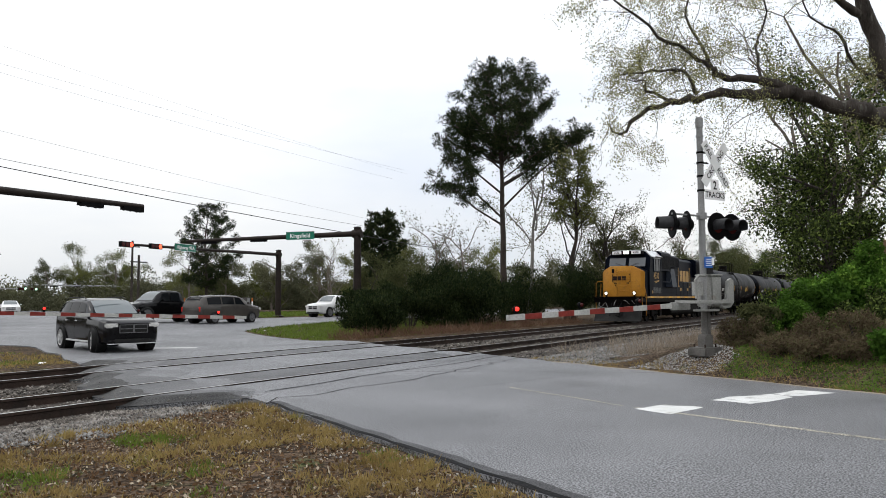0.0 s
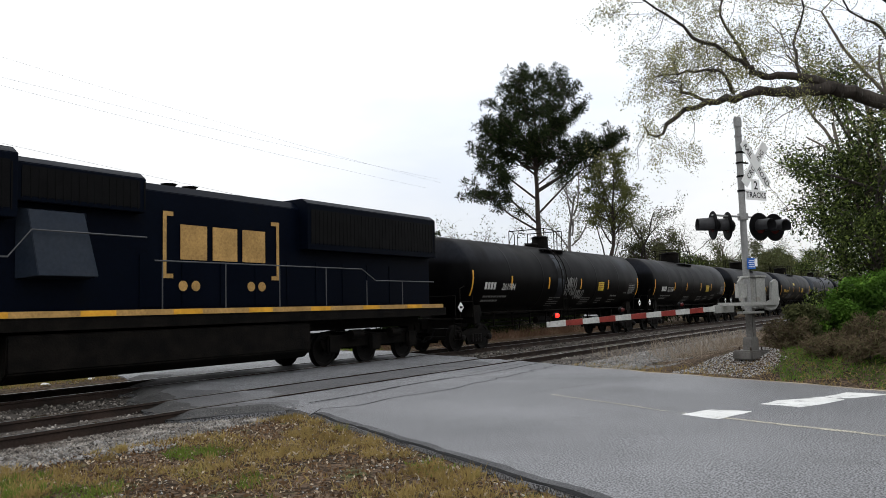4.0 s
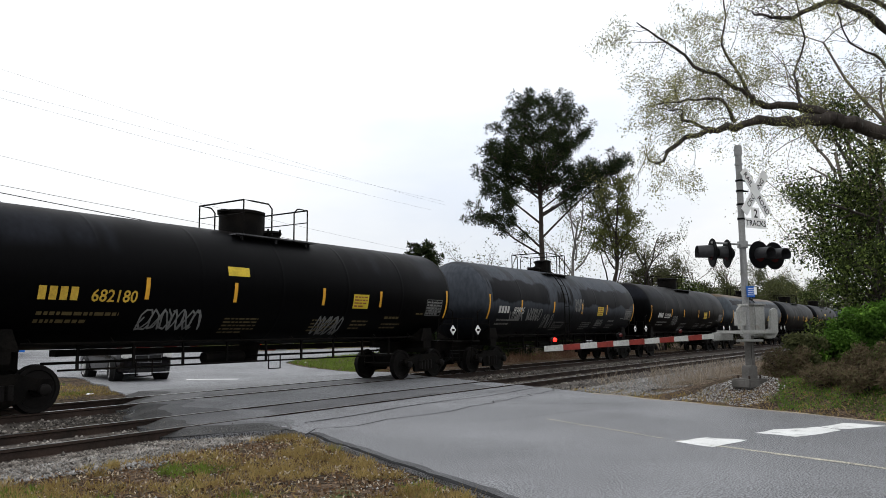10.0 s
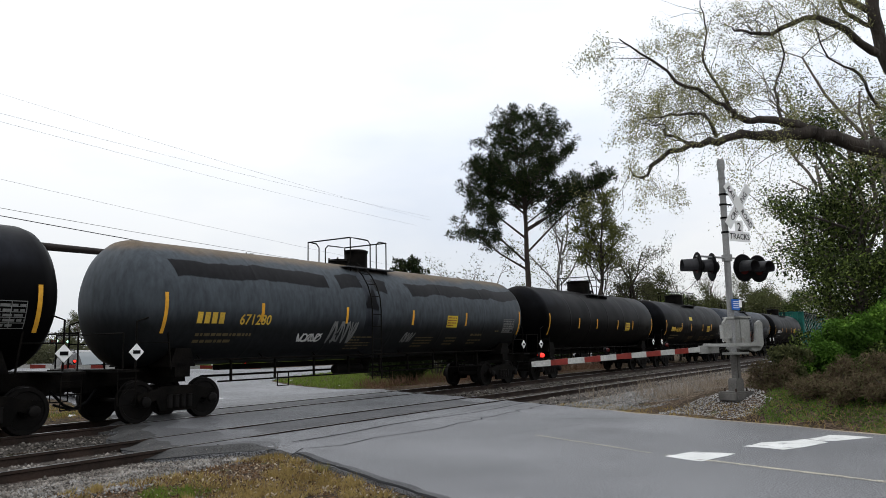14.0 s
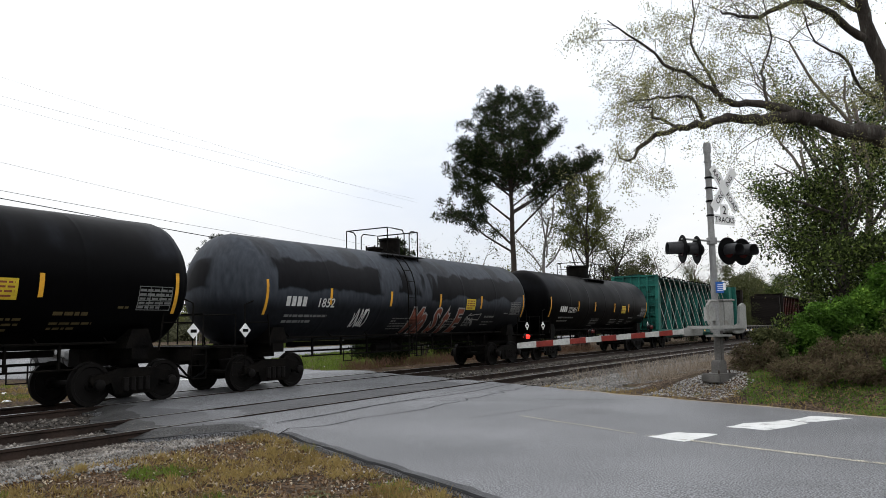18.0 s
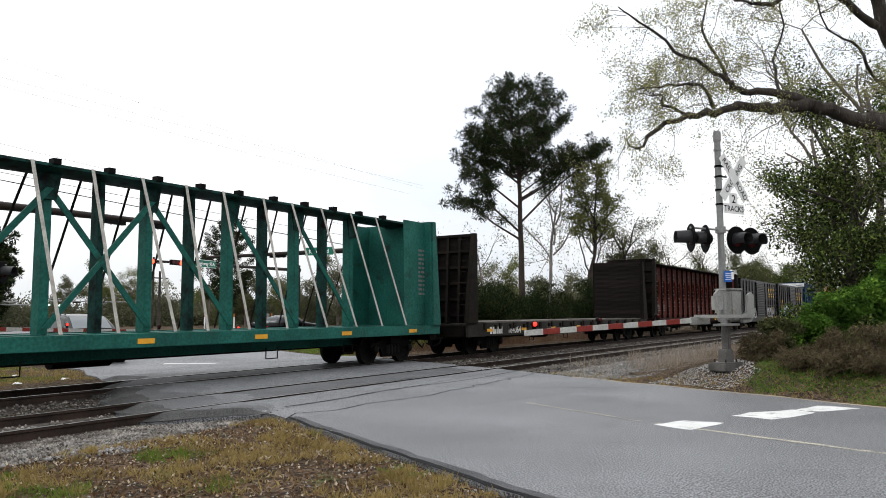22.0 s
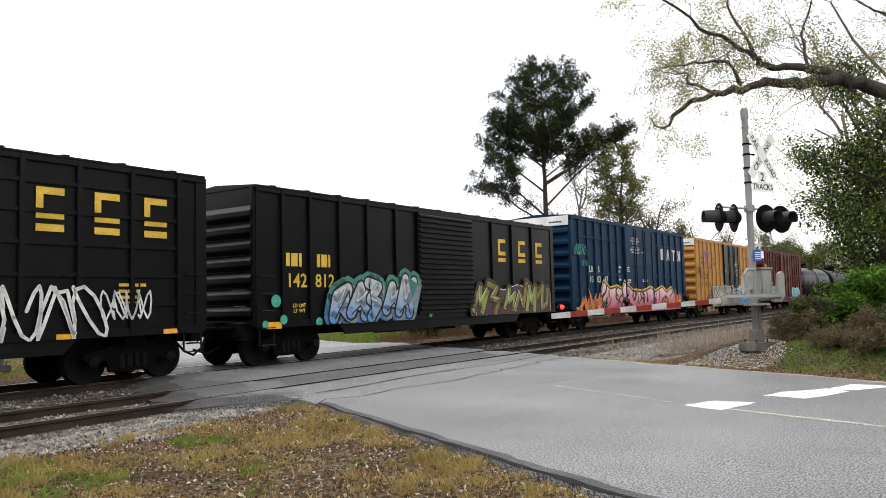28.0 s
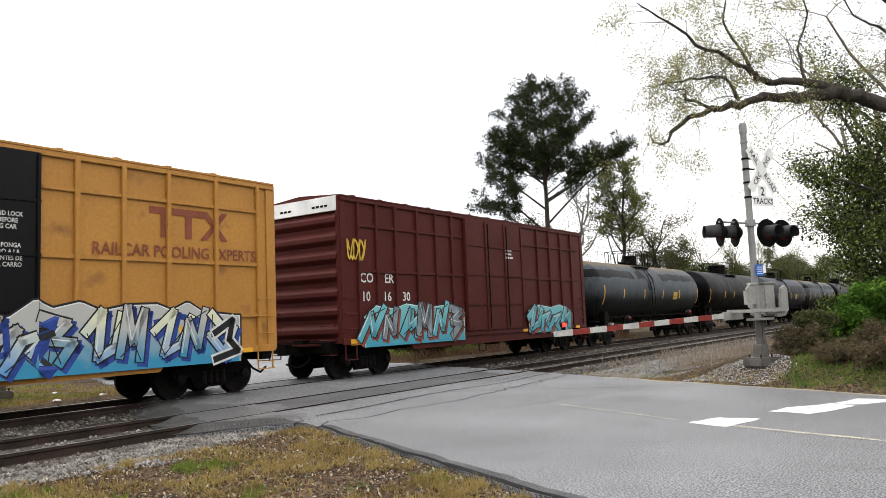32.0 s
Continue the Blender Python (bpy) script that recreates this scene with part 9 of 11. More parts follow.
    for xx, d in ((0.45, -1), (0.95, -1), (-0.42, 1), (-0.88, 1)):
        m = Matrix.Translation((xx, d * 0.1, 2.82)) @ (Euler((radians(90), 0, 0)) if d < 0 else Euler((radians(-90), 0, 0))).to_matrix().to_4x4()
        if d > 0:
            m = Matrix.Translation((xx, 0.06, 2.82)) @ Matrix.Rotation(radians(58), 4, 'Z') @ Matrix.Translation((-xx, -d * 0.1, -2.82)) @ m
        else:
            m = Matrix.Translation((xx, -0.06, 2.82)) @ Matrix.Rotation(radians(-6), 4, 'Z') @ Matrix.Translation((-xx, -d * 0.1, -2.82)) @ m
        bm = bmesh.new()
        lathe(bm, [(0.0, 0.0), (0.30, 0.0), (0.31, 0.012), (0.30, 0.024), (0.0, 0.024)], m, 28)
        head = part("background", bm, M["black"], t, "round black signal background")
        bm = bmesh.new()
        lathe(bm, [(0.0, -0.14), (0.07, -0.135), (0.12, -0.10), (0.165, 0.0)], m, 20)
        part("lamp_housing", bm, M["black"], head, "black lamp housing")
        bm = bmesh.new()
        n = 20
        for k in range(n):
            a0, a1 = [math.radians(-35 + 250 * q / n) for q in (k, k + 1)]
            pt = lambda a, r, zz: m @ Vector((r * math.cos(a), r * math.sin(a), zz))
            sgn = 1 if d < 0 else -1
            q = [pt(sgn * a0, 0.165, 0.02), pt(sgn * a1, 0.165, 0.02), pt(sgn * a1, 0.15, 0.02 + 0.32), pt(sgn * a0, 0.15, 0.02 + 0.32)]
            bm.faces.new([bm.verts.new(p) for p in q])
        bmesh.ops.remove_doubles(bm, verts=bm.verts[:], dist=0.0005)
        bmesh.ops.solidify(bm, geom=bm.faces[:], thickness=0.006)
        part("visor", bm, M["visor"], head, "long tubular visor")
        bm = bmesh.new()
        lathe(bm, [(0.0, 0.035), (0.12, 0.03), (0.15, 0.026)], m, 18, False)
        part("lens", bm, M["lamp_dark"], head, "red lens")
    bm = bmesh.new()
    box(bm, 0.06, -0.1, 2.0, 0.26, 0.012, 0.24)
    bs = part("emergency_plate", bm, M["sign_blue"], t, "blue emergency notice plate")
    bm = bmesh.new()
    for k in range(4):
        box(bm, 0.06, -0.108, 1.93 + k * 0.045, 0.2 - 0.03 * (k % 2), 0.004, 0.014)
    part("plate_writing", bm, M["sign_white"], bs)
    bm = bmesh.new()
    box(bm, 0.2, -0.11, 2.02, 0.08, 0.012, 0.16)
    part("small_plate", bm, M["sign_white"], t)
    # gate machine and counterweight arm
    bm = bmesh.new()
    box(bm, 0.34, 0.12, 1.36, 0.36, 0.42, 0.70)
    gm = part("gate_machine", bm, M["grey_box"], t, "grey steel gate machine", bevel=0.03)
    bm = bmesh.new()
    box(bm, 0.34, 0.12, 1.725, 0.40, 0.46, 0.04)
    part("machine_lid", bm, M["grey_box"], gm, bevel=0.01)
    bm = bmesh.new()
    prism(bm, [(0.42, 0.98), (0.62, 1.0), (0.74, 1.12), (0.74, 1.6), (0.66, 1.66), (0.52, 1.6), (0.5, 1.2), (0.3, 1.15), (0.3, 1.0)], -0.24, -0.17)
    part("counterweight", bm, M["grey_box"], gm, "curved grey counterweight arm", bevel=0.015)
    for bx in [(0.0, yy, 1.13, 1.15, 0.05, 0.08) for yy in (-0.28, 0.3)] + [(xx, 0, 1.13, 0.1, 0.6, 0.06) for xx in (-0.5, 0.2, 0.55)] + [(-0.05, -0.1, 0.95, 0.7, 0.16, 0.05)]:
        bm = bmesh.new()
        box(bm, *bx)
        part("gate_bracket", bm, M["grey_box"], t, "grey arm bracket", bevel=0.008)
    bm = bmesh.new()
    tube(bm, [(-0.42, -0.15, 1.2), (-0.46, -0.15, 1.6), (-0.36, -0.15, 1.7), (-0.1, -0.12, 1.7)], 0.03, 8)
    box(bm, -0.2, 0.0, 1.42, 0.16, 0.18, 0.3)
    part("junction_box", bm, M["grey_box"], t, bevel=0.0)
    return t


def gate(x, y, z, flip, length, drop, lamps, label, bands=None):
    """A lowered striped arm that reaches along local -x from its clamp."""
    t = thing("crossing_gate", label, "crossing gate", "crossing gates", at=road_frame(x, y, z, flip))
    tilt = Matrix.Rotation(math.atan2(drop, length), 4, 'Y')
    t.matrix_basis = t.matrix_basis @ tilt.inverted()
    bm = bmesh.new()
    prism(bm, [(0.25, -0.11), (0.25, 0.09), (-0.35, 0.075), (-0.35, -0.095)], -0.03, 0.03)
    part("arm_clamp", bm, M["grey_box"], t, bevel=0.008)
    first, wide = bands or (0.3, (length - 0.3) / int((length - 0.3) / 0.405))
    n = int((length - first) / wide + 0.01)
    for k in range(n):
        bm = bmesh.new()
        x0 = -first - k * wide
        x1 = x0 - wide
        h0, h1 = 0.056, 0.048
        prism(bm, [(x0, -h0), (x0, h0), (x1, h1), (x1, -h1)], -0.022, 0.022)
        part("arm_band", bm, M["gate_red"] if (n - k) % 2 == 0 else M["gate_white"], t, "red reflective band" if (n - k) % 2 == 0 else "white reflective band")
    for k, f in enumerate(lamps):
        bm = bmesh.new()
        xx = -length * f
        box(bm, xx, 0, 0.085, 0.06, 0.05, 0.05)
        lathe(bm, [(0.0, -0.045), (0.045, -0.045), (0.055, 0.0), (0.055, 0.03)], Matrix.Translation((xx, 0, 0.155)) @ Euler((radians(90), 0, 0)).to_matrix().to_4x4(), 14, False)
        lp = part("gate_lamp", bm, M["black"], t, "small red gate lamp")
        for d in (-1, 1):
            bm = bmesh.new()
            lathe(bm, [(0.042, 0.0), (0.036, 0.03), (0.0, 0.045)], Matrix.Translation((xx, d * 0.028, 0.155)) @ Euler((radians(-90 * d), 0, 0)).to_matrix().to_4x4(), 14, False)
            part("lens", bm, M["lamp_red"] if k == 0 or (k == 2 and flip < 0) else M["lamp_dark"], lp, "red lens")
    return t


near_signal = crossing_signal(17.17, 3.74, 0.33, 1, "grey crossing signal mast with crossbuck beside the road")
gate(16.9, 4.15, 1.39, 1, 4.85, 0.2, (0.955, 0.62, 0.28), "lowered red and white gate arm across the lane")
far_signal = crossing_signal(10.0, 21.75, -0.05, -1, "grey crossing signal mast behind the tracks")
gate(10.45, 21.55, 1.23, -1, 8.1, 0.27, (0.857, 0.562, 0.252), "long lowered gate arm behind the tracks", (0.162, 0.3845))


# ---- street signals over the highway ----
def mast_arm(base, height, end, zend, r, label, heads, plate=None, thick=0.14, steel="bronze", lens="lamp_amber"):
    t = thing("traffic_signal", label, "traffic signal", "mast-arm signals")
    bx, by, bz = base
    bm = bmesh.new()
    rod(bm, (bx, by, bz - 0.1), (bx, by, bz + height), r, r * 0.85, 14)
    lathe(bm, [(r * 1.9, bz - 0.1), (r * 1.9, bz + 0.06), (r * 1.2, bz + 0.1)], Matrix.Translation((bx, by, 0)), 14)
    lathe(bm, [(r, bz + height), (r * 0.8, bz + height + 0.06), (0.0, bz + height + 0.09)], Matrix.Translation((bx, by, 0)), 14)
    part("pole", bm, M[steel], t, "brown steel pole" if steel == "bronze" else "grey steel pole")
    a = Vector((bx, by, bz + height - 0.35))
    e = Vector((end[0], end[1], zend))
    bm = bmesh.new()
    rod(bm, a, e, thick, thick * 0.55, 12)
    rod(bm, a - (e - a).normalized() * 0.25, a + (e - a).normalized() * 0.3, thick * 1.5, thick * 1.5, 12)
    part("arm", bm, M[steel], t, "tapering brown mast arm" if steel == "bronze" else "tapering grey mast arm")
    d = (e - a).normalized()
    nrm = Vector((d.y, -d.x, 0))
    if nrm.dot(Vector((-0.6, -0.8, 0))) < 0:
        nrm = -nrm
    for f, on in heads:
        c = a.lerp(e, f)
        m = Matrix.Translation(c) @ Matrix(((d.x, nrm.x, 0, 0), (d.y, nrm.y, 0, 0), (0, 0, 1, 0), (0, 0, 0, 1)))
        bm = bmesh.new()
        if on is None:
            m = m @ Matrix.Rotation(math.pi, 4, 'Z') @ Matrix.Translation((0, -0.1, -0.07))
        box(bm, 0, 0.12, -0.02, 1.1, 0.2, 0.34 if on is not None else 0.26, m)
        h = part("signal_head", bm, M["black"], t, "black horizontal signal head")
        for k in range(3):
            bm = bmesh.new()
            mm = m @ Matrix.Translation((-0.36 + 0.36 * k, 0.225, -0.02)) @ Euler((radians(-90), 0, 0)).to_matrix().to_4x4()
            lathe(bm, [(0.0, 0.02), (0.13, 0.0), (0.15, 0.0)], mm, 16, False)
            part("signal_lens", bm, M[lens] if on == k else M["lamp_dark"], h, ("lit red signal lens" if lens == "lamp_amber" else "lit green signal lens") if on == k else "")
    if plate:
        word, f, wd = plate
        c = a.lerp(e, f)
        m = Matrix.Translation(c + nrm * 0.2) @ Matrix(((d.x, nrm.x, 0, 0), (d.y, nrm.y, 0, 0), (0, 0, 1, 0), (0, 0, 0, 1)))
        bm = bmesh.new()
        box(bm, 0, 0, 0.02, wd, 0.02, 0.5, m)
        s = part("street_sign", bm, M["sign_green"], t, "green street name sign")
        bm = bmesh.new()
        for q in (-0.23, 0.27):
            box(bm, 0, 0.012, q, wd, 0.006, 0.03, m)
        part("sign_border", bm, M["sign_white"], s)
        right = Matrix(((-1, 0, 0, 0), (0, -1, 0, 0), (0, 0, 1, 0), (0, 0, 0, 1))) if d.cross(nrm).z > 0 else Matrix()
        letters(word, 0.26, m @ Matrix.Translation((0, 0.016, -0.1)) @ (Euler((radians(90), 0, math.pi if d.cross(nrm).z > 0 else 0)).to_matrix().to_4x4()), M["sign_white"], s)
    return t


mast_arm((47.7, 45.6, 0.1), 5.65, (29.57, 41.55), 5.05, 0.26, "brown mast-arm traffic signal across the highway", [(0.985, 0), (0.84, 0)], ("Highway 95A", 0.68, 2.3))
mast_arm((35.5, 27.6, -0.1), 5.9, (32.62, 39.2), 5.3, 0.25, "brown mast-arm traffic signal on the grass island", [(0.56, None), (0.86, None)], ("Kingsfield", 0.31, 1.9), thick=0.17)
mast_arm((6.0, 22.5, -0.2), 5.3, (19.14, 25.64), 5.25, 0.25, "brown mast-arm traffic signal beside the tracks", [(0.80, None), (0.96, None)], None, thick=0.17)
mast_arm((73.0, 100.0, 0.1), 3.8, (56.9, 100.0), 3.66, 0.2, "grey mast-arm traffic signal far along the road", [(0.535, None), (0.757, None)], None, 0.16, "galv")
mast_arm((43.0, 100.0, 0.1), 3.4, (58.5, 100.0), 3.1, 0.18, "grey mast-arm signal with lit green lenses far along the road", [(0.865, 2), (0.957, 2)], None, 0.11, "galv", "lamp_green")
mast_arm((44.0, 97.0, 0.1), 3.75, (51.0, 97.0), 3.42, 0.18, "grey mast arm beside the far pine", [], None, 0.15, "galv")

t = thing("road_sign", "round white road sign on a slim post", "road sign", at=pose(22.9, 46.4, 0.1, 0, 0, -25))
bm = bmesh.new()
rod(bm, (0, 0.03, -0.1), (0, 0.03, 2.1), 0.03, seg=8)
part("post", bm, M["galv"], t, "grey steel post")
bm = bmesh.new()
lathe(bm, [(0.0, 0.0), (0.37, 0.0), (0.37, 0.012), (0.0, 0.012)], Matrix.Translation((0, 0, 1.72)) @ Euler((radians(90), 0, 0)).to_matrix().to_4x4(), 24)
part("disc", bm, M["sign_white"], t, "round white disc")
bm = bmesh.new()
box(bm, 0.1, 0, 0.46, 0.56, 0.015, 0.3)
part("small_sign", bm, M["sign_blue"], t, "small blue sign")

# ---- wires and poles ----
def wire(name, p, q, sag, r):
    t = thing(name, "thin black overhead wire between poles", "wire", "overhead wires")
    bm = bmesh.new()
    p, q = Vector(p), Vector(q)
    p, q = p + (p - q) * 0.6, q + (q - p) * 0.3
    tube(bm, [p.lerp(q, k / 14) - Vector((0, 0, sag * 4 * (k / 14) * (1 - k / 14))) for k in range(15)], r, 5)
    part("strand", bm, M["wire"], t)
    return p, q


wire("overhead_wire", (18.41, 37.75, 8.45), (37.88, 29.48, 5.78), 0.25, 0.022)
ENDS = []
for a, b, r in (((26.1, 54.0, 18.2), (73.5, 60.2, 18.7), 0.008), ((26.1, 54.0, 18.8), (74.4, 59.1, 19.8), 0.008), ((31.6, 51.0, 18.8), (75.3, 57.9, 19.3), 0.007), ((24.0, 49.5, 13.1), (72.2, 53.8, 11.3), 0.008), ((21.9, 45.0, 10.4), (62.7, 49.7, 9.8), 0.014)):
    ENDS.append(wire("overhead_wire", a, b, 0.5, r))


def utility_pole(x, y, z, h):
    t = thing("utility_pole", "weathered wooden utility pole", "utility pole", "utility poles", at=pose(x, y, z))
    bm = bmesh.new()
    rod(bm, (0, 0, -0.2), (0, 0, h), 0.16, 0.11, 10)
    part("post", bm, M["bark"], t)
    bm = bmesh.new()
    box(bm, 0, 0, h - 0.7, 2.0, 0.1, 0.12)
    part("crossarm", bm, M["bark"], t)


for e, _ in ENDS[::2]:
    utility_pole(e.x, e.y, 0.1, e.z + 0.1)
utility_pole(57.0, 78.0, 0.1, 8.5)
utility_pole(49.0, 66.0, 0.1, 6.0)

# roadside cabinet, markers
t = thing("signal_cabinet", "pale grey traffic control cabinet on the verge", "cabinet", at=pose(50.5, 52.5, 0.1, 0, 0, 30))
bm = bmesh.new()
box(bm, 0, 0, 0.85, 1.1, 0.7, 1.6)
part("body", bm, M["concrete"], t, bevel=0.03)
bm = bmesh.new()
box(bm, 0, -0.36, 0.9, 0.9, 0.03, 1.35)
part("door", bm, M["galv"], t, bevel=0.01)
for x, y in ((49.5, 50.5), (48.2, 54.0), (57.0, 47.5), (46.5, 56.0)):
    t = thing("marker_post", "slim white marker post with an orange cap", "marker post", "marker posts", at=pose(x, y, 0.1))
    bm = bmesh.new()
    rod(bm, (0, 0, -0.1), (0, 0, 1.3), 0.06, seg=8)
    part("post", bm, M["sign_white"], t)
    bm = bmesh.new()
    rod(bm, (0, 0, 1.3), (0, 0, 1.6), 0.062, seg=8)
    part("cap", bm, M["spray_orange"], t)
for x, y in ((26.6, 23.2), (11.3, 19.0), (9.6, 18.1), (11.9, 22.6), (16.4, 0.95), (29.3, 29.0)):
    t = thing("litter_scrap", "scrap of white litter in the grass", "litter", "scattered litter", at=pose(x, y, ground_z(x, y) + 0.03, 0, 0, x * 50))
    bm = bmesh.new()
    loft(bm, [[(-0.10, -0.05, 0), (0.08, -0.06, 0.01), (0.10, 0.05, 0.0), (-0.08, 0.06, 0.02)], [(-0.08, -0.03, 0.03), (0.06, -0.04, 0.05), (0.08, 0.03, 0.03), (-0.06, 0.04, 0.04)]])
    part("scrap", bm, M["sign_white"], t)


# ---- the big tree over the signal ----
def limb_path(bm, pts, r0, r1, rng, seg=9):
    """A limb along a few bends, smoothed and knobbly."""
    pts = [Vector(p) for p in pts]
    fine, rs = [], []
    n = len(pts)
    for i in range(n - 1):
        a, b, c, d = pts[max(i - 1, 0)], pts[i], pts[i + 1], pts[min(i + 2, n - 1)]
        for k in range(4):
            s = k / 4
            fine.append(0.5 * ((2 * b) + (c - a) * s + (2 * a - 5 * b + 4 * c - d) * s * s + (3 * b - a - 3 * c + d) * s ** 3) + Vector(rng.normal(size=3)) * (0.012 + 0.10 * r0))
    fine.append(pts[-1])
    for i in range(len(fine)):
        f = i / (len(fine) - 1)
        rs.append((r0 + (r1 - r0) * f ** 0.72) * rng.uniform(0.9, 1.12))
    tube(bm, fine, rs, seg)
    return fine


def big_tree():
    rng = np.random.default_rng(77)
    t = thing("spreading_tree", "old grey tree with a long crooked limb and sparse young leaves", "tree", at=pose(0, 0, 0))
    tips = []
    bm = bmesh.new()
    trunk = limb_path(bm, [(20.9, -1.3, 0.2), (20.8, -0.9, 3.3), (20.75, -0.4, 5.5), (20.6, 0.15, 7.0), (20.35, 0.5, 8.4), (20.15, 0.65, 9.4), (19.9, 0.7, 10.8)], 0.26, 0.13, rng, 12)
    part("trunk", bm, M["bark"], t)
    limbs = [([(20.8, -0.6, 5.3), (20.47, 0.05, 5.69), (19.96, 0.34, 5.78), (19.44, 0.91, 5.87), (18.9, 1.52, 6.04), (18.34, 2.11, 6.2), (17.74, 2.84, 6.14), (17.32, 3.45, 6.11), (16.88, 4.06, 5.92), (16.47, 4.82, 5.72), (16.16, 5.15, 5.23), (15.98, 5.38, 5.39)], 0.30, 0.014, 7),
             ([(18.6, 1.8, 6.2), (18.09, 2.47, 6.43), (17.82, 2.97, 6.52), (17.45, 3.32, 6.53), (17.09, 3.57, 6.78), (16.54, 4.19, 7.23), (15.84, 4.83, 7.78), (15.27, 5.27, 8.14)], 0.13, 0.012, 4),
             ([(17.44, 3.38, 6.55), (17.47, 3.71, 7.29), (17.5, 4.04, 8.07), (17.72, 3.98, 8.84), (17.8, 4.1, 9.7)], 0.045, 0.012, 1),
             ([(17.15, 3.76, 6.1), (16.8, 3.94, 6.55), (16.34, 4.53, 6.54), (15.97, 5.07, 6.47)], 0.05, 0.012, 1), ([(16.85, 4.2, 5.9), (16.55, 4.54, 6.11), (16.29, 4.73, 6.15), (16.3, 4.67, 6.31), (15.97, 5.08, 6.36)], 0.045, 0.01, 1),
             ([(18.09, 2.54, 6.4), (18.37, 2.67, 7.34), (18.6, 2.48, 8.2), (18.5, 2.6, 9.3)], 0.04, 0.012, 1), ([(20.36, 0.5, 8.2), (19.73, 1.08, 8.69), (19.08, 1.75, 9.14), (18.27, 2.65, 8.63), (17.91, 3.01, 8.63), (17.64, 3.38, 8.74)], 0.11, 0.02, 3),
             ([(20.2, 0.6, 9.3), (19.7, 1.6, 10.0), (19.0, 2.6, 10.4), (18.2, 3.6, 10.5)], 0.09, 0.02, 1),
             ([(20.3, 0.5, 8.9), (20.0, 1.2, 9.4), (19.4, 1.5, 10.3), (19.0, 1.9, 11.4)], 0.07, 0.015, 1), ([(20.7, -0.2, 6.6), (20.2, 0.7, 7.0), (19.7, 1.0, 7.7), (19.2, 1.6, 8.1), (18.9, 1.8, 8.8)], 0.06, 0.012, 1)]
    for pts, r0, r1, first in limbs:
        bm = bmesh.new()
        fine = limb_path(bm, pts, r0, r1, rng)
        start = int(len(fine) * (0.3 if first > 1 else 0.15))
        for i in range(start, len(fine) - 1, 2):
            for _ in range(2 if first != 7 else 1):
                d = Vector(rng.normal(size=3)) + Vector((-0.3, 0.5, 0.55 if first != 7 else 0.25))
                limb(bm, fine[i], d, rng.uniform(0.6, 1.2), max(0.009, r1 * 0.6), rng, 2, tips, 0.2, 4, 3, 0.62, 0.5)
        part("limb", bm, M["bark"], t, "crooked grey limb")
    pts = []
    for p, d in tips:
        if noise.noise(p * 0.9) < -0.12:
            continue
        for _ in range(8):
            pts.append(p + Vector(rng.normal(size=3)) * 0.08)
    pts = np.array([tuple(p) for p in pts])
    part("leaves", leaf_mesh("leaves", rng, pts, 0.046, 0.022, M["leaf_sparse"]), None, t, "sparse small young leaves")


M["leaf_sparse"] = leafy("small grey-green leaves", (0.13, 0.13, 0.07), (0.30, 0.29, 0.13), (0.38, 0.37, 0.13), through_=0.5)
M["broom"] = leafy("reddish dead grass", (0.055, 0.030, 0.020), (0.16, 0.095, 0.062), (0.26, 0.20, 0.14), patch_=0.8)
M["asphalt_worn"] = mat("slightly darkened asphalt", (0.122, 0.123, 0.128), 0.58, col2=(0.090, 0.090, 0.094), scale=0.6, fine=140, bump=0.16, amount=0.8, spec=0.33, speck=0.62, speck_scale=58)
# a step darker than the road, for the rails and the crossing edge
M["asphalt_used"] = mat("oil-darkened asphalt", (0.078, 0.078, 0.081), 0.6, col2=(0.056, 0.056, 0.058), scale=0.8, fine=140, bump=0.16, amount=0.8, spec=0.3, speck=0.6, speck_scale=58)
M["leaf_brown"] = leafy("dead vine leaves", (0.055, 0.040, 0.026), (0.15, 0.115, 0.072), (0.09, 0.10, 0.04))
big_tree()

# ---- evergreen mass and vines beside it ----
broadleaf((25.5, 1.8, 0.3), 9.0, 5, M["leaf_oak"], M["bark"], "oak_tree", "dense dark evergreen oak with hanging leaves", 20000, 0.115, 0.45, 0.38, 0.18, 3, 3, clump=1.25)
broadleaf((26.5, -0.8, 0.3), 10.0, 6, M["leaf_oak"], M["bark"], "oak_tree", "dense dark evergreen oak with hanging leaves", 19000, 0.115, 0.45, 0.42, 0.15, 3, 3, clump=1.3)
broadleaf((23.6, 1.5, 0.3), 7.4, 9, M["leaf_oak"], M["bark"], "oak_tree", "evergreen tree beside the limb with fresh leaves", 13000, 0.105, 0.5, 0.42, 0.2, 3, 3, clump=1.2)
broadleaf((23.0, -3.0, 0.3), 9.0, 8, M["leaf_oak"], M["bark"], "oak_tree", "dense dark evergreen oak with hanging leaves", 20000, 0.10, 0.45, 0.42, 0.15, 3, 3, clump=1.3)
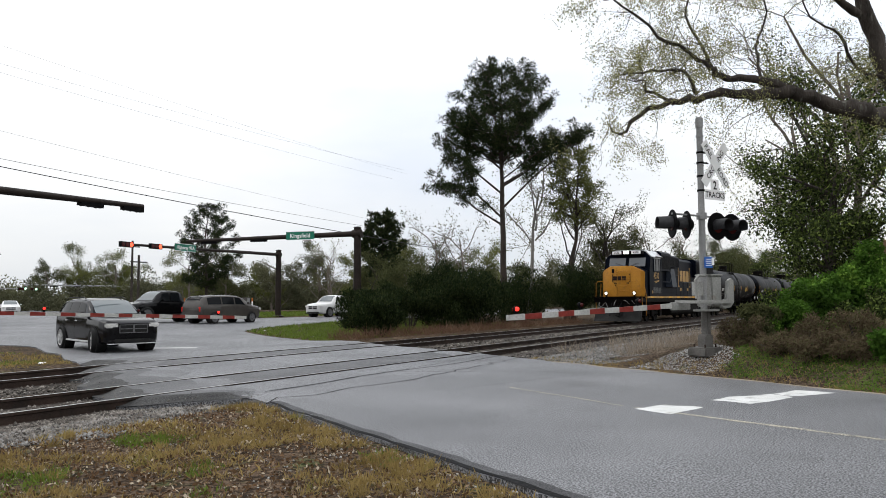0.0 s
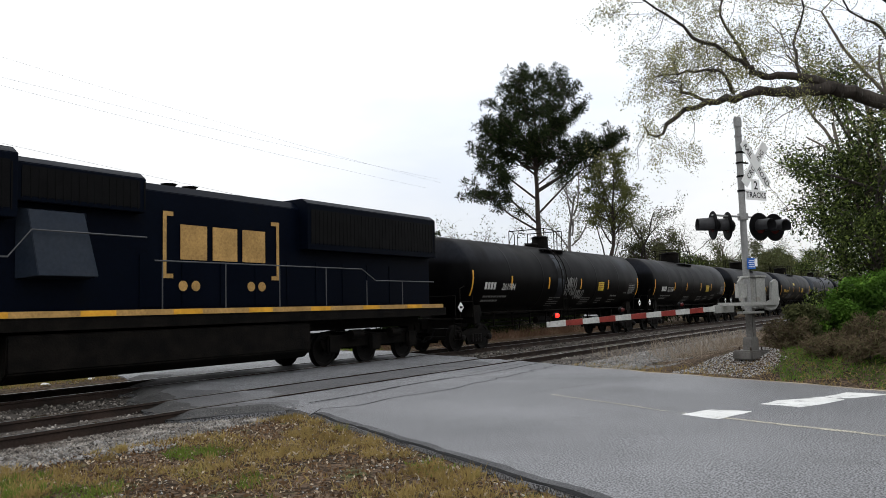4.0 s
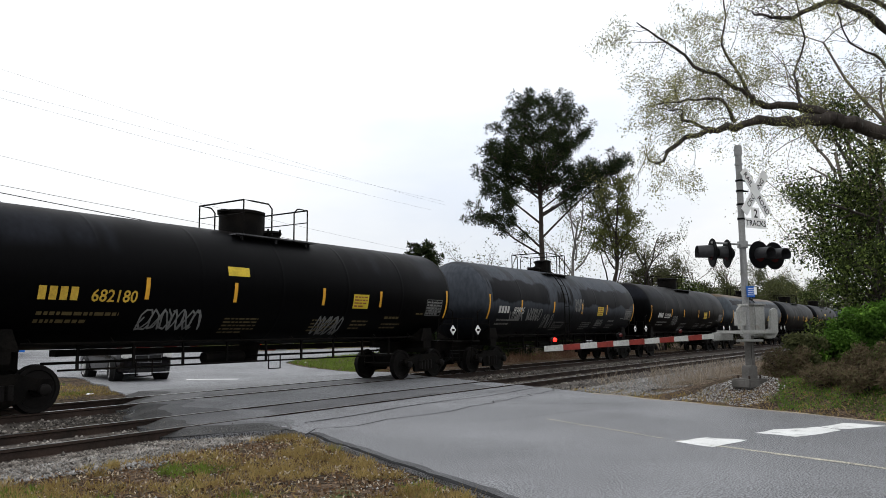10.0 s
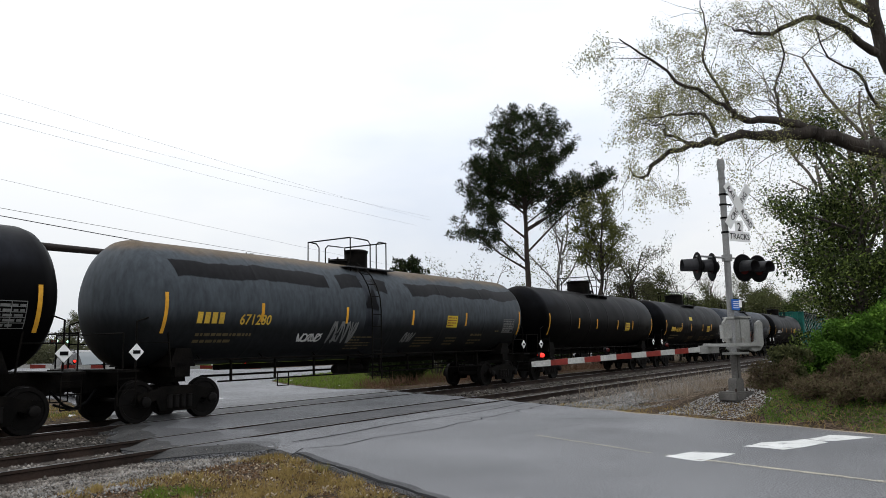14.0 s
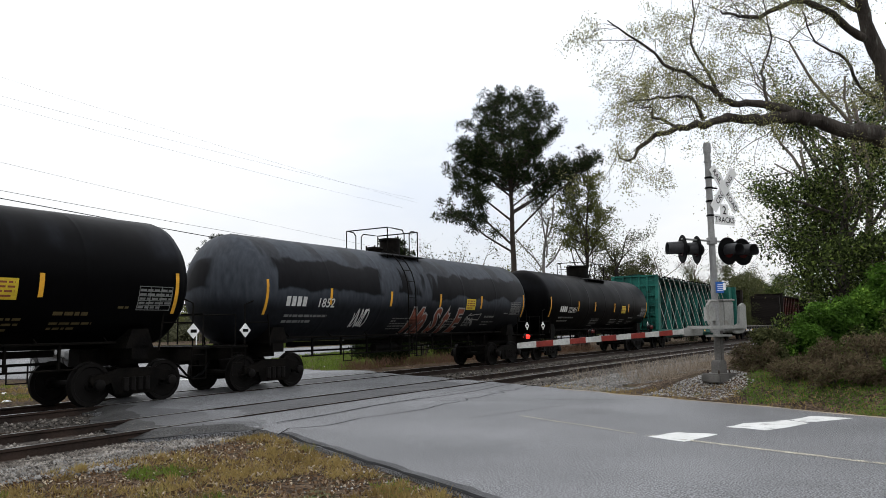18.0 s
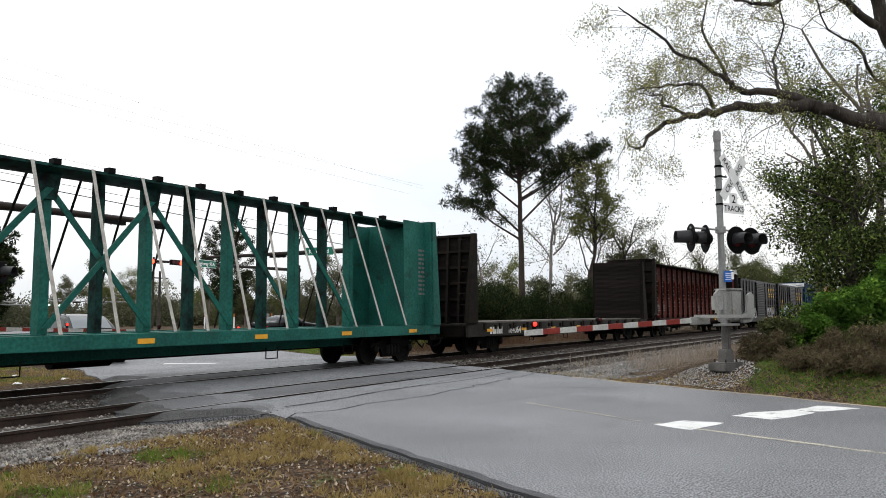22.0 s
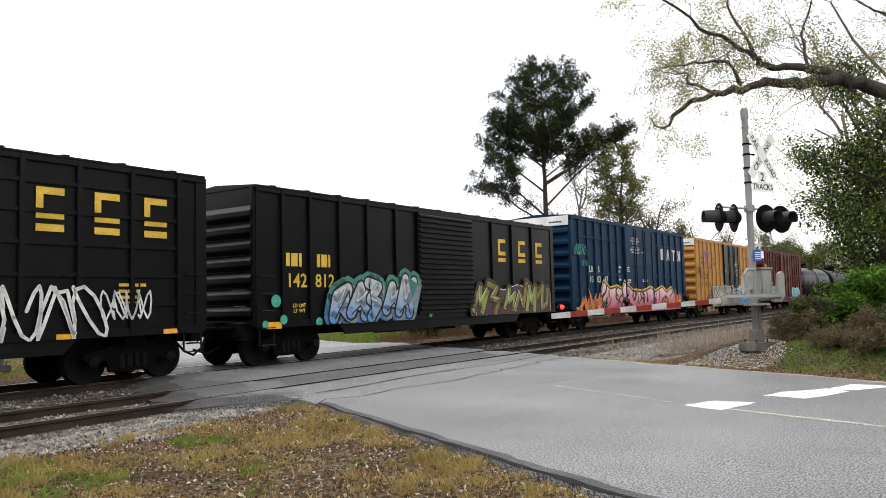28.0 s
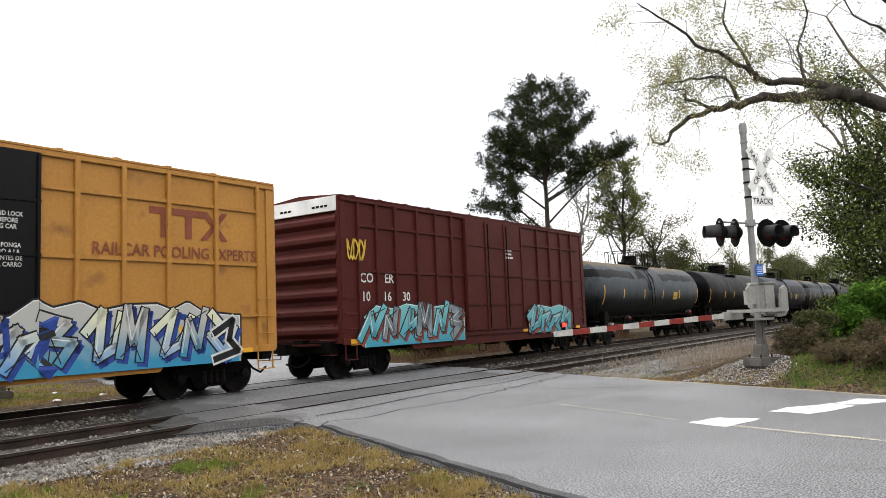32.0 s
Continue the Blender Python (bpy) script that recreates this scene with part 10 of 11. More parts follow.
for x, y, z, sx, sy, sz, s, lf, n in ((18.38, 2.79, 0.3, 0.58, 0.6, 0.55, 12, "leaf_olive", 5600), (18.95, 2.28, 0.3, 0.66, 0.65, 0.68, 13, "leaf_vine", 8000), (19.6, 1.77, 0.3, 0.74, 0.7, 0.90, 14, "leaf_vine", 10000),
                                      (20.3, 1.18, 0.3, 0.9, 0.85, 1.28, 19, "leaf_vine", 12000), (20.9, 0.50, 0.3, 0.95, 0.9, 1.48, 15, "leaf_vine", 13000), (19.6, 1.05, 0.3, 0.85, 0.7, 0.62, 17, "leaf_oak", 7000), (20.0, 0.30, 0.3, 0.9, 0.7, 0.80, 16, "leaf_oak", 8000),
                                      (15.75, 0.05, 0.3, 0.55, 0.5, 0.42, 18, "leaf_vine", 6000), (21.8, 2.6, 0.2, 1.2, 1.1, 0.75, 20, "leaf_oak", 6000), (23.6, 1.2, 0.2, 1.3, 1.0, 1.6, 27, "leaf_oak", 6000), (20.9, -0.5, 0.3, 0.85, 0.8, 1.75, 28, "leaf_vine", 13000), (21.3, -1.3, 0.3, 0.9, 0.9, 2.0, 29, "leaf_vine", 13000)):
    shrub((x, y, z), sx, sy, sz, s, M[lf], n, 0.085, "vine_thicket", "tangled thicket overgrown with bright green vines" if lf == "leaf_vine" else "dark tangled undergrowth beside the vines", lumps=24)
for x, y, sx, sz, s in ((17.75, 3.05, 0.5, 0.40, 21), (16.75, 2.05, 0.60, 0.24, 22), (16.35, 1.35, 0.66, 0.30, 23), (16.15, 0.65, 0.66, 0.34, 24), (17.3, 1.7, 0.7, 0.44, 25), (16.9, 0.75, 0.7, 0.50, 26)):
    shrub((x, y, 0.35), sx, 0.6, sz, s, M["leaf_brown"], 5200, 0.10, "dead_brush", "heap of dead brown vines", lumps=18, width=0.16)

for x, y, h, sd in ((27.0, 2.0, 12.5, 351), (25.0, 1.2, 12.5, 352), (29.5, 3.2, 12.0, 353)):
    broadleaf((x, y, 0.3), h, sd, M["leaf_sparse"], M["twig"], "bare_tree", "bare grey tree with fine twigs behind the oaks", 3500, 0.07, 0.5, 0.3, 0.25, 4, 3, thick=0.012)

# ---- across the tracks ----
pine((49.1, 24.7, 0.0), 19.0, 1, 0.59, 0.195, "tall dark pine with an open crown", count=66000, needle=0.23, boughs=72, tuft=0.023, blunt=5.0, slim=0.28,
     arms=((8.2, (2.9, -4.7, 13.6)), (9.8, (2.2, -3.4, 12.8)), (7.4, (-1.9, 3.0, 11.6)), (9.2, (-2.3, 3.7, 13.2)), (6.9, (-2.1, 3.4, 10.0)), (11.0, (-1.9, 3.1, 14.8))))
pine((52.6, 20.8, 0.0), 13.4, 3, 0.5, 0.17, "slim olive-green pine in the grove", M["leaf_spring"], count=9000, needle=0.24, boughs=26, tuft=0.028)
broadleaf((52.6, 24.4, 0), 16.0, 31, M["leaf_spring"], M["bark_pale"], "tree", "slender pale tree with few young leaves", 2600, 0.16, 0.5, 0.22, 0.45, 3, 3, (0.8, -0.6), 0.011)
broadleaf((54.0, 22.0, 0), 15.0, 32, M["leaf_spring"], M["bark"], "tree", "slender tree with few young leaves", 2200, 0.16, 0.5, 0.24, 0.4, 3, 3, (1.0, -0.8), 0.011)
broadleaf((56.8, 19.9, 0), 11.6, 33, M["leaf_haze"], M["bark"], "tree", "olive green tree with a loose crown", 6000, 0.15, 0.5, 0.3, 0.25, 3, 3)
broadleaf((59.5, 19.4, 0), 8.2, 34, M["leaf_olive"], M["bark"], "tree", "round olive green tree with a full crown", 14000, 0.16, 0.5, 0.36, 0.25, 3, 3)
for k, (x, y, h) in enumerate(((44.0, 25.5, 9.0), (72, 22, 11), (80, 23, 12), (90, 22, 12), (84, 20, 10.5), (46.5, 29, 9.5))):
    broadleaf((x, y, 0), h, 40 + k, M["leaf_olive"], M["twig"], "bare_tree", "bare grey tree with fine twigs", 500, 0.16, 0.5, 0.3, 0.2, 4, 3, thick=0.012)
for k, (x, y, h, lf) in enumerate(((66, 19.6, 7, "leaf_oak"), (75, 18.8, 7, "leaf_olive"), (98, 19.2, 9, "leaf_olive"), (106, 18.9, 9.5, "leaf_olive"), (118, 18.6, 10, "leaf_oak"), (132, 18.2, 11, "leaf_oak"), (112, 22, 11, "leaf_olive"), (150, 17.6, 12, "leaf_oak"), (168, 17, 12, "leaf_oak"), (88, 20.5, 9, "leaf_olive"), (124, 22, 12, "leaf_olive"), (140, 21, 12, "leaf_olive"))):
    broadleaf((x, y, 0), h, 60 + k, M[lf], M["bark"], "tree", "leafy tree beside the railway", 9000, 0.22, 0.5, 0.4, 0.12, 3, 3, clump=1.4)
for x, y, sx, sy, sz, s, lf, n in ((28.0, 20.9, 1.8, 1.6, 1.15, 71, "leaf_bush", 11000), (31.0, 22.2, 1.2, 1.4, 1.35, 72, "leaf_bush", 9000), (33.7, 20.8, 1.9, 1.7, 1.85, 73, "leaf_bush", 16000), (36.8, 21.4, 2.2, 1.9, 1.7, 74, "leaf_bush", 11000),
                                   (41.0, 22.5, 2.4, 2.0, 1.8, 75, "leaf_bush", 12000), (46.0, 21.8, 2.6, 2.0, 1.9, 76, "leaf_bush", 11000), (51.5, 20.3, 2.6, 2.0, 2.0, 77, "leaf_bush", 11000), (57.5, 18.9, 2.8, 2.0, 2.3, 78, "leaf_bush", 10000),
                                   (64.0, 18.6, 3.0, 2.0, 2.2, 79, "leaf_bush", 5000), (72.0, 18.3, 3.5, 2.0, 2.2, 80, "leaf_bush", 5000), (82.0, 17.6, 4.0, 2.0, 2.3, 81, "leaf_bush", 5000), (38.0, 25.5, 2.4, 2.0, 2.3, 82, "leaf_olive", 9000), (93.0, 17.0, 4.0, 2.0, 2.4, 83, "leaf_olive", 8000)):
    shrub((x, y, -0.15), sx, sy, sz, s, M[lf], int(n * 1.7), 0.19, "cedar_bush" if lf == "leaf_bush" else "shrub", "dense dark green cedar bush" if lf == "leaf_bush" else "thick green shrub beside the railway", lumps=44, width=0.2, up=1.1)

for k, (x, y, h, lf, n) in enumerate(((54, 29, 5.6, "leaf_olive", 7000), (58, 26.5, 5.8, "leaf_haze", 7000), (61, 24.5, 6.2, "leaf_olive", 7000), (65, 23.0, 6.6, "leaf_haze", 7000), (70, 22.5, 7.4, "leaf_haze", 9000), (50, 31.5, 5.4, "leaf_olive", 6000), (47, 34.5, 5.6, "leaf_olive", 6000), (77, 21.5, 7.6, "leaf_haze", 8000))):
    broadleaf((x, y, 0), h, 300 + k, M[lf], M["bark"], "tree", "olive green tree of the railside wood", n, 0.17, 0.5, 0.45, 0.04, 3, 3, clump=1.6)

# ---- beyond the highway ----
pine((56.0, 64.0, 0.1), 12.0, 91, 0.14, 0.31, "young dark pine with a full crown", count=24000, needle=0.27, boughs=64, slim=0.22)
pine((49.6, 101.5, 0.1), 11.0, 95, 0.06, 0.34, "dark pine beside the far road", M["leaf_pine"], count=26000, needle=0.34, boughs=64)
pine((27.0, 56.5, 0.1), 8.5, 92, 0.1, 0.3, "dark pine beside the highway", count=20000, needle=0.36)
pine((23.0, 55.0, 0.1), 9.0, 93, 0.1, 0.3, "dark pine beside the highway", count=20000, needle=0.36)
pine((64.0, 46.5, 0.1), 10.5, 94, 0.25, 0.28, "dark pine behind the bushes", count=20000, needle=0.36)
rng = np.random.default_rng(12)
FAR = [(34, 88, 9, 0), (40, 92, 8, 0), (39, 97, 10, 2), (62.5, 105, 7.6, 1), (66.8, 104, 10.4, 1), (71, 101, 9.2, 1), (74, 104, 9, 0), (67, 80, 8, 1), (70, 76, 7.5, 0), (67, 73, 7, 0), (71, 69, 7, 1), (66, 63, 7.5, 0), (69, 58, 9, 2), (72, 62, 8.5, 0), (75, 58, 8, 1),
       (78, 55, 8.5, 0), (70, 52, 7.5, 0), (74, 50, 8.5, 1), (80, 48, 9, 0), (86, 46, 9, 1), (66, 55, 9.5, 2), (43, 106, 9, 0), (30, 100, 9, 1), (20, 96, 8, 0), (12, 92, 8, 0), (5, 98, 9, 1)]
for k, (x, y, h, kind_) in enumerate(FAR):
    h *= 1.18 if k % 2 else 1.05
    if kind_ == 2:
        broadleaf((x, y, 0.1), h, 200 + k, M["leaf_spring"], M["twig"], "bare_tree", "bare grey tree with fine twigs", 400, 0.2, 0.5, 0.35, 0.2, 4, 3, thick=0.012)
    else:
        broadleaf((x, y, 0.1), h, 200 + k, M[("leaf_far", "leaf_spring")[kind_]] if k % 3 else M["leaf_olive"], M["twig"], "tree", "olive green tree of the far wood edge", 11000, 0.17, 0.5, 0.42, 0.08, 3, 3, clump=1.15)


def far_woods():
    """The wood that closes the view all round, thickest where the road and the tracks look towards it."""
    rng = np.random.default_rng(5)
    for ahead, spots, leaves, size in ((True, 330, 210000, 0.42), (False, 380, 60000, 0.8)):
        c, r = [], []
        while len(c) < spots * 5:
            a = rng.uniform(radians(-8), radians(100)) if ahead else rng.uniform(radians(100), radians(352))
            d = rng.uniform(112, 150) if ahead else rng.uniform(110, 170)
            x, y = d * math.cos(a), d * math.sin(a)
            if abs(y - 13) < 12 and x < 0 or (abs(y) < 14 and x > 0):
                continue
            h = rng.uniform(3.0, 6.3) * (0.55 if abs(0.9 * x - 0.436 * y - 6) < 9 and ahead else 1.0 if not ahead else 0.8 + 0.5 * noise.noise((a * 9, 0, 3)))
            for q in range(5):
                c.append((x + rng.normal() * 1.6, y + rng.normal() * 1.6, h * (0.12 + 0.2 * q)))
                r.append(rng.uniform(1.2, 2.2))
        if not ahead:
            # unseen tree belt behind the camera, added to cut the low sky light
            for k in range(90):
                x, y = rng.uniform(-90, 70), rng.uniform(-34, -24)
                h = rng.uniform(9, 13)
                for q in range(5):
                    c.append((x + rng.normal() * 2, y + rng.normal() * 2, h * (0.1 + 0.2 * q)))
                    r.append(rng.uniform(1.8, 3.0))
        pts = cloud(rng, c, r, leaves, 0.9)
        pts[:, 2] = np.maximum(pts[:, 2], 0.1)
        tagged(new("far_woods", leaf_mesh("far_woods", rng, pts, size, size * 0.5, M["leaf_far"])), "olive green woods closing the horizon", "woods", kind="stuff")


far_woods()


def wood_edge():
    """Brush along the foot of the far trees."""
    rng = np.random.default_rng(15)
    c, r = [], []
    for k in range(230):
        f = rng.uniform(0, 1)
        x, y = (12 + 112 * f, 128 - 36 * f) if f < 0.57 else (76 + 33 * (f - 0.57), 107 - 98 * (f - 0.57))
        x, y = x + rng.normal() * 3, y + rng.normal() * 3
        if 2.5 < 0.9 * x - 0.436 * y < 14:
            continue
        h = rng.uniform(1.8, 3.9)
        for q in range(4):
            c.append((x + rng.normal() * 1.2, y + rng.normal() * 1.2, h * (0.1 + 0.28 * q)))
            r.append(rng.uniform(0.8, 1.4))
    pts = cloud(rng, c, r, 190000, 0.9)
    pts[:, 2] = np.maximum(pts[:, 2], 0.1)
    tagged(new("wood_edge", leaf_mesh("wood_edge", rng, pts, 0.27, 0.15, M["leaf_far"])), "grey-olive brush at the foot of the woods", "brush", kind="stuff")


wood_edge()


# ---- ground cover ----
def scatter(rng, n, x0, x1, y0, y1, keep):
    p = np.column_stack([rng.uniform(x0, x1, n), rng.uniform(y0, y1, n)])
    return np.array([q for q in p if keep(q[0], q[1])])


def cover(name, label, xy, length, width, material, seed, up=1.2, clump=1, lift=0.0, spread=1.0, category="grass", near=0.05):
    rng = np.random.default_rng(seed)
    xy = np.repeat(xy, clump, 0)
    if clump > 1:
        xy = xy + rng.normal(size=xy.shape) * near
    pts = np.column_stack([xy, [ground_z(a, b) + lift for a, b in xy]])
    v, f = blades(rng, pts, length, width, spread, up)
    tagged(new(name, fast_mesh(name, v, f, material)), label, category, kind="stuff")


def bare(x, y):
    return not (road_left(y) - 0.05 < x < road_right(y) + 0.05)


rng = np.random.default_rng(8)


def patch(x, y, s, k):
    return noise.noise((x * s, y * s, k)) > 0.0


near_ok = lambda x, y: x < road_left(y) - 0.12 and y < 8.75 + 0.35 * noise.noise((x, y, 3))
cover("dry_grass", "short dry tan grass on the verge", scatter(rng, 13000, -2.0, 9, 0.0, 9.0, lambda x, y: near_ok(x, y) and (noise.noise((x * 0.9, y * 0.9, 1)) + 0.5 * sstep(1.4, 0.5, road_left(y) - x) > 0.12)), 0.085, 0.010, M["grass_dry"], 1, 1.0, 5)
cover("green_grass", "short green grass near the rails", scatter(rng, 9000, 0.0, 9, 2.0, 8.8, lambda x, y: near_ok(x, y) and (noise.noise((x * 0.8, y * 0.8, 9)) + 0.55 * sstep(5.5, 3.5, x) * sstep(5.0, 6.5, y) > 0.36)), 0.075, 0.011, M["grass_green"], 2, 1.0, 5)
cover("fallen_leaves", "brown leaf litter on bare soil", scatter(rng, 46000, -2.0, 9, 0.4, 9.3, near_ok), 0.044, 0.024, M["litter"], 3, 0.0, 1, 0.012, category="leaf litter")
cover("grass_tufts", "tufts of longer straw-coloured grass", scatter(rng, 800, -1.0, 9, 0.6, 8.6, lambda x, y: near_ok(x, y) and noise.noise((x * 0.7, y * 0.7, 21)) + 0.45 * sstep(1.8, 0.4, road_left(y) - x) > 0.14), 0.10, 0.007, M["grass_dry"], 12, 1.5, 70, near=0.055)
cover("green_tufts", "tufts of fresh green grass", scatter(rng, 420, 0.0, 9, 2.0, 8.6, lambda x, y: near_ok(x, y) and noise.noise((x * 0.8, y * 0.8, 9)) + 0.75 * sstep(5.4, 4.2, x) * sstep(6.0, 7.0, y) > 0.42), 0.095, 0.008, M["grass_green"], 13, 1.3, 60, near=0.06)
far_ok = lambda x, y: x > road_right(y) + 0.15 and y < 6.5
cover("verge_grass", "fresh green grass on the road bank", scatter(rng, 26000, 13.5, 21, -6, 4.0, lambda x, y: far_ok(x, y) and x < 20 + 0.3 * y and (ROAD_N.x * x + ROAD_N.y * y) > ROAD_R + 0.35 + 0.5 * noise.noise((x, y, 1)) and y < 3.1 and noise.noise((x * 1.1, y * 1.1, 41)) > -0.34), 0.075, 0.011, M["verge_green"], 4, 0.9, 4)
cover("verge_dry_grass", "dry brown grass along the road edge", scatter(rng, 11000, 13.5, 26, -6, 9.0, lambda x, y: x > road_right(y) + 0.1 and y < 8.6 and (ROAD_N.x * x + ROAD_N.y * y) < ROAD_R + 1.1 + (1.2 if y < 3 else 0) * (0.6 + noise.noise((x * 0.9, y * 0.9, 43)))), 0.08, 0.011, M["grass_dry"], 5, 0.9, 4)
cover("dead_weeds", "tall dead weed stalks beside the track", scatter(rng, 380, 17.5, 32, 4.6, 8.7, lambda x, y: x > road_right(y) + 1.2 and y < 8.7 and y > 4.7 + 0.1 * (x - 18) and noise.noise((x * 0.7, y * 0.7, 4)) > -0.2), 0.5, 0.009, M["weeds"], 6, 1.9, 4, spread=1.0, category="weeds")
cover("dead_weeds", "thick tan weed stalks behind the signal", scatter(rng, 330, 18.5, 27.0, 4.6, 8.2, lambda x, y: y > 4.6 + 0.12 * (x - 18.5) and y < 6.2 + 0.16 * (x - 18.5) and noise.noise((x * 0.9, y * 0.9, 14)) > -0.25), 0.5, 0.009, M["weeds"], 16, 1.7, 6, spread=1.0, category="weeds")
cover("dead_weeds", "tall reddish dead grass behind the track", scatter(rng, 3600, 22.0, 48, 17.6, 20.4, lambda x, y: x > road_right(y) + 0.4 and y + 0.00011 * x * x < 20.4 and noise.noise((x * 0.5, y * 0.9, 51)) > -0.12), 0.5, 0.014, M["broom"], 7, 1.2, 3, spread=1.0, category="weeds")
cover("island_grass", "green grass on the traffic island", scatter(rng, 9000, 23.0, 48, 19.5, 33.0, lambda x, y: x > road_right(y) + 0.3 and y > 20 + 0.0 * x), 0.16, 0.03, M["grass_green"], 8, 1.3, 4)
cover("far_verge_grass", "green grass beyond the highway", scatter(rng, 7000, 20.0, 70, 44.8, 62.0, lambda x, y: 0.9 * x - 0.436 * y > 14.0), 0.22, 0.05, M["grass_green"], 9, 1.3, 3)
cover("left_verge_grass", "patchy grass between tracks and road", scatter(rng, 4600, 2.0, 14, 18.0, 27.0, lambda x, y: x < road_left(y) - 0.1), 0.10, 0.018, M["grass_dry"], 10, 1.1, 3)
cover("left_verge_green", "patchy green grass between tracks and road", scatter(rng, 5000, 2.0, 14, 18.6, 27.0, lambda x, y: x < road_left(y) - 0.3 and noise.noise((x * 0.5, y * 0.5, 6)) > 0), 0.10, 0.018, M["grass_green"], 11, 1.1, 3)


def stones(name, label, xy, zf, size, material, seed):
    """Broken stones: squashed octahedra, each with its own shape."""
    rng = np.random.default_rng(seed)
    n = len(xy)
    base = np.array([(1, 0, 0), (0, 1, 0), (-1, 0, 0), (0, -1, 0), (0, 0, 0.8), (0, 0, -0.8)])
    s = size * rng.uniform(0.5, 1.3, n)
    v = base[None] * s[:, None, None] * rng.uniform(0.6, 1.25, (n, 6, 3))
    a = rng.uniform(0, 6.28, n)
    ca, sa = np.cos(a)[:, None], np.sin(a)[:, None]
    x, y = v[:, :, 0] * ca - v[:, :, 1] * sa, v[:, :, 0] * sa + v[:, :, 1] * ca
    z = v[:, :, 2] + np.array([zf(p[0], p[1]) for p in xy])[:, None] + s[:, None] * 0.25
    w = np.stack([x + xy[:, 0:1], y + xy[:, 1:2], z], 2).reshape(-1, 3)
    tri = np.array([(0, 1, 4), (1, 2, 4), (2, 3, 4), (3, 0, 4), (1, 0, 5), (2, 1, 5), (3, 2, 5), (0, 3, 5)])
    f = (np.arange(n)[:, None, None] * 6 + tri[None]).reshape(-1, 3)
    return tagged(new(name, fast_mesh(name, w, f, material)), label, "stones", kind="stuff")


def ballast_z(x, y):
    yt = y - bend(x)
    if yt < 9.4:
        return -0.28 + 0.11 * sstep(8.4, 9.4, yt)
    if yt > 17.4:
        return -0.2 - 0.22 * sstep(17.4, 18.6, yt)
    return -0.165 - 0.05 * sstep(12.4, 13.1, yt) * sstep(14.0, 13.3, yt)


def off_road(x, y):
    return x < road_left(y) - 0.15 or x > road_right(y) + 0.2


stones("ballast_stones", "grey ballast stones beside the rails", scatter(rng, 18000, -1.0, 9.5, 8.3, 10.4, off_road), ballast_z, 0.032, M["stone"], 21)
stones("ballast_stones", "grey ballast stones between the tracks", scatter(rng, 9500, -1.0, 11.5, 10.4, 18.3, off_road), ballast_z, 0.036, M["stone"], 22)
stones("ballast_stones", "grey ballast stones beside the rails", scatter(rng, 7500, 18.0, 46, 8.3, 18.3, off_road), ballast_z, 0.05, M["stone"], 23)
stones("pale_ballast", "pale grey ballast spilled before the rails", scatter(rng, 11000, -1.0, 8.6, 7.9, 9.9, lambda x, y: off_road(x, y) and y > 8.1 + 0.5 * noise.noise((x * 0.8, y, 31)) + 0.3 * (x > 6)), lambda x, y: max(ballast_z(x, y), ground_z(x, y)) + 0.004, 0.026, M["stone_grey"], 24)
stones("gravel_pad", "pale gravel spread round the signal base", scatter(rng, 22000, 14.2, 21.0, 2.6, 6.2, lambda x, y: (ROAD_N.x * x + ROAD_N.y * y) > ROAD_R + 0.45 + 0.3 * noise.noise((x, y, 2)) and ((x - 16.8) * 0.97 + (y - 4.15) * 0.24) ** 2 / 1.0 ** 2 + ((y - 4.15) * 0.97 - (x - 16.8) * 0.24) ** 2 / 1.25 ** 2 < 1 + 0.7 * noise.noise((x * 1.5, y * 1.5, 0))), lambda x, y: ground_z(x, y) - 0.006, 0.018, M["stone_pale"], 24)
stones("ballast_stones", "scattered ballast stones among the weeds", scatter(rng, 14000, 13.8, 28, 5.4, 8.9, lambda x, y: x > road_right(y) + 0.6 and noise.noise((x * 0.8, y * 0.8, 7)) > 0.25 - 0.4 * sstep(6.0, 8.0, y)), ground_z, 0.03, M["stone_grey"], 29)
stones("ballast_stones", "grey ballast spilled below the rails", scatter(rng, 15000, 14.5, 36, 6.2, 9.2, lambda x, y: x > road_right(y) + 0.2 and y > 6.4 + 0.07 * (x - 16) + 0.5 * noise.noise((x * 0.6, y * 0.6, 17))), lambda x, y: ground_z(x, y) + 0.006, 0.034, M["stone_grey"], 33)
band("sandy_edge", [(road_right(y) + rag(y, 7) - 0.03 + 0.03 * math.sin(y * 3), y) for y in np.arange(-4.0, 7.6, 0.2)], 0.13, 0.003, M["sand"], road, "pale sand washed along the road edge", 0.8)
stones("edge_gravel", "loose grit along the broken road edge", scatter(rng, 2600, 4.5, 9, 0.8, 8.4, lambda x, y: -0.32 < x - road_left(y) < -0.02), ground_z, 0.018, M["stone_pale"], 25)

# sleepers, one by one, where they show
bm = bmesh.new()
box(bm, 0, 0, 0, 0.23, 2.6, 0.18)
TIE = finish(bm, "sleeper", M["tie"], bevel=0.012)
for tr, y0 in ((track_a, TRACK_A), (track_b, TRACK_B)):
    for k in range(-14, 120):
        x = k * 0.52
        if off_road(x, y0) or x > 46:
            o = put_mesh("sleeper", TIE, tr, x, y0 + bend(x), -0.262 + 0.008 * math.sin(k * 1.7))
            o.rotation_euler = (0, 0, 0.02 * math.sin(k * 2.9))

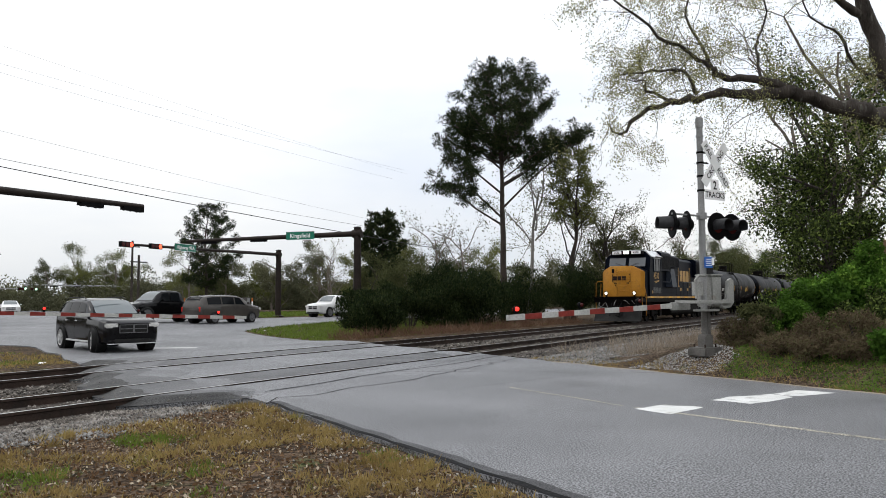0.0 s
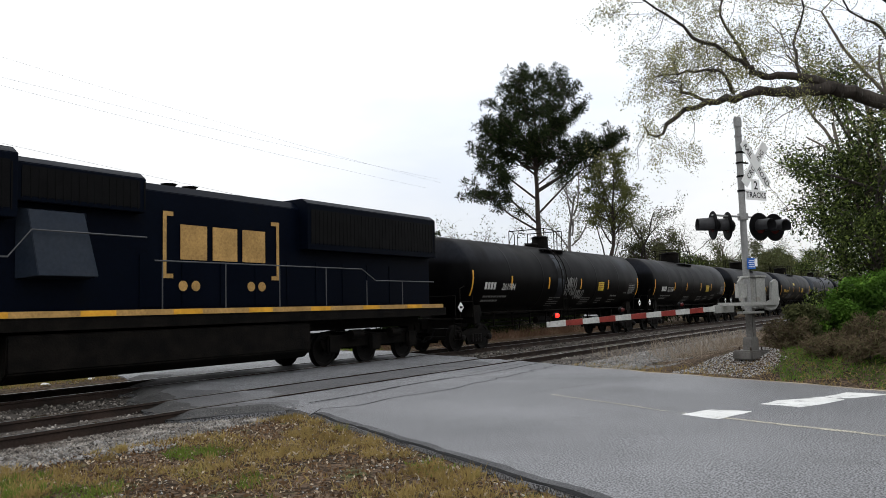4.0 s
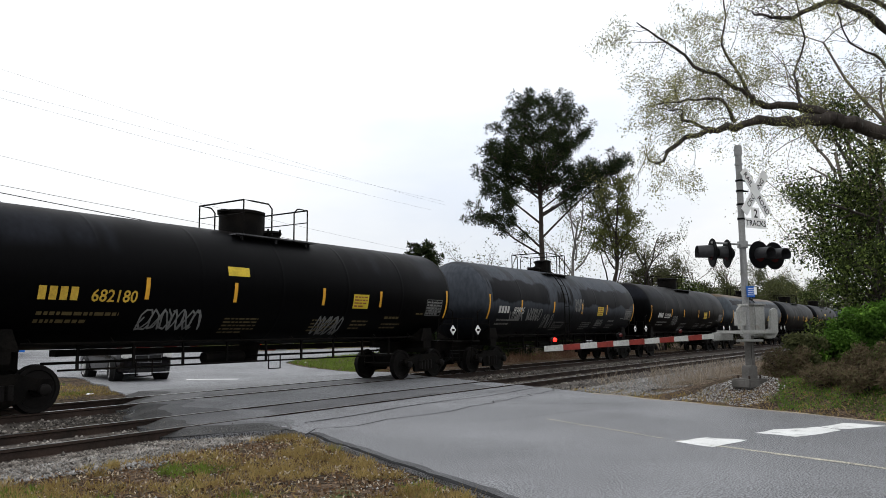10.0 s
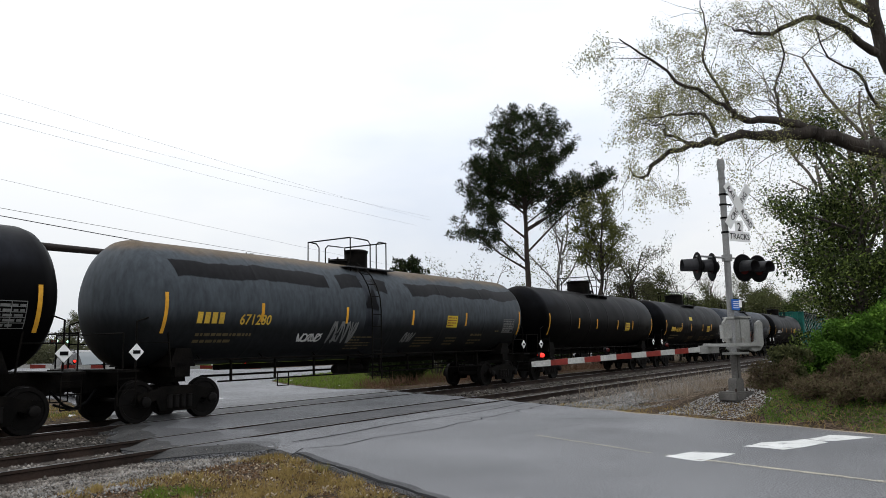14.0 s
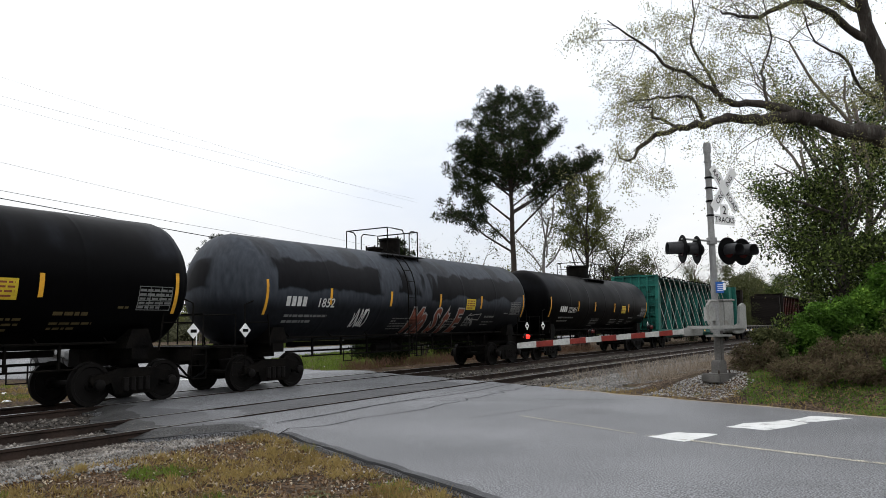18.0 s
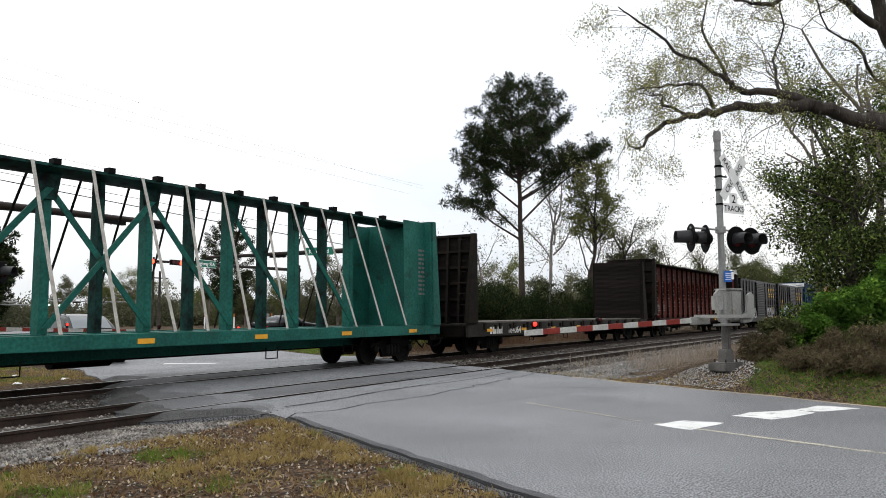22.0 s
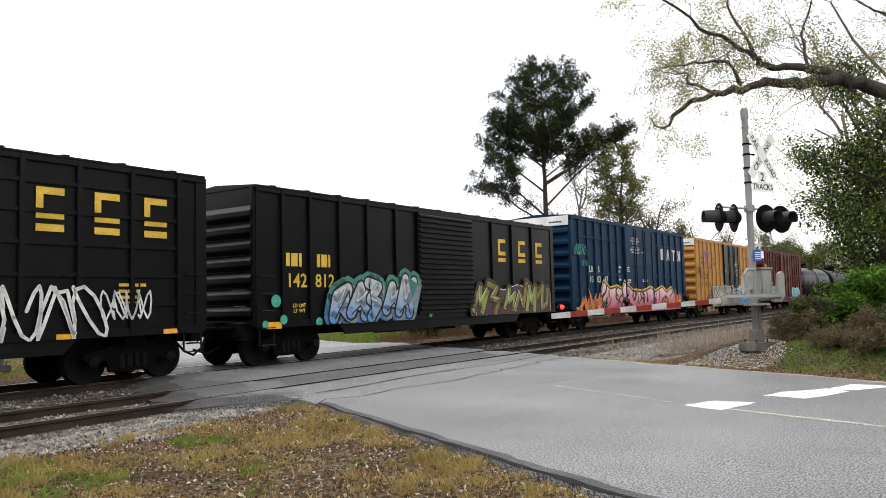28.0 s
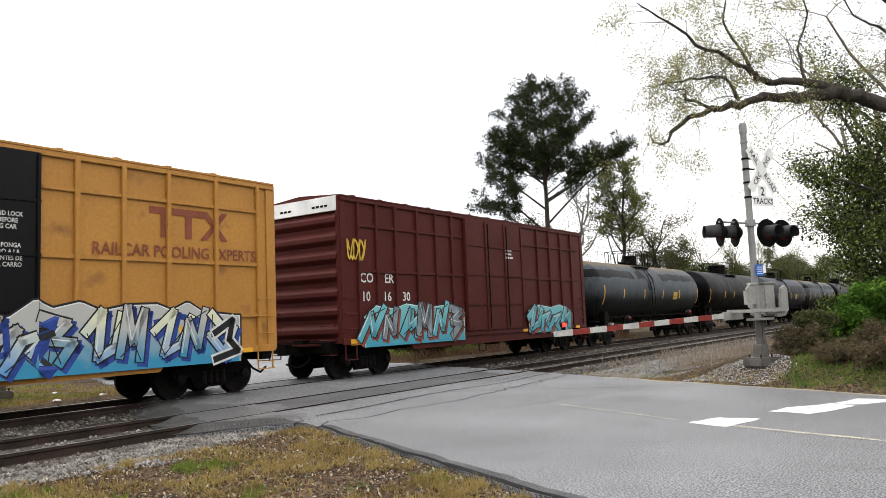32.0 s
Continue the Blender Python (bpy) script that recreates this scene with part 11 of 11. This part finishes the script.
# flangeways beside the rails through the crossing
for tr, y0 in ((track_a, TRACK_A), (track_b, TRACK_B)):
    for s in (-1, 1):
        for off, wd in ((-s * 0.085, 0.075), (s * 0.06, 0.03)):
            yy = y0 + s * GAUGE / 2 + off
            band("flangeway", [(x, yy + bend(x)) for x in np.arange(road_left(yy) + 0.1, road_right(yy) - 0.05, 0.4)], wd, 0.004, M["tar"], road, "dark flangeway groove", 0.5)
band("asphalt_seam", [(x, 9.3 + 0.1 * math.sin(x * 1.1)) for x in np.arange(9.0, 19.0, 0.4)], 0.05, 0.003, M["tar"], road, "dark pavement seam", 0.7)


def drape(name, ys, left, right, lift, material, label):
    """A patch that follows the paving between two ragged edges."""
    v, f, n = [], [], 28
    for y in ys:
        l, r = left(y), right(y)
        v += [(l + (r - l) * i / n, y, pave_z(l + (r - l) * i / n, y) + lift) for i in range(n + 1)]
    for j in range(len(ys) - 1):
        for i in range(n):
            f.append((j * (n + 1) + i, j * (n + 1) + i + 1, (j + 1) * (n + 1) + i + 1, (j + 1) * (n + 1) + i))
    return part(name, fast_mesh(name, v, f, material), None, road, label)


for base, lift, m in ((2.6, 0.0095, "asphalt_worn"), (1.5, 0.011, "asphalt_used"), (0.65, 0.013, "asphalt_dim")):
    drape("dark_patch", np.arange(8.9, 17.9, 0.03), lambda y: road_left(y) + rag(y, 1) - 0.005, lambda y: road_left(y) + rag(y, 1) + base * (1 + 0.35 * noise.noise((y * 0.8, 2, base)) + 0.10 * noise.noise((y * 3.1, 5, base))) * sstep(8.9, 10.6, y) + 0.02, lift, M[m], "dark worn asphalt at the crossing edge")
stones("edge_gravel", "loose stones on the broken crossing edge", scatter(rng, 4200, 5.0, 13.5, 8.9, 18.0, lambda x, y: abs(rng.normal()) * 0.35 > x - road_left(y) > -0.5), lambda x, y: pave_z(x, y) + 0.004 if x > road_left(y) else ballast_z(x, y) + 0.03, 0.018, M["stone"], 31)
drape("dark_patch", np.arange(10.62, 11.9, 0.05), lambda y: road_left(y) + 0.5 + 0.3 * noise.noise((y * 6, 1, 2)), lambda y: road_right(y) - 1.0 + 0.6 * noise.noise((y * 2, 1, 4)), 0.008, M["asphalt_used"], "darker asphalt between the rails")
drape("dark_patch", np.arange(14.94, 16.22, 0.05), lambda y: road_left(y) + 0.5 + 0.3 * noise.noise((y * 6, 1, 5)), lambda y: road_right(y) - 1.0 + 0.6 * noise.noise((y * 2, 1, 9)), 0.008, M["asphalt_used"], "darker asphalt between the rails")
M_STONE_CHIPS = scatter(rng, 1500, 0.0, 9, 0.6, 8.4, near_ok)
stones("stone_chips", "pale stone chips strewn in the grass", M_STONE_CHIPS, ground_z, 0.014, M["stone_pale"], 27)

# the broken, tarred road edge with washed grit beyond it
EDGE = [(road_left(y) + rag(y, 1) + 0.05, y) for y in np.arange(-3.0, 8.4, 0.2)]
band("tar_edge", EDGE, 0.085, 0.003, M["tar"], road, "dark crumbling tar edge", 0.9)
band("tar_edge", [(x + 0.10, y) for x, y in EDGE if y > -2.5], 0.15, 0.002, M["asphalt_wet"], road, "dark broken asphalt along the edge", 0.9)
stones("edge_grit", "washed grit along the road edge", scatter(rng, 5200, 3.0, 9, 0.0, 8.6, lambda x, y: -0.30 - 0.12 * noise.noise((x * 2, y * 2, 0)) < x - road_left(y) < 0.0), ground_z, 0.014, M["stone"], 26)
for k, (a, b, amp) in enumerate((((8.1, 9.0), (19.5, 9.9), 0.1), ((13.2, 9.6), (16.5, 3.0), 0.25), ((11.2, 6.6), (13.9, 5.9), 0.18))):
    band("crack", wavy(a, b, 40, amp, 20 + k), 0.016, 0.002, M["tar"], road, "hairline crack in the asphalt", 0.9)


def wooden_fence(x, y, z, dx, dy, n, h):
    """A run of upright weathered boards on two rails."""
    t = thing("wooden_fence", "weathered brown board fence behind the thicket", "fence", at=pose(x, y, z))
    rng = np.random.default_rng(41)
    ang = math.atan2(dy, dx)
    for k in range(n):
        bm = bmesh.new()
        hh = h * rng.uniform(0.97, 1.03)
        prism(bm, [(k * 0.15, -0.1), (k * 0.15 + 0.14, -0.1), (k * 0.15 + 0.14, hh - 0.03), (k * 0.15 + 0.11, hh), (k * 0.15 + 0.03, hh), (k * 0.15, hh - 0.03)], -0.01, 0.012, Matrix.Rotation(ang, 4, 'Z') @ Matrix.Rotation(rng.normal() * 0.006, 4, 'Y'))
        part("board", bm, M["fence_wood"], t)
    for zz in (0.35, h - 0.4):
        bm = bmesh.new()
        box(bm, n * 0.075, 0.035, zz, n * 0.15, 0.04, 0.09, Matrix.Rotation(ang, 4, 'Z'))
        part("fence_rail", bm, M["fence_wood"], t)


M["fence_wood"] = mat("weathered fence board", (0.33, 0.215, 0.13), 0.85, col2=(0.23, 0.15, 0.095), scale=1.5, fine=14, stretch=(7, 7, 1), bump=0.4, spread=0.25)
wooden_fence(22.0, 0.72, ground_z(22.0, 0.7), 0.05, -1.0, 26, 2.45)


# ---- what moves ----
def motions():
    for car in CARS:
        um = car["u"]
        ts = sorted({0.0, 32.0, *[float(k) for k in range(2, 28, 3)], 28.0, 29.0, 29.5, 30.0, 31.0})
        walk(car, [(t, train_pose(um, t)) for t in ts])
        del car["u"]
    hz = profile(HWY[0] + 2) + 0.002
    back = Vector((0.135, 0.99, 0)).normalized()
    yaw = -math.degrees(math.atan2(0.135, 0.99))
    spots = [(0.0, 0.0), (6.0, 0.0), (9.0, 1.5), (13.0, 3.2), (17.0, 3.5), (32.0, 3.5)]
    walk(suv, [(t, pose(16.72 + back.x * d, 24.3 + back.y * d, profile(24.3 + d) + 0.003, 0, 0, yaw - 7.0)) for t, d in spots])
    walk(black_pickup, drive_rows(41.0, hz, -1, [(0.0, 32.4), (0.4, 29.0), (0.8, 25.7), (1.2, 22.6), (4.0, 0.0), (12.0, -70.0), (32.0, -240.0)]))
    walk(van, drive_rows(36.9, hz, 1, [(0.0, 33.6), (0.4, 38.1), (0.8, 42.4), (4.0, 79.0), (12.0, 170.0), (32.0, 290.0)]))
    walk(sedan, drive_rows(35.4, hz, 1, [(0.0, 1.5), (1.6, 19.8), (2.4, 28.7), (4.0, 47.0), (12.0, 135.0), (32.0, 280.0)]))
    walk(white_pickup, drive_rows(41.0, hz, -1, [(0.0, 49.6), (0.4, 48.3), (1.2, 43.9), (1.6, 41.0), (2.0, 38.0), (2.8, 31.6), (5.0, 12.0), (12.0, -55.0), (32.0, -230.0)]))
    walk(white_car, [(t, pose(x, y, 0.1, 0, 0, z)) for t, x, y, z in ((0.0, 72.5, 81.0, 50), (0.8, 68.8, 84.2, 50), (2.0, 66.9, 85.8, 50), (3.6, 65.0, 87.4, 50), (9.0, 61.0, 97.0, 25), (20.0, 72.0, 134.0, 0), (32.0, 76.0, 144.0, 0))])
    walk(waiting_car, [(0.0, pose(43.9, 80.0, hz, 0, 0, -25.8)), (2.0, pose(43.9, 80.0, hz, 0, 0, -25.8)), (3.0, pose(44.6, 80.3, hz, 0, 0, -25.8)), (3.8, pose(44.0, 79.0, hz, 0, 0, -25.8)), (8.0, pose(28.0, 44.0, hz, 0, 0, -50)), (10.0, pose(8.0, 39.5, hz, 0, 0, -90)), (32.0, pose(-200.0, 39.5, hz, 0, 0, -90))])
    walk(late_sedan, drive_rows(35.4, hz, 1, [(0.0, -130.0), (12.0, -60.0), (21.5, 32.2), (22.0, 36.0), (24.0, 50.0), (32.0, 130.0)]))


motions()
